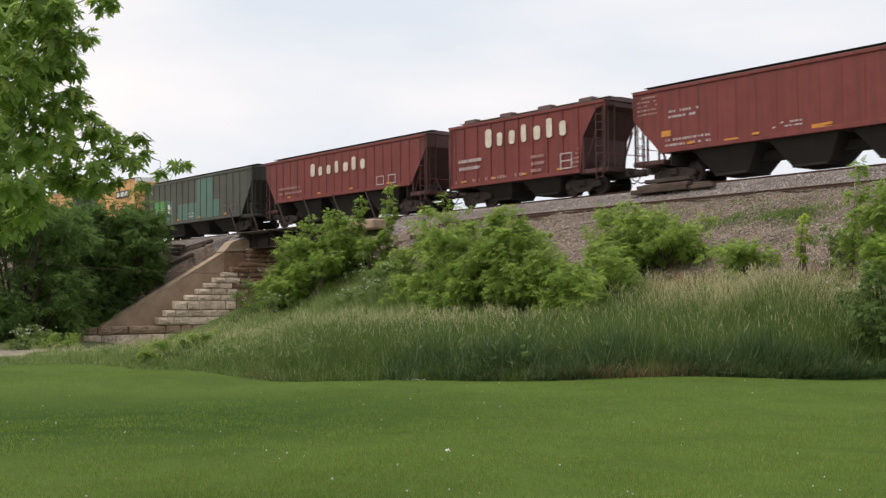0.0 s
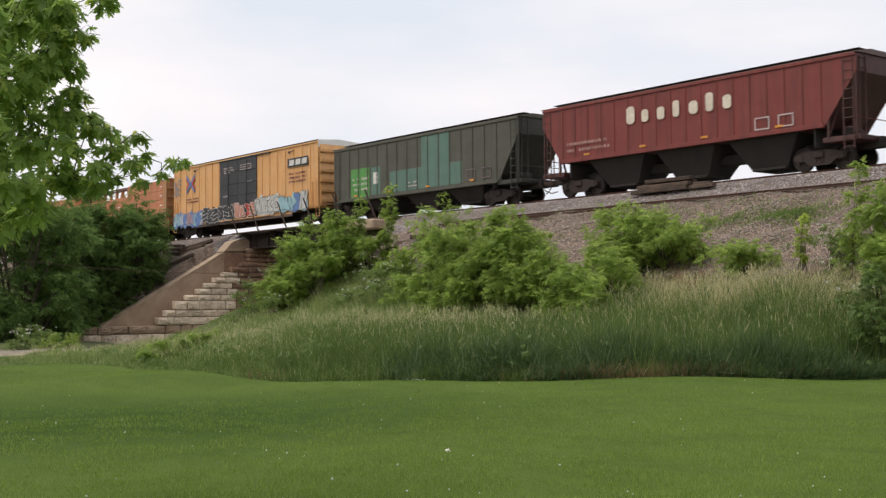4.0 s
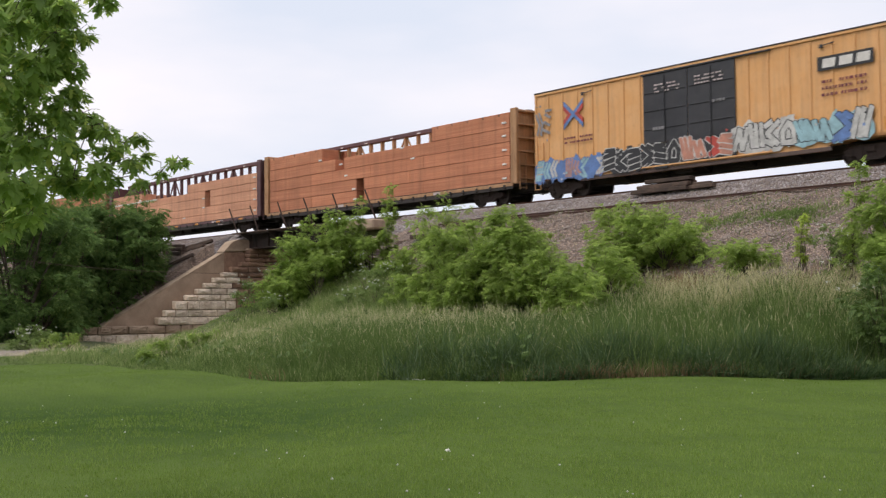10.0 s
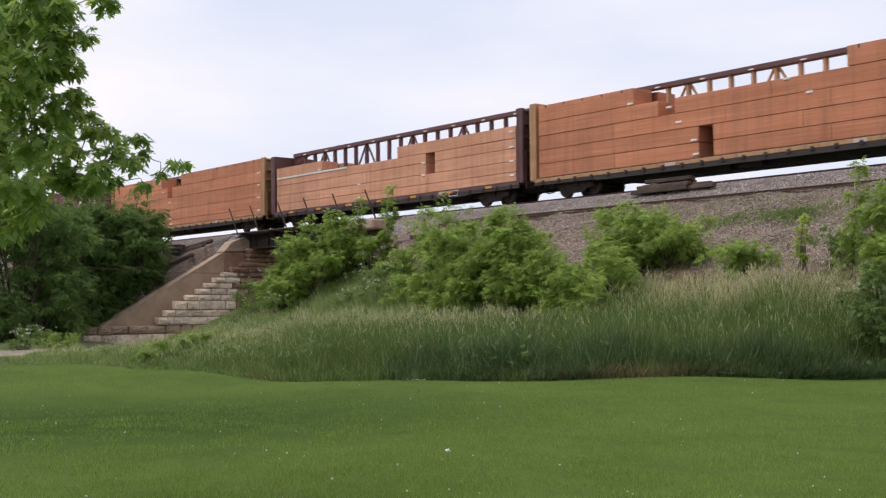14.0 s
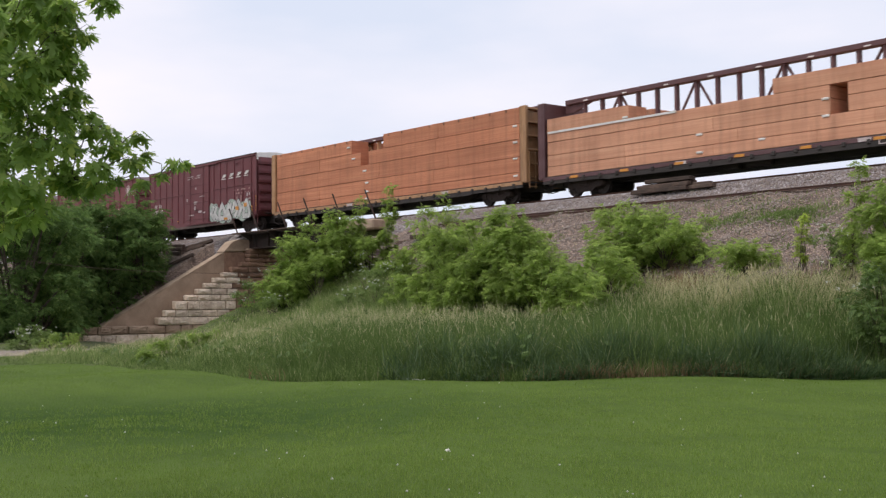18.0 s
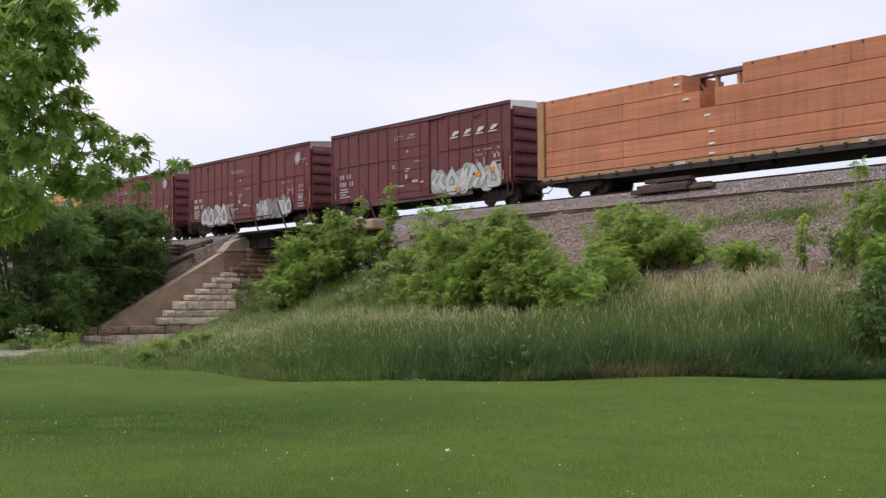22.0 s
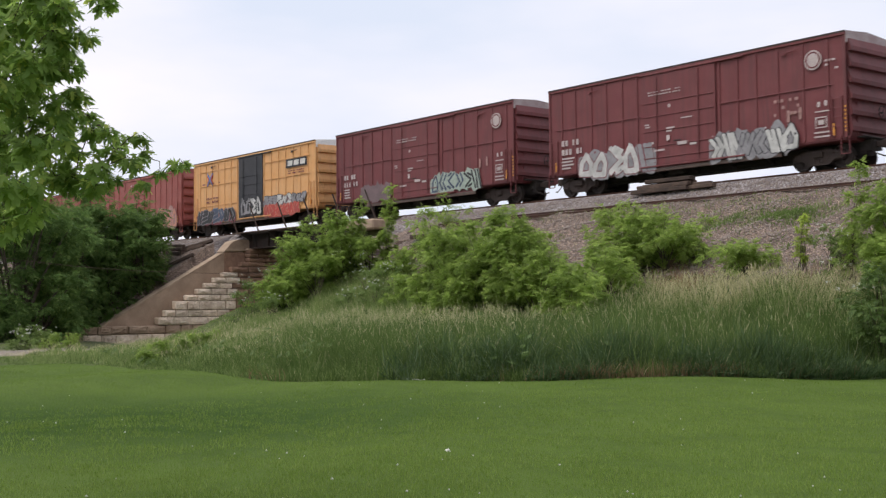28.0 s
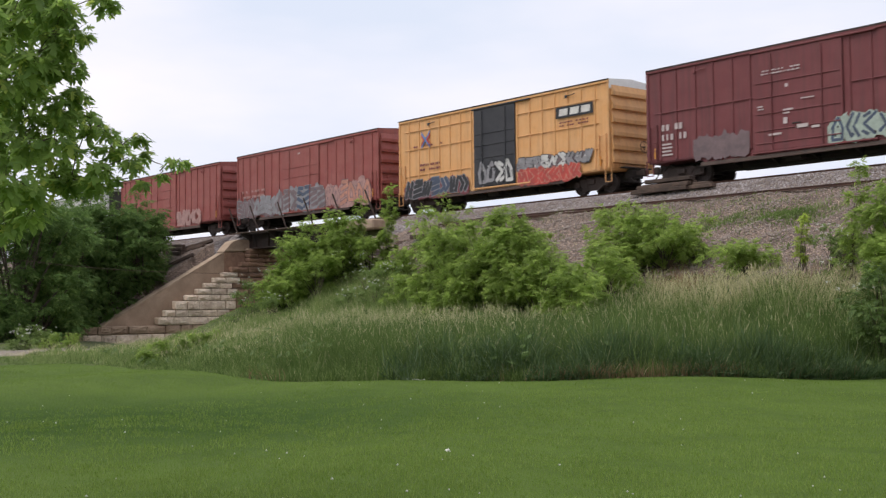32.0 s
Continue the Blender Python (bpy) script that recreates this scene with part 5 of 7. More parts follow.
car, a, b = hopper("covered_hopper", "long oxide-red covered hopper car with smaller white company lettering", 33.85, 50.45, PAINT["hopper_red"], (1.2, 15.2), (3.3, 3.45), 1.5,
                   ((2.6, 6.2), (6.6, 10.0), (10.4, 14.0)), 18, rib_proud=0.03, trucks=(1.9, 1.9))
slabs(car, a + 5.2, a + 11.3, 2.83, 3.6, (1.0, 0.7, 0.7, 0.9, 0.7, 1.0, 0.72), M["cream"])
marks(car, 10, a + 1.6, a + 4.3, 1.9, 2.5, 2, mat=SPRAY["pink"], y=SIDE - 0.04)
for x in (12.1, 13.2):
    plates(car, "data_frame", M["stencil"], [(a + x, a + x + 0.05, 1.75, 2.25), (a + x + 0.65, a + x + 0.7, 1.75, 2.25), (a + x + 0.05, a + x + 0.65, 2.2, 2.25), (a + x + 0.05, a + x + 0.65, 1.75, 1.8)], y=SIDE - 0.04)

car, a, b = hopper("covered_hopper", "dull olive-green covered hopper car patched with teal and bright green paint", 16.1, 32.1, PAINT["hopper_green"], (0.55, 14.5), (1.9, 3.3), 1.02,
                   ((2.6, 6.0), (6.4, 9.6), (10.0, 13.2)), 16, trucks=(1.7, 1.95), rib_proud=0.04)
for n, rects in (("teal_patch", [(a + 3.75, a + 4.6, 1.25, 2.8), (a + 5.5, a + 8.36, 1.25, 2.4), (a + 8.36, a + 10.75, 1.25, 4.02), (a + 10.75, a + 11.75, 1.25, 2.4)]), ):
    for r in rects:
        plates(car, n, PAINT["teal"], [r], y=SIDE - 0.002, label="lighter teal repaint patch")
for r in [(a + 1.75, a + 2.62, 1.2, 2.85), (a + 2.68, a + 3.55, 1.2, 2.85)]:
    plates(car, "green_patch", PAINT["bright_green"], [r], y=SIDE - 0.003, label="bright green repaint patch")
marks(car, 11, a + 1.9, a + 2.55, 1.5, 2.4, 3, y=SIDE - 0.010)
marks(car, 12, a + 2.75, a + 3.45, 1.5, 2.4, 3, y=SIDE - 0.010)
plates(car, "white_patch", M["white"], [(a + 3.95, a + 4.4, 1.85, 2.5)], y=SIDE - 0.008)
for x in (12.1, 13.3):
    plates(car, "data_frame", SPRAY["dull"], [(a + x, a + x + 0.05, 1.35, 1.9), (a + x + 0.65, a + x + 0.7, 1.35, 1.9), (a + x + 0.05, a + x + 0.65, 1.85, 1.9), (a + x + 0.05, a + x + 0.65, 1.35, 1.4)], y=SIDE - 0.045)
marks(car, 13, a + 7.2, a + 8.0, 1.35, 1.75, 2, y=SIDE - 0.045)

# yellow double-door boxcar
L = 18.96
car, a, b = boxcar("boxcar", "yellow boxcar with black double plug doors and a band of graffiti", -4.56, 14.4, PAINT["yellow"], (6.85, 11.75, 2), PAINT["black_door"], M["galv"],
                   spread(0.9, L - 0.9, 19), eave=5.02, roof_white_end=M["roof_white"])


def cross_logo(car, x, z, wide, high):
    """Blue bars that cross, with red chevrons nested at both sides."""
    t = 0.32 * high
    fall = (high - t / 2) / wide
    for sx in (-1, 1):
        for sz in (-1, 1):
            blue = [(-wide, high), (-wide, high - t), (0.0, -t / 2), (0.0, t / 2)]
            red = [(-wide, high - t), (-wide, high - 2 * t), (-wide + (high - 2 * t) / fall, 0.0), (-wide + (high - t) / fall, 0.0)]
            for slot, p in enumerate((blue, red)):
                p = [(x - sx * u, z + sz * v) for u, v in p]
                me = Mesh()
                me.prism(p if sx * sz > 0 else p[::-1], SIDE - 0.052 - 0.004 * (slot + (sz > 0) * 0.5 + (sx > 0) * 0.25), SIDE - 0.02)
                part("emblem_bar", me, SPRAY["red" if slot else "blue"], car, "red emblem bar" if slot else "blue emblem bar")


cross_logo(car, a + 2.6, 3.74, 0.62, 0.66)
slabs_at = [(a + 15.75 + 0.72 * k, a + 16.3 + 0.72 * k, 3.74, 4.08) for k in range(3)]
plates(car, "name_panel", SPRAY["black"], [(a + 15.55, a + 17.9, 3.64, 4.18)], y=SIDE - 0.05, label="black name panel with white slabs")
for r in slabs_at:
    plates(car, "name_slab", M["white"], [r], y=SIDE - 0.058, lean=0.15)
marks(car, 14, a + 15.7, a + 17.6, 2.6, 3.35, 3, mat=SPRAY["wine"], y=SIDE - 0.05, name="small_lettering")
marks(car, 15, a + 7.5, a + 8.9, 3.95, 4.4, 3, y=SIDE - 0.09)
marks(car, 16, a + 9.7, a + 11.2, 4.0, 4.45, 3, y=SIDE - 0.09)
marks(car, 17, a + 10.4, a + 11.5, 3.1, 3.35, 1, y=SIDE - 0.09, mat=SPRAY["grey"])
marks(car, 18, a + 7.4, a + 8.2, 2.3, 2.6, 1, y=SIDE - 0.09, mat=SPRAY["grey"])
marks(car, 19, a + 2.0, a + 3.8, 2.35, 2.75, 2, mat=SPRAY["wine"], y=SIDE - 0.05, name="small_lettering")
graffiti(car, 51, a + 0.1, a + 1.15, 2.7, 4.4, ["grey"], "grey", letters=2, label="grey sprayed tag", thin=0.35)
graffiti(car, 21, a + 0.1, a + 4.5, 0.66, 1.8, ["sky", "white", "blue", "pink", "sky", "blue", "white"], "blue", back="blue", letters=9, y=SIDE - 0.06)
graffiti(car, 22, a + 4.5, a + 8.9, 0.72, 1.9, ["black", "black", "black"], "white", back="black", letters=6, y=SIDE - 0.09)
graffiti(car, 23, a + 8.9, a + 11.6, 0.8, 1.95, ["salmon", "red", "salmon"], "white", back="black", letters=4, y=SIDE - 0.09)
graffiti(car, 24, a + 11.6, a + 14.6, 0.85, 2.15, ["white", "white"], "black", back="white", letters=4, y=SIDE - 0.06)
graffiti(car, 25, a + 14.5, a + 17.8, 0.85, 2.1, ["sky", "blue", "white"], "black", back="sky", letters=4, y=SIDE - 0.06)

# three lumber-laden centre-beam cars
LEV = [0.98, 1.64, 2.30, 2.98, 3.66, 4.44]
car, a, b = centerbeam("centerbeam_flatcar", "tan centre-beam flatcar stacked with orange-brown lumber", -29.48, -6.21, PAINT["tan"], 6, 4.60,
                       tiers([[(0.25, 23.0)], [(0.25, 23.0)], [(0.25, 23.0)], [(0.25, 6.4), (6.4, 7.7), (8.6, 23.0)], [(0.25, 6.3), (16.85, 23.0)]], LEV, 1,
                             holes=[(9.85, 10.6, 1.0, 2.34)]), chord=4.70,
                       straps=[(22.6, 1.2), (22.6, 1.9), (22.6, 2.6), (22.6, 3.3), (22.6, 3.95), (6.1, 3.75), (8.3, 3.3), (8.8, 2.6), (9.6, 1.75), (9.7, 1.15), (14.2, 3.62), (15.2, 2.95)])
car, a, b = centerbeam("centerbeam_flatcar", "dark brown centre-beam flatcar with open truss above pale lumber", -53.45, -30.58, PAINT["brown"], 6, 4.52,
                       tiers([[(0.25, 22.6)], [(0.25, 22.6)], [(0.25, 22.6)], [(0.25, 22.6)], [(0.25, 5.4), (12.95, 22.6)]], [0.98, 1.45, 1.98, 2.6, 3.1, 3.72], 2,
                             holes=[(15.5, 16.25, 1.95, 3.1)]), chord=4.75, wood="lumber_pale",
                       straps=[(22.3, 1.3), (22.3, 2.0), (22.3, 2.7), (22.3, 3.45), (5.2, 3.2), (9.3, 1.95), (9.3, 1.2), (12.4, 1.4), (15.3, 2.6), (15.3, 1.95)])
plates(car, "plastic_wrap_edge", M["strap"], [(a + 0.3, a + 8.1, 3.02, 3.12)], y=SIDE + 0.06, label="torn white wrapping")
plates(car, "data_frame", M["stencil"], [(a + 17.5, a + 17.55, 0.62, 0.92), (a + 18.2, a + 18.25, 0.62, 0.92), (a + 17.55, a + 18.2, 0.88, 0.92), (a + 17.55, a + 18.2, 0.62, 0.66)], y=SIDE - 0.004)
car, a, b = centerbeam("centerbeam_flatcar", "tan centre-beam flatcar fully stacked with orange lumber", -77.95, -54.9, PAINT["tan"], 6, 4.62,
                       tiers([[(0.2, 22.8)], [(0.2, 22.8)], [(0.2, 22.8)], [(0.2, 10.0), (10.2, 22.8)], [(0.2, 8.5), (11.6, 22.8)]], [0.98, 1.40, 2.15, 3.02, 3.78, 4.59], 3,
                             holes=[(9.4, 10.2, 2.9, 3.8)]), chord=4.78,
                       straps=[(22.5, 1.25), (22.5, 2.1), (22.5, 2.9), (22.5, 3.7), (8.2, 4.2), (8.7, 3.5), (9.8, 2.7), (10.0, 2.0), (10.0, 1.5), (10.0, 1.1)])

def end_data(car, b):
    """A framed data box, print above and below it, and reflector dashes at the corner."""
    x = b - 1.35
    plates(car, "data_frame", M["stencil"], [(x, x + 0.5, 1.50, 1.54), (x, x + 0.5, 1.88, 1.92), (x, x + 0.04, 1.54, 1.88), (x + 0.46, x + 0.5, 1.54, 1.88), (x + 0.12, x + 0.38, 1.62, 1.80)], y=SIDE - 0.026)
    plates(car, "small_print", M["stencil"], [(x - 0.05, x + 0.6, 1.30, 1.36), (x - 0.05, x + 0.6, 1.14, 1.20), (x, x + 0.6, 2.10, 2.15), (x + 0.1, x + 0.22, 2.3, 2.5), (x + 0.4, x + 0.52, 2.32, 2.52)], y=SIDE - 0.026)
    plates(car, "faded_print", SPRAY["pink"], [(x - 1.25, x - 1.12, 1.9, 2.35), (x - 0.72, x - 0.59, 1.95, 2.4)], y=SIDE - 0.026)
    for k in range(7):
        part("reflector_dash", Mesh().box(b - 0.1, b - 0.02, SIDE - 0.036, SIDE - 0.03, 1.25 + 0.15 * k, 1.33 + 0.15 * k), M["orange"], car)


def door_data(car, x):
    """White dot and scraps of print on a door."""
    disc(car, "white_dot", M["stencil"], x + 1.45, 3.35, 0.075, y=SIDE - 0.058)
    plates(car, "small_print", M["stencil"], [(x + 0.1, x + 0.35, 2.62, 2.68), (x + 0.14, x + 0.4, 2.52, 2.57), (x + 1.3, x + 1.75, 2.36, 2.43), (x + 1.3, x + 1.6, 2.24, 2.30), (x + 1.3, x + 1.48, 1.86, 2.10), (x + 2.1, x + 2.7, 2.72, 2.76),
                                              (x + 0.6, x + 1.2, 1.46, 1.54), (x + 1.9, x + 2.4, 1.62, 1.76), (x + 2.55, x + 2.9, 1.55, 1.64)], y=SIDE - 0.088)


# maroon boxcars
posts_m = (0.84, 1.72, 2.74, 3.66, 4.63, 5.5, 9.95, 10.85, 11.75, 12.78, 13.92, 15.0)
belts = ((3.05, 0.5, 5.7), (3.05, 9.9, 15.2))
car, a, b = boxcar("boxcar", "dark maroon boxcar with slanted white lettering and white graffiti", -95.85, -80.1, PAINT["maroon_dark"], (5.95, 9.35, 1), PAINT["maroon_dark"], M["galv"],
                   posts_m, belts, roof_white_end=M["roof_white"])
for k in range(4):
    plates(car, "name_bar", M["white"], [(a + 11.12 + 1.0 * k, a + 11.72 + 1.0 * k, 3.62, 3.68)], y=SIDE - 0.055, lean=0.9, label="white slanted bar of the company name")
    plates(car, "name_bar", M["white"], [(a + 11.24 + 1.0 * k, a + 11.50 + 1.0 * k, 3.73, 3.96), (a + 11.56 + 1.0 * k, a + 11.70 + 1.0 * k, 3.80, 3.96)], y=SIDE - 0.055, lean=0.9, label="white slanted bar of the company name")
reporting_marks(car, 31, a + 0.95, 2.35, SIDE - 0.026)
marks(car, 32, a + 6.3, a + 8.2, 4.0, 4.3, 2, y=SIDE - 0.085)
door_data(car, a + 6.0)
end_data(car, b)
marks(car, 34, a + 12.9, a + 15.0, 2.45, 2.9, 2, mat=SPRAY["pink"], y=SIDE - 0.05, fill=0.35)
graffiti(car, 35, a + 9.6, a + 15.0, 0.70, 2.2, ["white", "white", "white"], "black", back="pale_green", letters=5, y=SIDE - 0.055)
for r in [(a + 13.1, a + 13.5, 1.45, 1.7), (a + 14.2, a + 14.6, 1.6, 1.85), (a + 11.5, a + 12.0, 0.9, 1.05)]:
    plates(car, "orange_patch", M["orange"], [r], y=SIDE - 0.078)

car, a, b = boxcar("boxcar", "maroon boxcar with a white round emblem and grey graffiti", -113.93, -98.15, PAINT["maroon"], (5.8, 9.8, 1), PAINT["maroon"], PAINT["wine_roof"],
                   posts_m, belts, roof_white_end=M["faded_cap"])
disc(car, "round_emblem", M["stencil"], a + 14.4, 4.12, 0.38, y=SIDE - 0.05, label="faded white round emblem")
disc(car, "emblem_ring", PAINT["maroon"], a + 14.4, 4.12, 0.32, y=SIDE - 0.058, hollow=0.26)
marks(car, 36, a + 14.9, a + 15.5, 3.6, 4.1, 3, y=SIDE - 0.05)
reporting_marks(car, 37, a + 0.85, 2.3, SIDE - 0.026)
marks(car, 38, a + 6.2, a + 8.0, 3.85, 4.1, 2, y=SIDE - 0.085)
door_data(car, a + 5.9)
end_data(car, b)
marks(car, 41, a + 12.6, a + 13.8, 2.1, 2.9, 3, mat=SPRAY["pink"], y=SIDE - 0.05, fill=0.5)
graffiti(car, 42, a + 2.0, a + 6.5, 0.55, 2.0, ["white", "white", "grey"], "wine", back="grey", letters=5, y=SIDE - 0.06)
graffiti(car, 43, a + 9.5, a + 13.7, 0.62, 1.95, ["white", "grey", "white"], "black", back="grey", letters=6, y=SIDE - 0.06)

car, a, b = boxcar("boxcar", "maroon boxcar with a round emblem and pale green graffiti", -131.85, -116.4, PAINT["maroon"], (5.6, 9.6, 1), PAINT["maroon"], PAINT["wine_roof"],
                   [x - 0.1 for x in posts_m], [(z, x0, min(x1, 15.0)) for z, x0, x1 in belts], roof_white_end=M["faded_cap"])
disc(car, "round_emblem", M["stencil"], a + 14.2, 4.12, 0.38, y=SIDE - 0.05, label="faded white round emblem")
disc(car, "emblem_ring", PAINT["maroon"], a + 14.2, 4.12, 0.32, y=SIDE - 0.058, hollow=0.26)
reporting_marks(car, 44, a + 0.85, 2.3, SIDE - 0.026)
marks(car, 45, a + 6.0, a + 7.8, 3.85, 4.1, 2, y=SIDE - 0.085)
door_data(car, a + 5.7)
end_data(car, b)
graffiti(car, 48, a + 2.6, a + 5.3, 0.8, 1.9, ["dull", "dull"], "dull", back="dull", letters=5, y=SIDE - 0.06, label="dull grey sprayed tag")
graffiti(car, 49, a + 9.0, a + 13.0, 0.78, 1.98, ["navy", "navy", "black"], "pale_green", back="pale_green", letters=6, y=SIDE - 0.06, thin=0.62)

# second yellow boxcar, single black door
L = 15.65
car, a, b = boxcar("boxcar", "yellow boxcar with a single black door and red and white graffiti", -149.7, -134.05, PAINT["yellow"], (6.35, 9.45, 1), PAINT["black_door"], M["galv"],
                   [k for k in spread(0.9, L - 0.9, 17)], ((1.95, 0.6, 6.2), (3.35, 0.6, 6.2), (4.35, 0.6, 6.2), (1.95, 9.6, 15.0), (3.1, 9.6, 15.0), (4.2, 9.6, 15.0)), eave=5.04, roof_white_end=M["roof_white"])
cross_logo(car, a + 2.4, 3.8, 0.36, 0.46)
plates(car, "name_panel", SPRAY["black"], [(a + 12.3, a + 14.7, 3.64, 4.16)], y=SIDE - 0.05, label="black name panel with white slabs")
for k in range(3):
    plates(car, "name_slab", M["white"], [(a + 12.5 + 0.72 * k, a + 13.05 + 0.72 * k, 3.74, 4.06)], y=SIDE - 0.058, lean=0.15)
marks(car, 52, a + 12.5, a + 14.4, 3.2, 3.5, 2, mat=SPRAY["wine"], y=SIDE - 0.05, name="small_lettering")
marks(car, 53, a + 1.9, a + 3.6, 2.1, 2.6, 2, mat=SPRAY["wine"], y=SIDE - 0.05, name="small_lettering")
marks(car, 54, a + 1.2, a + 3.9, 3.4, 3.6, 1, mat=SPRAY["wine"], y=SIDE - 0.05, fill=0.3, name="small_lettering")
graffiti(car, 55, a + 0.6, a + 5.9, 0.65, 1.75, ["black", "navy", "black"], "grey", back="wine", letters=7, y=SIDE - 0.06)
graffiti(car, 56, a + 6.7, a + 9.3, 0.85, 2.2, ["grey", "white"], "black", back="black", letters=4, y=SIDE - 0.09)
graffiti(car, 57, a + 9.6, a + 14.6, 1.35, 2.05, ["grey", "white", "grey"], "black", back="dull", letters=9, y=SIDE - 0.06)
graffiti(car, 58, a + 9.7, a + 13.9, 0.68, 1.5, ["red", "red"], "salmon", back="red", letters=6, y=SIDE - 0.078)

# faded red boxcars at the tail
car, a, b = boxcar("boxcar", "faded red boxcar with ribbed sides and grey graffiti", -167.56, -151.6, PAINT["red"], (5.7, 9.9, 1), PAINT["red"], PAINT["wine_roof"],
                   spread(0.7, 15.3, 17), eave=4.95)
marks(car, 61, a + 0.7, a + 3.6, 2.0, 2.7, 2, mat=SPRAY["pink"], y=SIDE - 0.05, fill=0.6)
graffiti(car, 62, a + 0.1, a + 5.2, 0.75, 2.1, ["dull", "grey", "grey"], "grey", back="dull", letters=7, y=SIDE - 0.06)
graffiti(car, 63, a + 5.2, a + 10.6, 0.75, 2.35, ["dull", "navy", "dull"], "grey", back="grey", letters=7, y=SIDE - 0.09)
graffiti(car, 64, a + 10.6, a + 15.3, 0.75, 2.35, ["pink", "salmon", "salmon"], "dull", back="pink", letters=6, y=SIDE - 0.06)
marks(car, 65, a + 7.6, a + 8.1, 4.3, 4.5, 1, y=SIDE - 0.09)

car, a, b = boxcar("boxcar", "faded red boxcar with ribbed sides and a pale tag", -185.8, -169.85, PAINT["red"], (5.7, 9.4, 1), PAINT["red"], PAINT["wine_roof"],
                   spread(0.7, 15.3, 17), eave=4.88)
graffiti(car, 66, a + 9.6, a + 13.2, 0.7, 2.0, ["pink", "pink"], "pink", letters=5, y=SIDE - 0.06, label="pale faded sprayed tag")
car, a, b = hopper("covered_hopper", "light grey covered hopper car at the tail", -204.0, -188.2, PAINT["light_grey"], (0.9, 14.9), (2.6, 2.6), 1.1,
                   ((2.6, 6.0), (6.4, 9.6), (10.0, 13.2)), 12, eave=4.4)


# ---- plants ----
LEAF = {
    "lawn": leaf_mat("lawn_blades", (0.158, 0.248, 0.044), (0.178, 0.268, 0.050), (0.200, 0.284, 0.064), 0.4, 0.9, patch=0.16, depth=0.30, gloss=0.05),
    # darker copy of the lawn blades for the painted shade in the swale
    "shade_green": leaf_mat("shaded_lawn_blades", (0.096, 0.178, 0.030), (0.112, 0.194, 0.034), (0.128, 0.208, 0.042), 0.35, 0.9, patch=0.2, depth=0.25, gloss=0.05),
    "tip": leaf_mat("pale_lawn_tips", (0.205, 0.300, 0.066), (0.260, 0.355, 0.085), (0.34, 0.41, 0.14), 0.45, 0.9, patch=0.3, depth=0.4, gloss=0.05),
    "sage": leaf_mat("sage_grass_blades", (0.20, 0.290, 0.086), (0.31, 0.390, 0.132), (0.46, 0.50, 0.23), 0.45, 0.8),
    "low": leaf_mat("low_slope_weeds", (0.155, 0.235, 0.066), (0.205, 0.290, 0.082), (0.28, 0.36, 0.12), 0.4, 0.8),
    "grass": leaf_mat("tall_grass_blades", (0.086, 0.150, 0.036), (0.188, 0.268, 0.076), (0.38, 0.44, 0.19), 0.42, 0.8, patch=1.2, depth=0.65, gloss=0.15),
    "broad": leaf_mat("broad_low_blades", (0.058, 0.112, 0.040), (0.105, 0.172, 0.062), (0.28, 0.37, 0.20), 0.35),
    "seed": leaf_mat("pale_seed_heads", (0.50, 0.47, 0.25), (0.68, 0.61, 0.37), (0.38, 0.41, 0.18), 0.25, 0.8),
    "straw": leaf_mat("dead_straw", (0.26, 0.155, 0.085), (0.38, 0.26, 0.15), None, 0.2, 0.8),
    "weed": leaf_mat("weed_leaves", (0.085, 0.150, 0.036), (0.130, 0.205, 0.050), (0.22, 0.30, 0.09), 0.35, patch=1.1, depth=0.4),
    "sapling": leaf_mat("sapling_leaves", (0.236, 0.346, 0.074), (0.338, 0.458, 0.106), (0.48, 0.585, 0.165), 0.68, patch=1.1, depth=0.45),
    "lime": leaf_mat("lime_sprout_leaves", (0.36, 0.48, 0.085), (0.47, 0.58, 0.11), (0.56, 0.65, 0.16), 0.6),
    "dark": leaf_mat("dark_tree_leaves", (0.100, 0.180, 0.052), (0.150, 0.242, 0.066), (0.245, 0.345, 0.100), 0.5, rough=0.7, patch=0.5, depth=0.3, gloss=0.12),
    # maple: third colour paints sunlit highlights onto about a fifth of the leaves
    "maple": leaf_mat("maple_leaves", (0.200, 0.322, 0.086), (0.355, 0.490, 0.120), (0.72, 0.76, 0.19), 0.68, patch=1.6, depth=0.36, gloss=0.25),
    "white": leaf_mat("white_flowers", (0.62, 0.64, 0.56), (0.75, 0.75, 0.70), None, 0.3),
}
BLADE = [(-0.5, 0, 0), (0.5, 0, 0), (0.42, 0.10, 0.5), (-0.42, 0.10, 0.5), (0.0, 0.42, 1.0)]
BLADE_F = [(0, 1, 2, 3), (3, 2, 4)]


def blades(name, x, y, high, wide, rng, mat, slots=None, lift=None, bend=1.0, lean=0.0):
    n = len(x)
    z = land(x, y) - 0.02 if lift is None else lift
    sizes = np.stack([wide, high * rng.uniform(0.2, 1.1, n) * bend, high], 1)
    t = turns_of(rng.uniform(0, 6.283, n), rng.normal(0, 0.08 + lean, n), rng.normal(0, 0.12 + lean, n), sizes)
    return many(name, BLADE, BLADE_F, np.stack([x, y, z], 1), t, mat, slots)


LEAFLET = [(0, 0, 0), (0.42, -0.24, 0.03), (0.45, 0.24, 0.03), (1.0, 0, -0.12)]
LEAFLET_F = [(0, 1, 2), (1, 3, 2)]


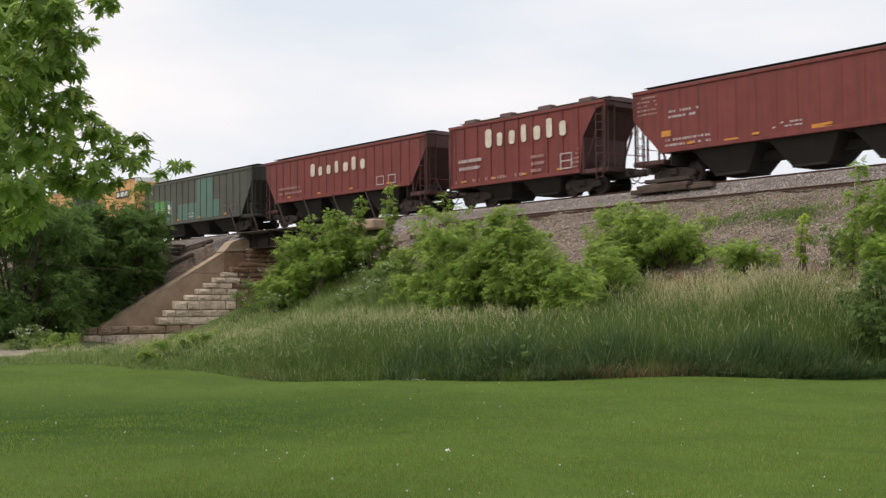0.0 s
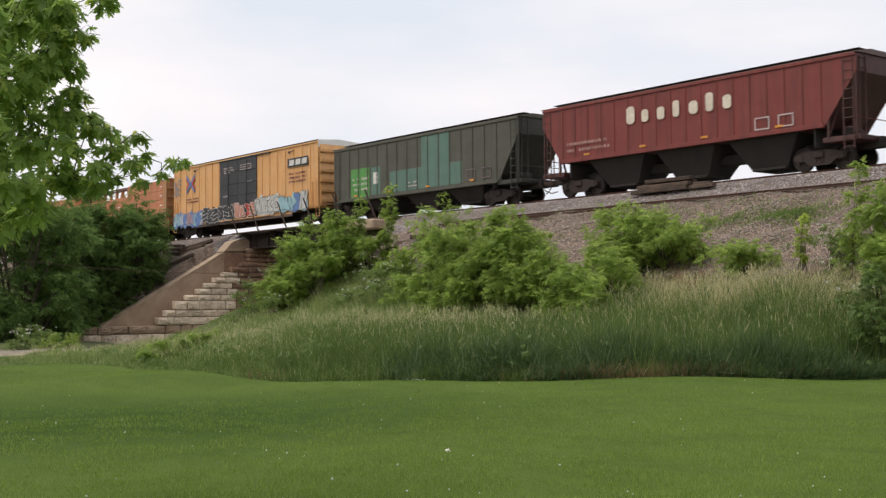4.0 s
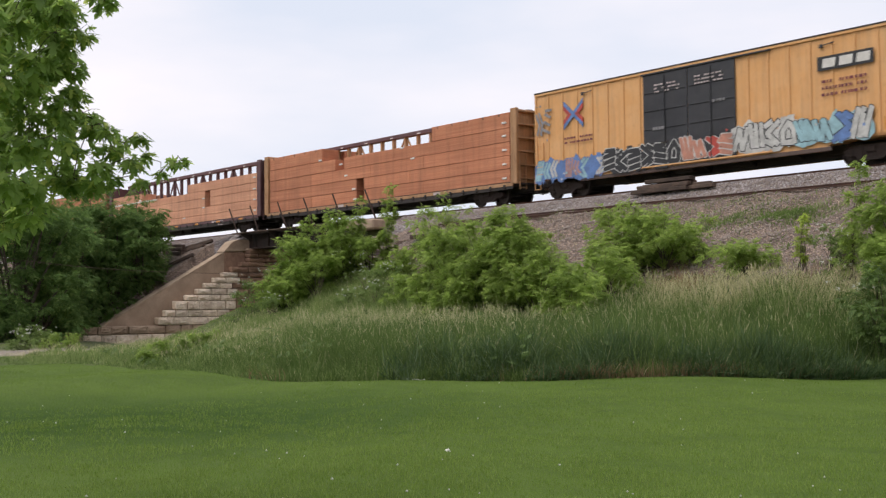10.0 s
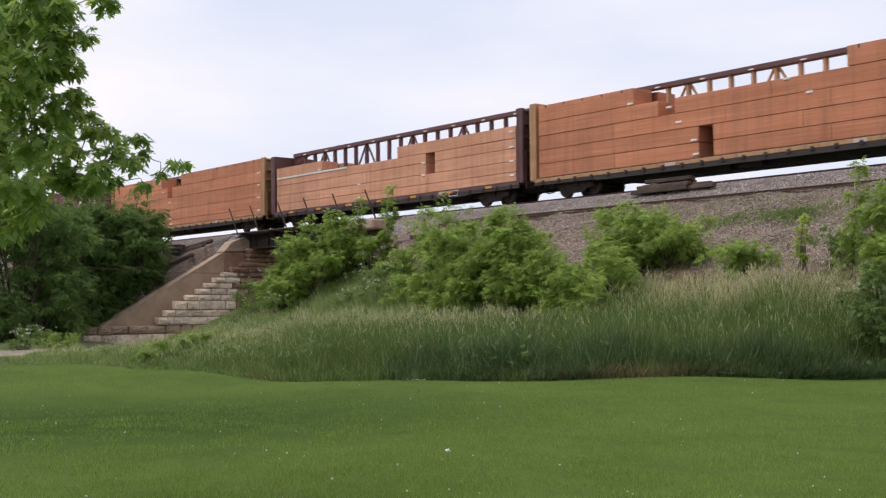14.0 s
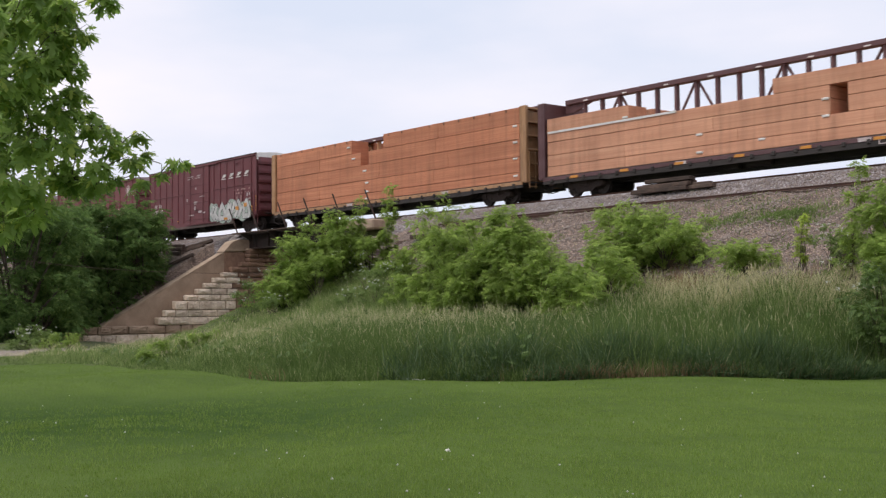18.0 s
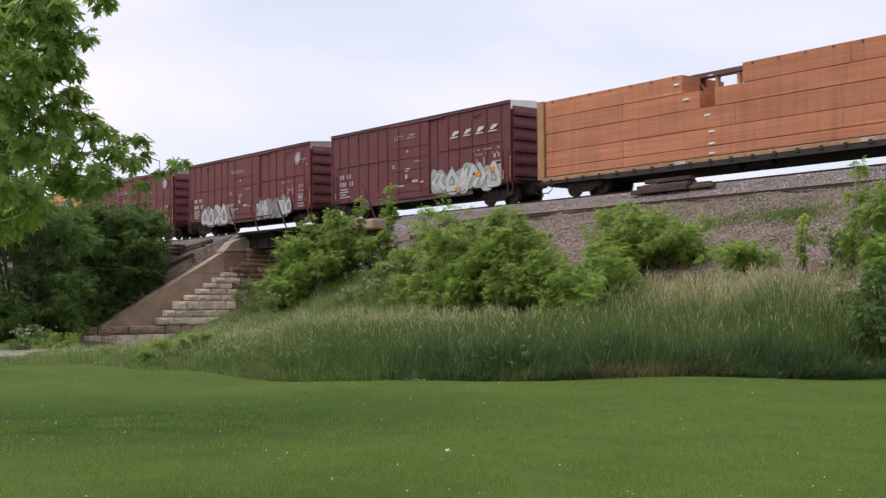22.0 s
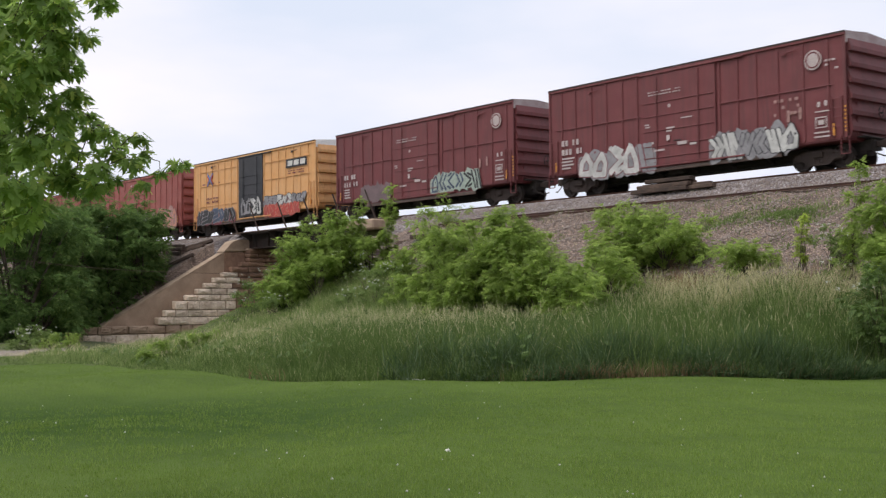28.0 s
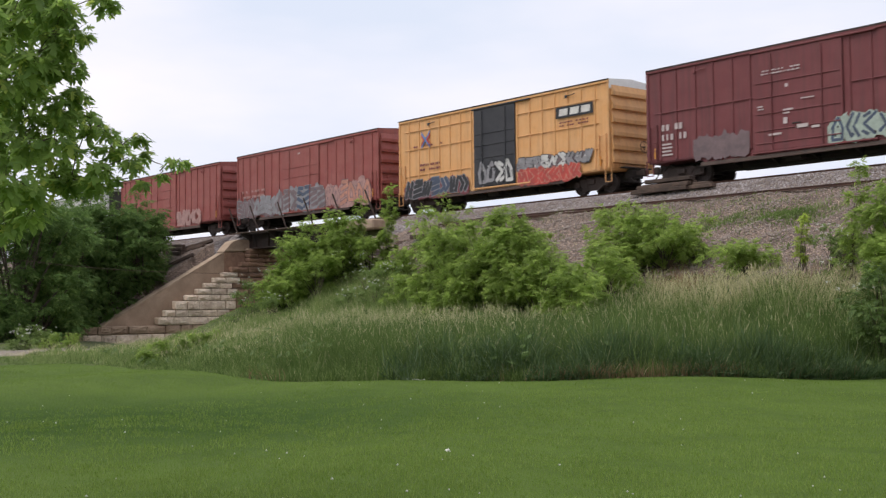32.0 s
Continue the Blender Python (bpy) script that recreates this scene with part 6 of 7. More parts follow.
def compound(pairs, spread_deg=62, length=1.0, leaflet=0.42):
    """A feather leaf: leaflets in pairs along a stalk and one at its tip."""
    v, f = [], []
    for k in range(pairs + 1):
        t = (k + 0.8) / (pairs + 1.0)
        sizes = leaflet * (1 - 0.35 * abs(t - 0.45))
        for s in ((-1, 1) if k < pairs else (0,)):
            a = radians(spread_deg * s * (1 - 0.25 * t))
            base = len(v)
            droop = -0.25 * t * t
            for x, y, z in LEAFLET:
                px, py = x * math.cos(a) - y * math.sin(a), x * math.sin(a) + y * math.cos(a)
                v.append((t * length + px * sizes, py * sizes, droop + (z - 0.12 * x * abs(s)) * sizes))
            f += [tuple(base + i for i in q) for q in LEAFLET_F]
    return v, f


FEATHER, FEATHER_F = compound(4)
SPRIG, SPRIG_F = compound(3, 64, 0.9, 0.50)


def grow_lawn():
    rng = np.random.default_rng(11)
    n = 260000
    az = YAW + rng.uniform(-0.40, 0.40, n)
    r = 8.6 + (46.0 - 8.6) * rng.random(n) ** 1.45
    x, y = r * np.sin(az), r * np.cos(az)
    keep = y < np.interp(x, EDGE_X, EDGE_Y) + 0.3
    x, y, r = x[keep], y[keep], r[keep]
    clump = np.array([noise.noise((a * 0.9, b * 0.9, 3.0)) for a, b in zip(x[::1], y[::1])])
    high = (0.042 + 0.010 * clump) * rng.uniform(0.7, 1.25, len(x))
    # the swale's shade, painted by mixing in darker blades
    swale_shade = np.clip(1.4 - 1.5 * np.hypot((0.34 * (x + 17.6) + 0.94 * (y - 6.6)) / 9.0, (0.94 * (x + 17.6) - 0.34 * (y - 6.6)) / 6.2), 0, 1)
    ob = part("lawn_grass", blades("lawn_grass", x, y, high, 0.0042 + 0.00016 * r * rng.uniform(0.6, 1.2, len(x)), rng, [LEAF["lawn"], LEAF["shade_green"]], (rng.random(len(x)) < 0.85 * swale_shade).astype(int)), None)
    tagged(ob, "short mown green lawn grass blades", "grass", kind="stuff")
    # longer pale tips close by
    n = 70000
    az = YAW + rng.uniform(-0.40, 0.40, n)
    r = 8.6 + 14.0 * rng.random(n) ** 1.3
    x, y = r * np.sin(az), r * np.cos(az)
    tuft = np.array([noise.noise((a * 1.3, b * 1.3, 7.0)) for a, b in zip(x, y)])
    ok = (tuft > -0.15) & (y < np.interp(x, EDGE_X, EDGE_Y) - 0.3)
    x, y, tuft = x[ok], y[ok], tuft[ok]
    high = (0.062 + 0.04 * tuft) * rng.uniform(0.6, 1.3, len(x))
    ob = part("lawn_tips", blades("lawn_tips", x, y, high, rng.uniform(0.004, 0.008, len(x)), rng, LEAF["tip"], lean=0.15), None)
    tagged(ob, "paler longer grass tips in the mown lawn", "grass", kind="stuff")
    # clover heads in the lawn
    n = 120
    az = YAW + rng.uniform(-0.38, 0.38, n)
    r = 9.2 + 16.0 * rng.random(n) ** 1.2
    x, y = r * np.sin(az), r * np.cos(az)
    keep = (y < np.interp(x, EDGE_X, EDGE_Y) - 0.2) & (np.array([noise.noise((a * 0.5, b * 0.5, 9.0)) for a, b in zip(x, y)]) > -0.12)
    x, y = np.concatenate([x[keep], -19.36 + rng.normal(0, 0.14, 16)]), np.concatenate([y[keep], 15.02 + 0.79 * rng.normal(0, 0.10, 16)])
    octa = [(1, 0, 0), (-1, 0, 0), (0, 1, 0), (0, -1, 0), (0, 0, 1), (0, 0, -0.7)]
    of = [(0, 2, 4), (2, 1, 4), (1, 3, 4), (3, 0, 4), (2, 0, 5), (1, 2, 5), (3, 1, 5), (0, 3, 5)]
    size = rng.uniform(0.007, 0.015, len(x))
    me = many("clover_flowers", octa, of, np.stack([x, y, land(x, y) + 0.065], 1), turns_of(rng.uniform(0, 6, len(x)), size * 0, size * 0, size), LEAF["white"])
    tagged(part("clover_flowers", me, None), "small white clover heads dotted over the lawn", "flowers", kind="stuff")


CREST_AZ = [-69.0, -67.5, -66.3, -65.3, -63.8, -62.5, -61.2, -60.2, -57.0, -52.7, -45.2, -43.6, -42.6, -41.2, -37.4, -34.8, -31.0]
CREST_EL = [-1.6, -1.8, -1.75, -1.5, -1.1, -0.9, -0.5, -0.2, -0.1, -0.1, 0.0, 0.6, 1.1, 1.4, 1.6, 1.95, 1.6]


def capped(x, y, high, rng, spare=0.0):
    """Grass heights held under the line that the tall grass keeps along the bank."""
    az = np.degrees(np.arctan2(x, y))
    wave = 0.55 * np.array([noise.noise((a * 1.1, 0.3 * b, 41.0)) + 0.5 * noise.noise((a * 3.1, b, 43.0)) for a, b in zip(az, y)])
    top = 1.55 + np.tan(np.radians(np.interp(az, CREST_AZ, CREST_EL) + spare + wave)) * np.hypot(x, y) - land(x, y)
    return np.minimum(high, np.maximum(0.12, top) * np.where(rng.random(len(x)) < 0.07, rng.uniform(1.0, 1.22, len(x)), rng.uniform(0.68, 1.03, len(x))))


def grow_tall_grass():
    rng = np.random.default_rng(12)
    n = 360000
    x = rng.uniform(-62, -9, n)
    edge = np.interp(x, EDGE_X, EDGE_Y)
    y = edge + 0.05 + (rng.random(n) ** 1.4) * 19.0
    keep = (y < 34.0) & (np.abs(x - road_x(y)) > 2.9 + rng.uniform(0, 1.2, n)) & (y < np.where(x < -41, 31.0, 27.4) + rng.uniform(0, 2.2, n)) & (np.sqrt(x * x + y * y) < 66)
    keep &= (np.arctan2(x, y) > -1.275) & (x > -57) & ((y - edge > 1.3) | (rng.random(n) < 0.42) | (x < -36))
    x, y, edge = x[keep], y[keep], edge[keep]
    k = len(x)
    clump = np.array([noise.noise((a * 0.45, b * 0.45, 5.0)) for a, b in zip(x, y)])
    d = y - edge
    tall = np.interp(x, [-40, -26, -20, -12], [1.0, 1.0, 0.98, 1.05])
    tall = tall * np.interp(np.degrees(np.arctan2(x, y)), [-70.2, -69.3, -67, -65, -63, -61, -58.5, -56.5], [0.06, 0.28, 0.36, 0.34, 0.34, 0.42, 0.62, 1.0])
    high = tall * (0.32 + 0.68 * smooth(0.0, 1.7, d)) * (1 + 0.35 * clump) * rng.uniform(0.5, 1.2, k)
    high = high * (1 + 0.30 * np.array([noise.noise((a * 1.7, b * 1.7, 2.0)) for a, b in zip(x, y)]))
    high = capped(x, y, high * 1.1, rng)
    wide = rng.uniform(0.007, 0.018, k)
    band = np.array([noise.noise((a * 0.22, b * 0.22, 15.0)) for a, b in zip(x, y)])
    mottle = np.clip(0.6 + 1.8 * np.array([noise.noise((a * 0.55, b * 0.55, 33.0)) for a, b in zip(x, y)]), 0.08, 1.4)
    dry = np.where(x > -25, 1.4 * smooth(25.0, 26.8, y), np.where(x < -37, 0.06, 0.20) * smooth(4.5, 7.0, d)) * (0.8 + 0.7 * band) * mottle
    kind = (rng.random(k) < 0.02 + 0.5 * dry).astype(int)
    kind[(kind == 0) & (rng.random(k) < 0.75 * smooth(-24, -36, x) + 0.35 * smooth(25.0, 26.8, y))] = 2
    me = blades("tall_grass", x, y, high, wide, rng, [LEAF["grass"], LEAF["seed"], LEAF["sage"]], kind, lean=0.26, bend=1.5)
    tagged(part("tall_grass", me, None), "dense tall unmown green grass below the embankment", "grass", kind="stuff")
    crest = np.where(x > -25, 1.6 * smooth(25.0, 26.8, y), np.where(x < -37, 0.12, 0.38) * smooth(4.5, 7.0, d)) * (0.8 + 0.7 * band) * mottle
    pick = (rng.random(k) < 0.045 * (d > 1.2) + 0.8 * crest) & (high > 0.62 * tall) & (x > -46)
    xs, ys, hs = x[pick], y[pick], high[pick]
    q = len(xs)
    stalk = blades("seed_heads", xs, ys, 0.10 + 0.14 * rng.random(q), rng.uniform(0.006, 0.013, q), rng, LEAF["seed"], lift=land(xs, ys) + hs * 0.9, bend=1.6, lean=0.3)
    tagged(part("grass_seed_heads", stalk, None), "pale straw-coloured grass seed heads", "grass", kind="stuff")
    # broad drooping blades along the mown edge, and weeds in front of the bridge
    n = 120000
    xs = rng.uniform(-36, -11, n)
    ys = np.interp(xs, EDGE_X, EDGE_Y) + 0.06 + 2.6 * rng.random(n) ** 1.7
    bunch = np.array([noise.noise((a * 0.8, b * 0.8, 4.0)) for a, b in zip(xs, ys)])
    ok = (bunch > rng.uniform(-0.45, 0.25, n)) & (np.degrees(np.arctan2(xs, ys)) > rng.uniform(-54.0, -46.0, n))
    xs, ys, bunch = xs[ok], ys[ok], bunch[ok]
    q = len(xs)
    me = blades("broad_grass", xs, ys, (0.70 + 0.55 * np.clip(bunch, -0.4, 1)) * (0.42 + 0.58 * smooth(0.0, 1.1, ys - np.interp(xs, EDGE_X, EDGE_Y))) * rng.uniform(0.5, 1.25, q), rng.uniform(0.014, 0.030, q), rng, LEAF["broad"], bend=2.4, lean=0.38)
    tagged(part("broad_grass", me, None), "dark broad-bladed grass drooping over the mown edge", "grass", kind="stuff")
    n = 1040
    xs = np.concatenate([rng.uniform(-17.9, -15.6, 800), rng.uniform(-15.2, -14.3, 160), rng.uniform(-24.5, -22.5, 40), rng.uniform(-19.0, -18.0, 40)])
    ys = np.interp(xs, EDGE_X, EDGE_Y) + np.abs(rng.normal(0, 0.22, n)) - 0.02
    me = blades("dead_stalks", xs, ys, rng.uniform(0.08, 0.42, len(xs)), rng.uniform(0.008, 0.014, len(xs)), rng, LEAF["straw"], bend=2.2)
    tagged(part("dead_stalks", me, None), "dry brown dead stalks at the lawn's edge", "grass", kind="stuff")
    n = 60000
    xs, ys = rng.uniform(-55, -34, n), rng.uniform(20, 33, n)
    az = np.degrees(np.arctan2(xs, ys))
    ok = (np.abs(xs - road_x(ys)) > 3.4) & (az > -62)
    xs, ys, az = xs[ok], ys[ok], az[ok]
    q = len(xs)
    me = blades("bank_grass", xs, ys, capped(xs, ys, np.interp(az, [-62, -57.5, -55], [0.30, 0.42, 0.8]) * rng.uniform(0.5, 1.2, q), rng, np.interp(az, [-59, -56], [0.0, 1.5])), rng.uniform(0.010, 0.022, q), rng, [LEAF["grass"], LEAF["seed"], LEAF["sage"]], rng.choice([0, 1, 2], q, p=[0.27, 0.03, 0.70]), bend=1.6, lean=0.2)
    tagged(part("bank_grass", me, None), "tall light green grass before the bridge", "grass", kind="stuff")
    # shorter mixed tufts along the front of the tall grass
    n = 46000
    xs = rng.uniform(-46, -11, n)
    ys = np.interp(xs, EDGE_X, EDGE_Y) + 0.02 + 2.4 * rng.random(n) ** 1.3
    bunch = np.array([noise.noise((a * 1.5, b * 1.5, 51.0)) for a, b in zip(xs, ys)])
    ok = bunch > rng.uniform(-0.35, 0.3, n)
    xs, ys, bunch = xs[ok], ys[ok], bunch[ok]
    q = len(xs)
    up = np.interp(np.degrees(np.arctan2(xs, ys)), [-68, -63, -58], [0.2, 0.45, 1.0]) * (0.34 + 0.5 * bunch) * rng.uniform(0.5, 1.3, q) * (0.5 + 0.5 * smooth(0.0, 0.8, ys - np.interp(xs, EDGE_X, EDGE_Y)))
    pale = np.clip(0.40 + 0.9 * np.array([noise.noise((a * 0.5, b * 0.5, 57.0)) for a, b in zip(xs, ys)]) + 0.3 * smooth(-26, -38, xs), 0.05, 0.9)
    me = blades("edge_tufts", xs, ys, np.maximum(0.05, up), rng.uniform(0.008, 0.022, q), rng, [LEAF["grass"], LEAF["sage"], LEAF["low"]], np.where(rng.random(q) < pale, rng.integers(1, 3, q), 0), bend=2.0, lean=0.32)
    tagged(part("edge_tufts", me, None), "mixed green tufts along the mown edge", "grass", kind="stuff")
    # a pale grassy mound between the saplings
    n = 20000
    xs, ys = rng.uniform(-47, -36, n), rng.uniform(26.8, 31.6, n)
    az = np.degrees(np.arctan2(xs, ys))
    ok = (az > -57.2) & (az < -52.6)
    xs, ys = xs[ok], ys[ok]
    q = len(xs)
    me = blades("mound_grass", xs, ys, rng.uniform(0.3, 0.8, q), rng.uniform(0.010, 0.022, q), rng, [LEAF["sage"], LEAF["seed"]], (rng.random(q) < 0.10).astype(int), bend=1.9, lean=0.3)
    tagged(part("mound_grass", me, None), "pale sage-green grass between the saplings", "grass", kind="stuff")
    # leafy weeds among the grass
    n = 2600
    xs = rng.uniform(-40, -12, n)
    ys = np.interp(xs, EDGE_X, EDGE_Y) + 0.2 + 9.0 * rng.random(n) ** 1.8
    spot = np.array([noise.noise((a * 0.55, b * 0.55, 21.0)) for a, b in zip(xs, ys)])
    ok = (spot > 0.08) & (np.abs(xs - road_x(ys)) > 3.2)
    xs, ys, spot = xs[ok], ys[ok], spot[ok]
    q = len(xs)
    up = np.interp(np.degrees(np.arctan2(xs, ys)), [-68, -63, -59], [0.25, 0.6, 1.0]) * rng.uniform(0.15, 1.0, q)
    me = many("leafy_weeds", FEATHER, FEATHER_F, np.stack([xs, ys, land(xs, ys) + up], 1), turns_of(rng.uniform(0, 6.28, q), rng.normal(0.3, 0.5, q), rng.normal(0, 0.4, q), rng.uniform(0.09, 0.20, q)), LEAF["weed"])
    tagged(part("leafy_weeds", me, None), "leafy green weeds growing among the tall grass", "weeds", kind="stuff")
    # dry brush where the slope begins
    n = 900
    xs = np.concatenate([rng.normal(-24.2, 0.55, 560), rng.normal(-19.2, 0.5, 340)])
    ys = np.concatenate([rng.normal(28.9, 0.4, 560), rng.normal(28.6, 0.4, 340)])
    me = blades("dry_brush", xs, ys, rng.uniform(0.4, 0.95, n), rng.uniform(0.007, 0.014, n), rng, LEAF["straw"], bend=1.4, lean=0.35)
    tagged(part("dry_brush", me, None), "dry brown brush at the foot of the ballast slope", "brush", kind="stuff")
    n = 9000
    xs, ys = rng.uniform(-50, -15, n), rng.uniform(29, 37.2, n)
    thin = np.array([noise.noise((a * 0.5, b * 0.8, 14.0)) for a, b in zip(xs, ys)])
    xs, ys = xs[thin > 0.0], ys[thin > 0.0]
    me = blades("slope_straw", xs, ys, rng.uniform(0.06, 0.2, len(xs)), rng.uniform(0.010, 0.018, len(xs)), rng, [LEAF["seed"], LEAF["weed"]], (rng.random(len(xs)) < 0.45).astype(int), bend=2.2, lean=0.4)
    tagged(part("slope_straw", me, None), "thin straw-coloured grass scattered over the ballast slope", "grass", kind="stuff")
    # thin weeds on the ballast slope
    n = 26000
    xs, ys = rng.uniform(-52, -14, n), rng.uniform(28, 37.4, n)
    xs[:4200], ys[:4200] = -24.2 + rng.normal(0, 0.75, 4200), 34.8 + rng.normal(0, 0.42, 4200)
    xs[4200:6000], ys[4200:6000] = -26.9 + rng.normal(0, 0.8, 1800), 34.6 + rng.normal(0, 0.35, 1800)
    xs[6000:10500], ys[6000:10500] = rng.uniform(-33, -15, 4500), 36.2 + rng.normal(0, 0.55, 4500)
    patch = np.array([noise.noise((a * 0.33, b * 0.5, 8.0)) for a, b in zip(xs, ys)])
    ok = patch > 0.10 + 0.05 * (ys - 30)
    ok[:6000] |= rng.random(6000) < 0.5
    ok[6000:10500] |= rng.random(4500) < 0.28
    xs, ys = xs[ok], ys[ok]
    me = blades("bank_weeds", xs, ys, rng.uniform(0.08, 0.24, len(xs)), rng.uniform(0.016, 0.032, len(xs)), rng, LEAF["low"], bend=2.4, lean=0.4)
    tagged(part("bank_weeds", me, None), "patchy low weeds on the ballast slope", "weeds", kind="stuff")


def stems(rng, base, tips, trunk_r):
    me = Mesh()
    bx, by, bz = base
    for k, tip in enumerate(tips):
        t = Vector(tip)
        m = Vector(base).lerp(t, 0.45) + Vector((rng.uniform(-0.15, 0.15), rng.uniform(-0.15, 0.15), 0.12 * (t.z - bz)))
        me.rod((bx + rng.uniform(-0.1, 0.1), by + rng.uniform(-0.1, 0.1), bz - 0.1), m, trunk_r, trunk_r * 0.65, 6)
        me.rod(m, t, trunk_r * 0.65, trunk_r * 0.2, 5)
    return me


SWAY = []


def shrub(name, label, category, base, lobes, count, leaf, mat, seed, trunk_r=0.04, tuft=0.30, fill=0.45, droop=0.30, group=""):
    """A shrub or tree: lobes (dx, dy, dz, rx, ry, rz) above its foot, each set with rounded tufts of feather leaves of the radius tuft."""
    rng = np.random.default_rng(seed)
    x0, y0 = base[0], base[1]
    z0 = float(land(x0, y0))
    root = thing(name, label, category, group, at=(x0, y0, z0))
    tips = [(dx, dy, dz + rz * 0.3) for dx, dy, dz, rx, ry, rz in lobes]
    part("trunk", stems(random.Random(seed), (0, 0, 0), tips, trunk_r), M["bark"], root)
    vol = np.array([l[3] * l[4] * l[5] for l in lobes]) ** 0.7
    each = 20
    P, A, B = [], [], []
    for k, (dx, dy, dz, rx, ry, rz) in enumerate(lobes):
        m = max(2, int(count * vol[k] / vol.sum() / each))
        d = rng.normal(0, 1, (m, 3))
        d[:, 2] += 0.25
        d /= np.linalg.norm(d, axis=1)[:, None]
        wob = 1 + 0.4 * np.array([noise.noise((p[0] * 2.3 + k, p[1] * 2.3, p[2] * 2.3 + seed)) for p in d])
        c = d * (rng.uniform(fill, 1.0, m) ** 0.6 * wob)[:, None] * (rx, ry, rz) + (dx, dy, dz)
        # leaves spread from each tuft's heart, most of them up and outwards
        e = rng.normal(0, 1, (m, each, 3)) + d[:, None, :] * (0.7, 0.7, 0.3) + (0, 0, 0.45)
        e /= np.linalg.norm(e, axis=2)[:, :, None]
        size = tuft * rng.uniform(0.6, 1.25, (m, 1, 1))
        P.append((c[:, None, :] + e * size * rng.uniform(0.45, 1.0, (m, each, 1)) * (1, 1, 0.75)).reshape(-1, 3))
        A.append(np.arctan2(e[:, :, 1], e[:, :, 0]).ravel() + rng.normal(0, 0.45, m * each))
        B.append((droop - 0.55 * e[:, :, 2]).ravel() + rng.normal(0, 0.28, m * each))
    P, A, B = np.concatenate(P), np.concatenate(A), np.concatenate(B)
    n = len(P)
    P[:, 2] = np.maximum(P[:, 2], land(P[:, 0] + x0, P[:, 1] + y0) - z0 + 0.05)
    part("crown", many("crown", SPRIG, SPRIG_F, P, turns_of(A, B, rng.normal(0, 0.4, n), leaf * rng.uniform(0.65, 1.3, n)), mat), None, root)
    return root


def lobes_of(seed, n, r, h, flat=1.0, low=0.25):
    rng = random.Random(seed)
    out = []
    for k in range(n):
        a = rng.uniform(0, 6.283)
        q = r * math.sqrt(rng.random()) * 0.85
        z = h * rng.uniform(low, 0.85)
        s = r * rng.uniform(0.22, 0.48) * (1.2 - 0.5 * z / h)
        out.append((q * math.cos(a), q * math.sin(a), z, s, s, s * flat))
    out.append((0, 0, h * 0.82, r * 0.34, r * 0.34, h * 0.18))
    return out


SAP = "bright green leafy sapling on the railway bank"
# saplings on the bank: foot, spread, height, leaves
for k, (x, y, r, h, cnt) in enumerate([
        (-46.2, 29.6, 1.15, 3.4, 1500), (-44.7, 30.2, 0.95, 3.4, 900), (-45.6, 29.0, 1.05, 2.7, 1000), (-44.0, 28.6, 0.95, 2.2, 700), (-44.4, 30.3, 1.0, 3.0, 900), (-43.2, 30.8, 0.7, 2.2, 350), (-46.1, 28.1, 0.85, 1.4, 500), (-44.9, 27.9, 0.75, 1.2, 400), (-47.0, 28.4, 0.45, 0.9, 150),
        (-39.2, 31.5, 1.1, 3.3, 560), (-33.6, 27.6, 1.35, 3.1, 1700), (-30.7, 27.4, 1.4, 3.8, 2300), (-32.2, 26.9, 1.2, 2.5, 1200), (-28.4, 26.8, 0.9, 2.8, 900), (-34.5, 27.0, 0.8, 1.6, 600), (-25.5, 25.5, 0.7, 2.3, 700), (-24.1, 25.0, 0.55, 1.7, 350), (-27.4, 26.2, 0.75, 2.4, 700), (-31.1, 26.6, 1.0, 2.6, 1000),
        (-28.3, 31.0, 1.6, 2.2, 1500), (-26.2, 30.7, 1.4, 2.0, 1100), (-22.6, 30.0, 0.9, 1.0, 350), 
        (-13.6, 25.4, 1.1, 3.0, 900), (-17.3, 29.2, 0.85, 2.6, 800), (-16.3, 28.4, 0.8, 3.0, 700), (-15.9, 27.4, 0.75, 1.9, 500), (-25.6, 27.2, 0.95, 2.2, 600), (-27.0, 28.4, 0.9, 1.9, 500), (-29.4, 27.0, 1.05, 3.5, 1300), (-36.7, 28.0, 0.85, 1.5, 380), (-40.6, 30.4, 0.7, 1.3, 260)]):
    shrub("sapling", SAP, "sapling", (x, y), lobes_of(100 + k, 22, r * 1.15, h, 0.75, 0.10), int(cnt * 2.75), 0.19, LEAF["sapling"], 200 + k, 0.022, tuft=0.26, fill=0.18, group="saplings on the bank")
for k, (x, y, r, h, cnt) in enumerate([(-15.0, 24.9, 0.8, 1.9, 900), (-14.5, 24.2, 0.75, 1.5, 600)]):
    shrub("weedy_bush", "dull green weedy bush at the lawn's edge", "bush", (x, y), lobes_of(150 + k, 16, r, h, 0.75, 0.10), cnt, 0.15, LEAF["weed"], 250 + k, 0.02, tuft=0.20, group="weedy bushes")
# slender shoots standing above them
for k, (x, y, h) in enumerate([(-44.5, 31.0, 3.6), (-44.3, 30.8, 3.0), (-42.7, 31.3, 3.7), (-42.4, 31.2, 3.0), (-18.3, 29.0, 3.4)]):
    shrub("sapling", "slender leafy shoot standing above the bushes", "sapling", (x, y), [(0.06 * j, 0, h * (0.22 + 0.125 * j), 0.28 - 0.025 * j, 0.28 - 0.025 * j, h * 0.09) for j in range(7)], 460, 0.20,
          LEAF["sapling"], 300 + k, 0.014, tuft=0.17, group="saplings on the bank")

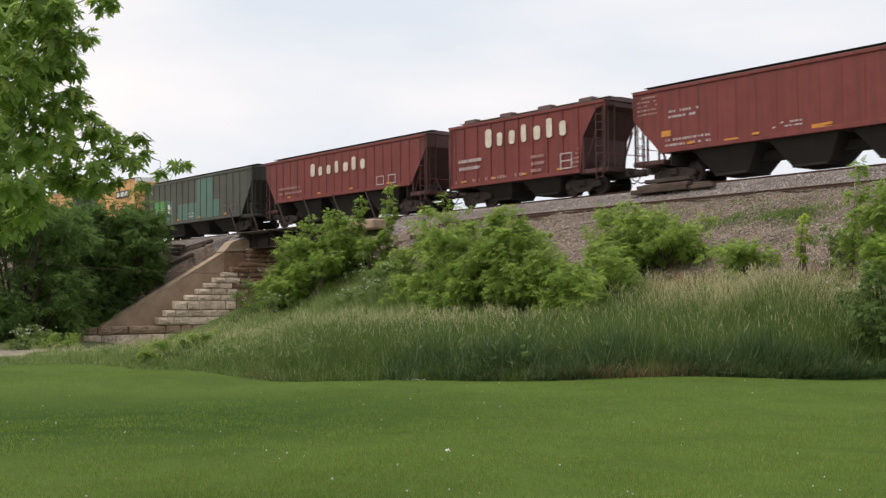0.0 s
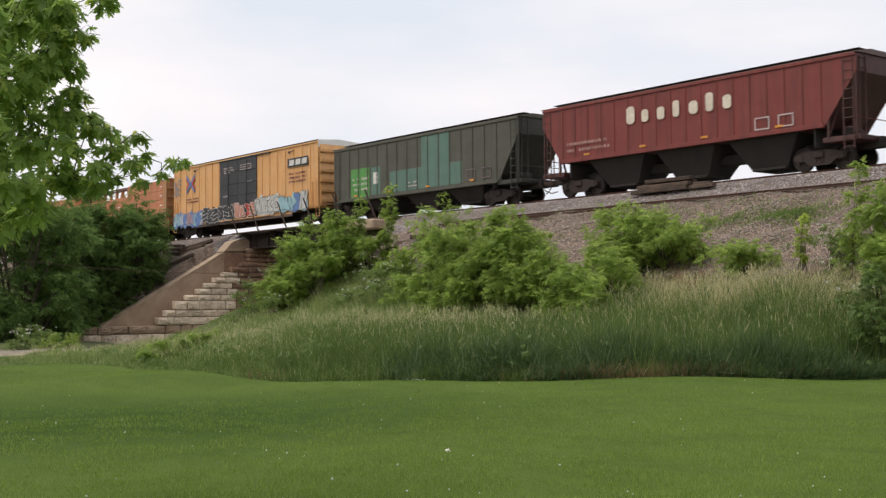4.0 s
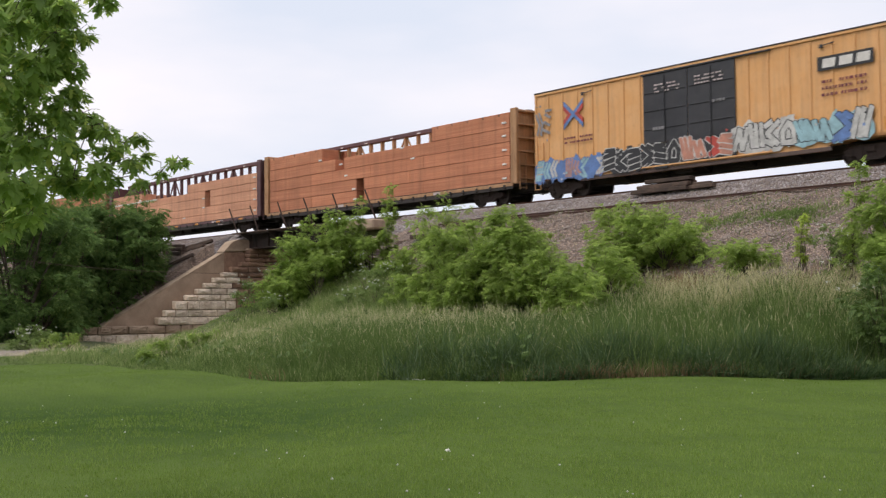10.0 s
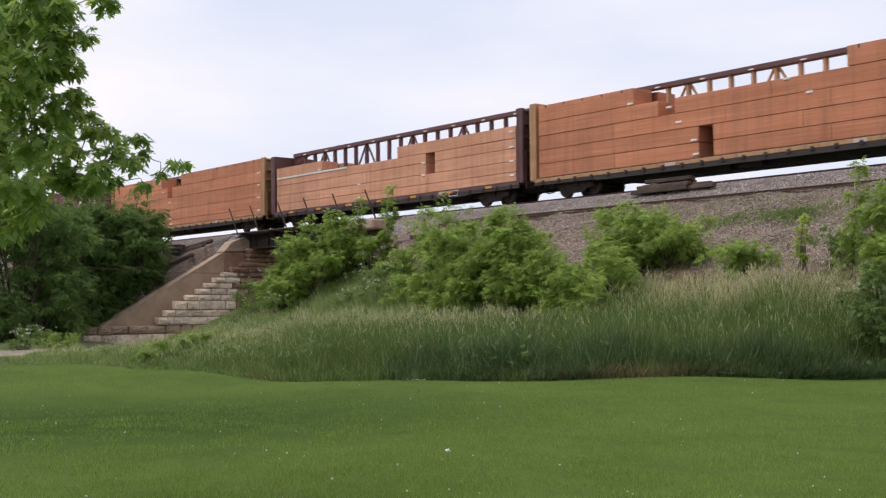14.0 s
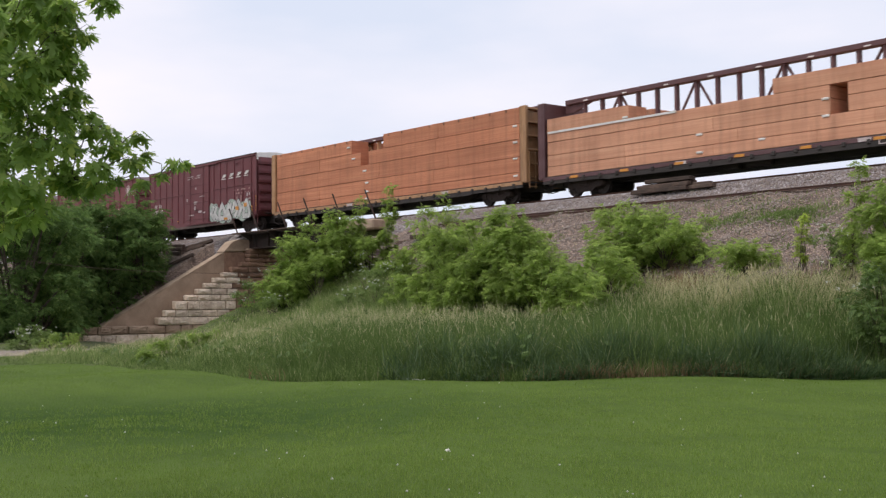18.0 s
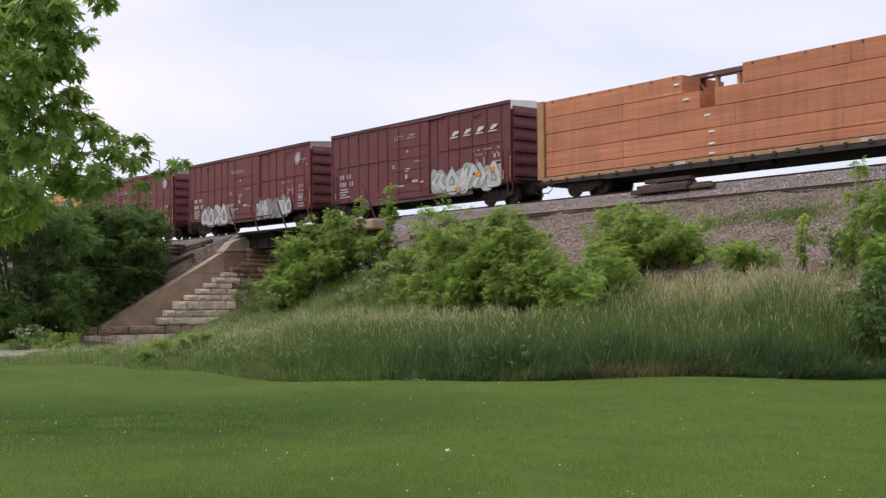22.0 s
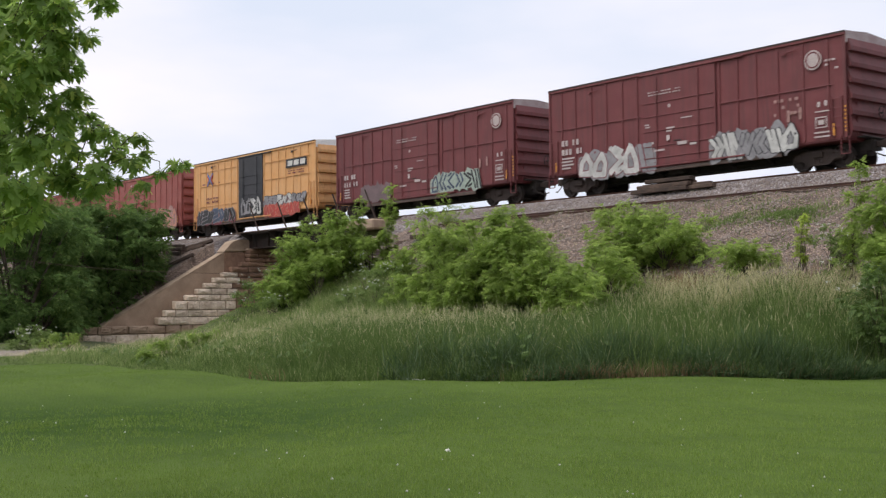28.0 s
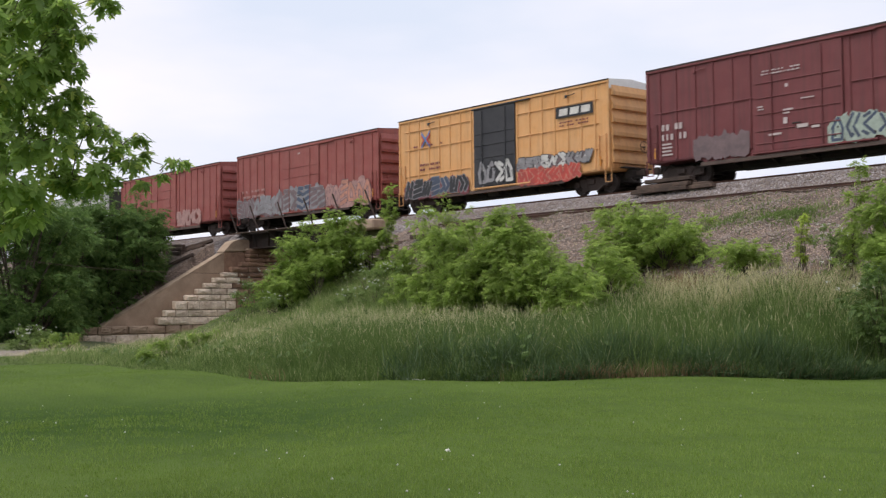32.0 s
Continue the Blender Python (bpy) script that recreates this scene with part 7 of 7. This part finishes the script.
shrub("sapling", "lone lime-green leafy sprout on the slope", "sapling", (-20.05, 29.3), [(0.01 * j, 0, 0.70 + 0.16 * j, 0.10, 0.10, 0.12) for j in range(8)], 420, 0.13, LEAF["lime"], 330, 0.015, tuft=0.10, fill=0.2, group="saplings on the bank")

# dark trees beside the road
for k, (x, y, r, h, cnt) in enumerate([(-63.0, 22.3, 3.8, 8.6, 3400), (-70.5, 27.2, 3.2, 8.0, 3300), (-73.0, 30.5, 3.2, 8.4, 3800), (-72.6, 33.4, 1.9, 6.0, 1700), (-78.0, 34.5, 2.5, 5.4, 1100),
                                       (-66.0, 24.4, 3.2, 6.5, 2200), (-71.2, 33.4, 1.6, 4.6, 900), (-71.0, 31.4, 2.0, 5.2, 1200), (-70.7, 30.6, 1.5, 3.0, 700), (-70.5, 32.6, 1.3, 3.7, 700), (-70.3, 29.2, 1.2, 2.0, 400), (-69.5, 20.0, 3.5, 7.0, 1700), (-62.5, 19.5, 3.0, 6.0, 1500)]):
    shrub("dark_tree", "dark green bushy tree with drooping feather leaves beside the road", "tree", (x, y), lobes_of(400 + k, 26, r, h, 0.7, 0.08), int(cnt * 1.35), 0.40, LEAF["dark"], 420 + k, 0.10, tuft=0.48, fill=0.5, droop=0.42, group="dark trees by the road")


def weed(x, y, h, seed):
    """A leafy weed with flat white flower heads."""
    rng = np.random.default_rng(seed)
    w = shrub("flowering_weed", "leafy weed with flat heads of tiny white flowers", "weed", (x, y), lobes_of(seed, 9, h * 0.6, h, 0.55, 0.1), 240, 0.12, LEAF["low"], seed, 0.012, tuft=0.14, group="flowering weeds")
    for k in range(12):
        px, py, pz = rng.uniform(-0.45, 0.45) * h, rng.uniform(-0.45, 0.45) * h, h * rng.uniform(0.7, 1.05)
        n = 16
        a, r = rng.uniform(0, 6.283, n), 0.05 * np.sqrt(rng.random(n))
        tri = [(-1, -0.6, 0), (1, -0.6, 0), (0, 1, 0.2)]
        P = np.stack([px + r * np.cos(a), py + r * np.sin(a), pz + rng.uniform(-0.03, 0.03, n)], 1)
        fl = part("flower_head", many("flower_head", tri, [(0, 1, 2)], P, turns_of(a, rng.normal(0, 0.5, n), rng.normal(0, 0.5, n), rng.uniform(0.012, 0.022, n)), LEAF["white"]), None, w)
        fl["kind"] = "stuff"


for k, (x, y, h) in enumerate([(-46.5, 26.8, 1.3), (-44.2, 26.5, 1.2), (-40.2, 28.6, 1.5), (-38.9, 28.9, 1.4), (-38.2, 27.6, 1.2), (-39.6, 27.2, 1.1), (-48.6, 27.6, 1.5), (-48.0, 28.6, 1.6), (-47.0, 28.8, 1.9), (-15.9, 25.4, 1.3), (-20.0, 30.7, 1.2), (-19.5, 30.5, 1.3), (-18.6, 29.0, 1.0), (-51.2, 18.6, 1.1), (-52.0, 19.6, 1.0), (-50.2, 17.9, 0.9)]):
    weed(x, y, h, 900 + k)


# light green broad weeds at the foot of the bank and by the road
for k, (x, y, h) in enumerate([(-31.73, 14.89, 0.6), (-32.36, 15.75, 0.75), (-33.09, 16.62, 0.7), (-34.21, 17.8, 0.85), (-37.29, 20.16, 0.8), (-49.45, 19.01, 1.0), (-50.33, 20.16, 1.1)]):
    shrub("leafy_weed", "light green leafy weed standing in the tall grass", "weed", (x, y), lobes_of(960 + k, 9, h * 0.40, h * 0.8, 0.6, 0.2), 80, 0.11, LEAF["sapling"], 960 + k, 0.012, tuft=0.13, group="leafy weeds")


# the maple whose branches hang into view
MAPLE = [(0.0, 0.0), (0.10, -0.09), (0.10, -0.44), (0.29, -0.15), (0.64, -0.56), (0.47, -0.11), (0.72, -0.20), (1.06, 0.0), (0.72, 0.20), (0.47, 0.11), (0.64, 0.56), (0.29, 0.15), (0.10, 0.44), (0.10, 0.09)]
MAPLE_V = [(x, y, -0.10 * x * x - 0.16 * abs(y)) for x, y in MAPLE]
MAPLE_F = [(0, 1, 2, 3), (0, 3, 4, 5), (0, 5, 6, 7), (0, 7, 8, 9), (0, 9, 10, 11), (0, 11, 12, 13)]


def maple():
    foot = Vector((-10.6, 0.9, 0.0))
    root = thing("maple_tree", "leafy green maple with branches hanging over the lawn", "tree", at=foot)
    wood = Mesh()
    wood.rod((0, 0, -0.1), (0.05, 0.05, 1.7), 0.24, 0.2, 12)
    wood.rod((0.05, 0.05, 1.7), (0.0, 0.2, 4.2), 0.2, 0.15, 12)
    wood.rod((0.0, 0.2, 4.2), (-0.2, 0.3, 7.2), 0.15, 0.06, 10)
    part("trunk", wood, M["bark"], root)
    # branches: start height on the trunk, the heart of the leaf cluster at the tip, its leaves, its radius
    boughs = [(3.1, (2.47, 2.59, 3.77), 28, 0.1), (3.1, (2.6, 2.23, 3.62), 39, 0.12), (3.0, (1.9, 2.4, 3.67), 54, 0.12), (3.1, (2.71, 2.31, 3.45), 24, 0.09), (3.1, (2.48, 2.28, 3.41), 28, 0.1),
              (2.8, (2.1, 2.5, 3.36), 28, 0.11), (2.8, (2.08, 2.33, 3.32), 62, 0.12), (2.6, (2.24, 2.47, 3.11), 28, 0.1), (2.6, (2.24, 2.35, 3.01), 39, 0.12), (2.5, (2.05, 2.61, 3.01), 20, 0.09),
              (2.5, (2.39, 2.55, 2.87), 24, 0.09), (2.2, (2.55, 2.59, 2.81), 11, 0.06), (2.3, (2.1, 2.88, 2.82), 14, 0.08), (2.1, (2.44, 2.88, 2.82), 11, 0.06), (2.2, (2.44, 2.69, 2.69), 16, 0.08),
              (2.1, (2.73, 2.7, 2.59), 20, 0.08), (2.0, (2.38, 2.94, 2.7), 5, 0.03), (2.1, (2.47, 3.14, 2.62), 8, 0.06), (2.1, (2.47, 3.21, 2.64), 5, 0.04), (2.2, (2.37, 3.08, 2.57), 5, 0.03),
              (1.9, (2.63, 2.49, 2.54), 28, 0.1), (2.4, (2.18, 2.54, 2.71), 45, 0.13), (1.9, (2.46, 2.52, 2.44), 20, 0.08), (1.9, (2.19, 2.48, 2.5), 39, 0.12), (1.9, (2.45, 2.69, 2.48), 8, 0.05),
              (2.0, (2.52, 2.86, 2.47), 5, 0.04), (2.6, (2.28, 2.16, 3.14), 25, 0.08), (3.3, (1.55, 2.02, 3.95), 81, 0.15), (3.5, (1.92, 2.08, 3.88), 81, 0.14), (3.2, (2.39, 2.09, 3.82), 81, 0.14),
              (3.4, (1.66, 2.48, 3.98), 81, 0.15), (3.1, (2.44, 1.74, 3.59), 81, 0.13), (3.1, (1.7, 2.2, 3.79), 81, 0.15), (3.1, (2.34, 2.13, 3.65), 81, 0.14), (3.4, (1.6, 2.55, 3.89), 81, 0.15),
              (3.0, (1.35, 2.12, 3.65), 81, 0.15), (3.0, (2.22, 1.99, 3.49), 81, 0.14), (3.2, (1.43, 2.45, 3.75), 81, 0.15), (2.8, (2.53, 2.21, 3.47), 51, 0.13), (2.8, (1.84, 1.93, 3.45), 81, 0.14),
              (3.2, (1.46, 2.28, 3.52), 81, 0.15), (2.7, (2.49, 2.07, 3.29), 81, 0.13), (2.9, (2.12, 2.36, 3.38), 51, 0.14), (2.8, (1.36, 2.1, 3.32), 81, 0.15), (2.5, (2.49, 1.89, 3.12), 81, 0.13),
              (2.8, (1.52, 2.43, 3.39), 81, 0.15), (2.5, (2.07, 1.85, 3.08), 81, 0.14), (2.6, (2.02, 2.09, 3.09), 81, 0.14), (2.6, (1.28, 2.5, 3.25), 81, 0.15), (2.5, (2.6, 1.7, 2.83), 81, 0.13),
              (2.7, (1.25, 2.31, 3.05), 81, 0.15), (2.6, (2.02, 2.23, 2.92), 81, 0.14), (2.3, (1.97, 2.42, 2.94), 51, 0.14), (2.5, (1.4, 2.12, 2.82), 81, 0.15), (2.4, (1.59, 2.22, 2.87), 81, 0.15),
              (2.2, (2.23, 2.17, 2.73), 81, 0.14), (2.1, (2.41, 2.27, 2.74), 51, 0.13), (2.1, (1.64, 2.04, 2.68), 81, 0.14), (2.0, (1.34, 2.32, 2.71), 81, 0.15), (2.3, (1.23, 2.49, 2.77), 81, 0.15),
              (2.3, (1.94, 2.45, 2.62), 51, 0.14), (2.1, (1.1, 2.17, 2.53), 81, 0.15), (2.0, (2.59, 1.86, 2.43), 81, 0.13), (1.8, (2.38, 2.08, 2.42), 81, 0.13), (2.0, (2.1, 2.39, 2.52), 51, 0.14),
              (2.0, (1.89, 1.95, 2.36), 81, 0.14), (1.8, (1.62, 2.22, 2.37), 81, 0.14), (1.9, (2.25, 2.17, 2.27), 81, 0.13), (1.8, (1.77, 1.98, 2.14), 81, 0.14), (1.6, (2.02, 2.05, 2.19), 81, 0.14),
              (4.0, (1.2, 1.6, 5.2), 110, 0.7), (4.4, (-1.4, 1.9, 5.2), 160, 0.9), (4.0, (-2.2, -0.6, 4.6), 160, 0.9), (4.4, (0.9, -1.9, 4.9), 160, 0.9), (5.5, (0.2, 0.6, 7.0), 160, 1.1),
              (3.0, (0.6, -1.6, 3.4), 120, 0.8)]
    limbs = [Vector(p) for p in [(2.02, 1.91, 3.8), (1.96, 1.93, 3.49), (1.9, 1.95, 3.17), (1.85, 1.97, 2.86), (1.81, 1.98, 2.53), (1.79, 2.0, 2.21)]]
    for p in limbs:
        arm = Mesh()
        h = max(1.2, p.z - 0.9)
        arm.rod((0.02, 0.1, h), (p.x * 0.5, p.y * 0.5, h + (p.z - h) * 0.65), 0.035, 0.02, 8)
        arm.rod((p.x * 0.5, p.y * 0.5, h + (p.z - h) * 0.65), p, 0.02, 0.009, 7)
        part("limb", arm, M["bark"], root)
    tips = [Vector(b[1]) for b in boughs[:-6]]
    reach = [min((p - t).length for p in limbs) for t in tips]
    for k, (z, tip, n, thick) in enumerate(boughs):
        rng = np.random.default_rng(700 + k)
        t = Vector(tip)
        if k < len(tips):
            # each twig leaves the nearest one that is closer to a limb
            a = min(limbs + [p for p, r in zip(tips, reach) if r < reach[k] - 0.02], key=lambda p: (p - t).length)
        else:
            a = Vector((0.02, 0.1, z))
        m = a.lerp(t, 0.55) + Vector((0, 0, 0.03))
        q = m.lerp(t, 0.5) + Vector((0.03 * math.sin(k), 0.03 * math.cos(k * 2.0), 0.03))
        me = Mesh()
        me.rod(a, m, 0.0045, 0.0035, 6)
        me.rod(m, q, 0.0035, 0.0025, 6)
        me.rod(q, t, 0.0025, 0.0015, 5)
        small = thick < 0.125 and k < len(boughs) - 6
        n = int(n * (2.2 if small else 0.54)) + 4
        d = rng.normal(0, 1, (n, 3))
        d /= np.linalg.norm(d, axis=1)[:, None]
        P = np.array(t)[None] + d * (thick * rng.random(n) ** 0.45)[:, None] * (1, 1, 0.85)
        for j in range(0, n, 4):
            me.rod(tuple(t.lerp(q, 0.25 * (j % 3))), tuple(P[j]), 0.002, 0.001, 4)
        bough = part("bough", me, M["bark"], root)
        leaves = many("leaves", MAPLE_V, MAPLE_F, P, turns_of(np.arctan2(d[:, 1], d[:, 0]) + rng.normal(0, 0.6, n), rng.normal(0.70, 0.45, n), rng.normal(0, 0.4, n), rng.uniform(0.055, 0.100, n) if small else rng.uniform(0.075, 0.150, n)), LEAF["maple"])
        part("leaves", leaves, None, bough)
        SWAY.append((bough, k))


def litter():
    """A pale scrap on the lawn and a few white petals at its edge."""
    rng = random.Random(8)
    me = Mesh()
    pts = [(0.042 * math.cos(t) * rng.uniform(0.6, 1.2), 0.032 * math.sin(t) * rng.uniform(0.6, 1.2)) for t in [k * math.pi / 5 for k in range(10)]]
    top = [(x, y, 0.02 + rng.uniform(0, 0.035)) for x, y in pts]
    me.add([(0, 0, 0.05)] + top + [(x * 0.9, y * 0.9, z - 0.012) for x, y, z in top], [(0, k + 1, (k + 1) % 10 + 1) for k in range(10)] + [(k + 1, k + 11, (k + 1) % 10 + 11, (k + 1) % 10 + 1) for k in range(10)])
    x, y = -9.42, 7.67
    tagged(part("paper_scrap", me, M["strap"], at=(x, y, float(land(x, y)) + 0.03)), "small crumpled pale scrap lying on the lawn", "litter")


litter()
grow_lawn()
grow_tall_grass()
maple()


# ---- everything that moves ----
def motions():
    beats = [k * 1.0 for k in range(33)]
    for car, s in CARS:
        walk(car, [(t, pose(s + run(t), TRACK_Y, RAIL_Z)) for t in beats])
    # boughs stir a little in the wind
    for bough, k in SWAY:
        rows = []
        for t in beats:
            a = 0.16 * math.sin(0.9 * t + k * 1.7) + 0.10 * math.sin(2.1 * t + k)
            b = 0.14 * math.sin(1.2 * t + k * 0.6) + 0.012 * t
            rows.append((t, pose(0, 0, 0, a, b * 0.6, -b)))
        walk(bough, rows)
    ticks = [k * 0.1 for k in range(321)]
    turns = [math.degrees(run(t) / 0.457) % 360.0 for t in ticks]
    for wheel, x in WHEELS:
        walk(wheel, [(t, pose(x, 0, 0.457, 0, turn, 0)) for t, turn in zip(ticks, turns)])


motions()
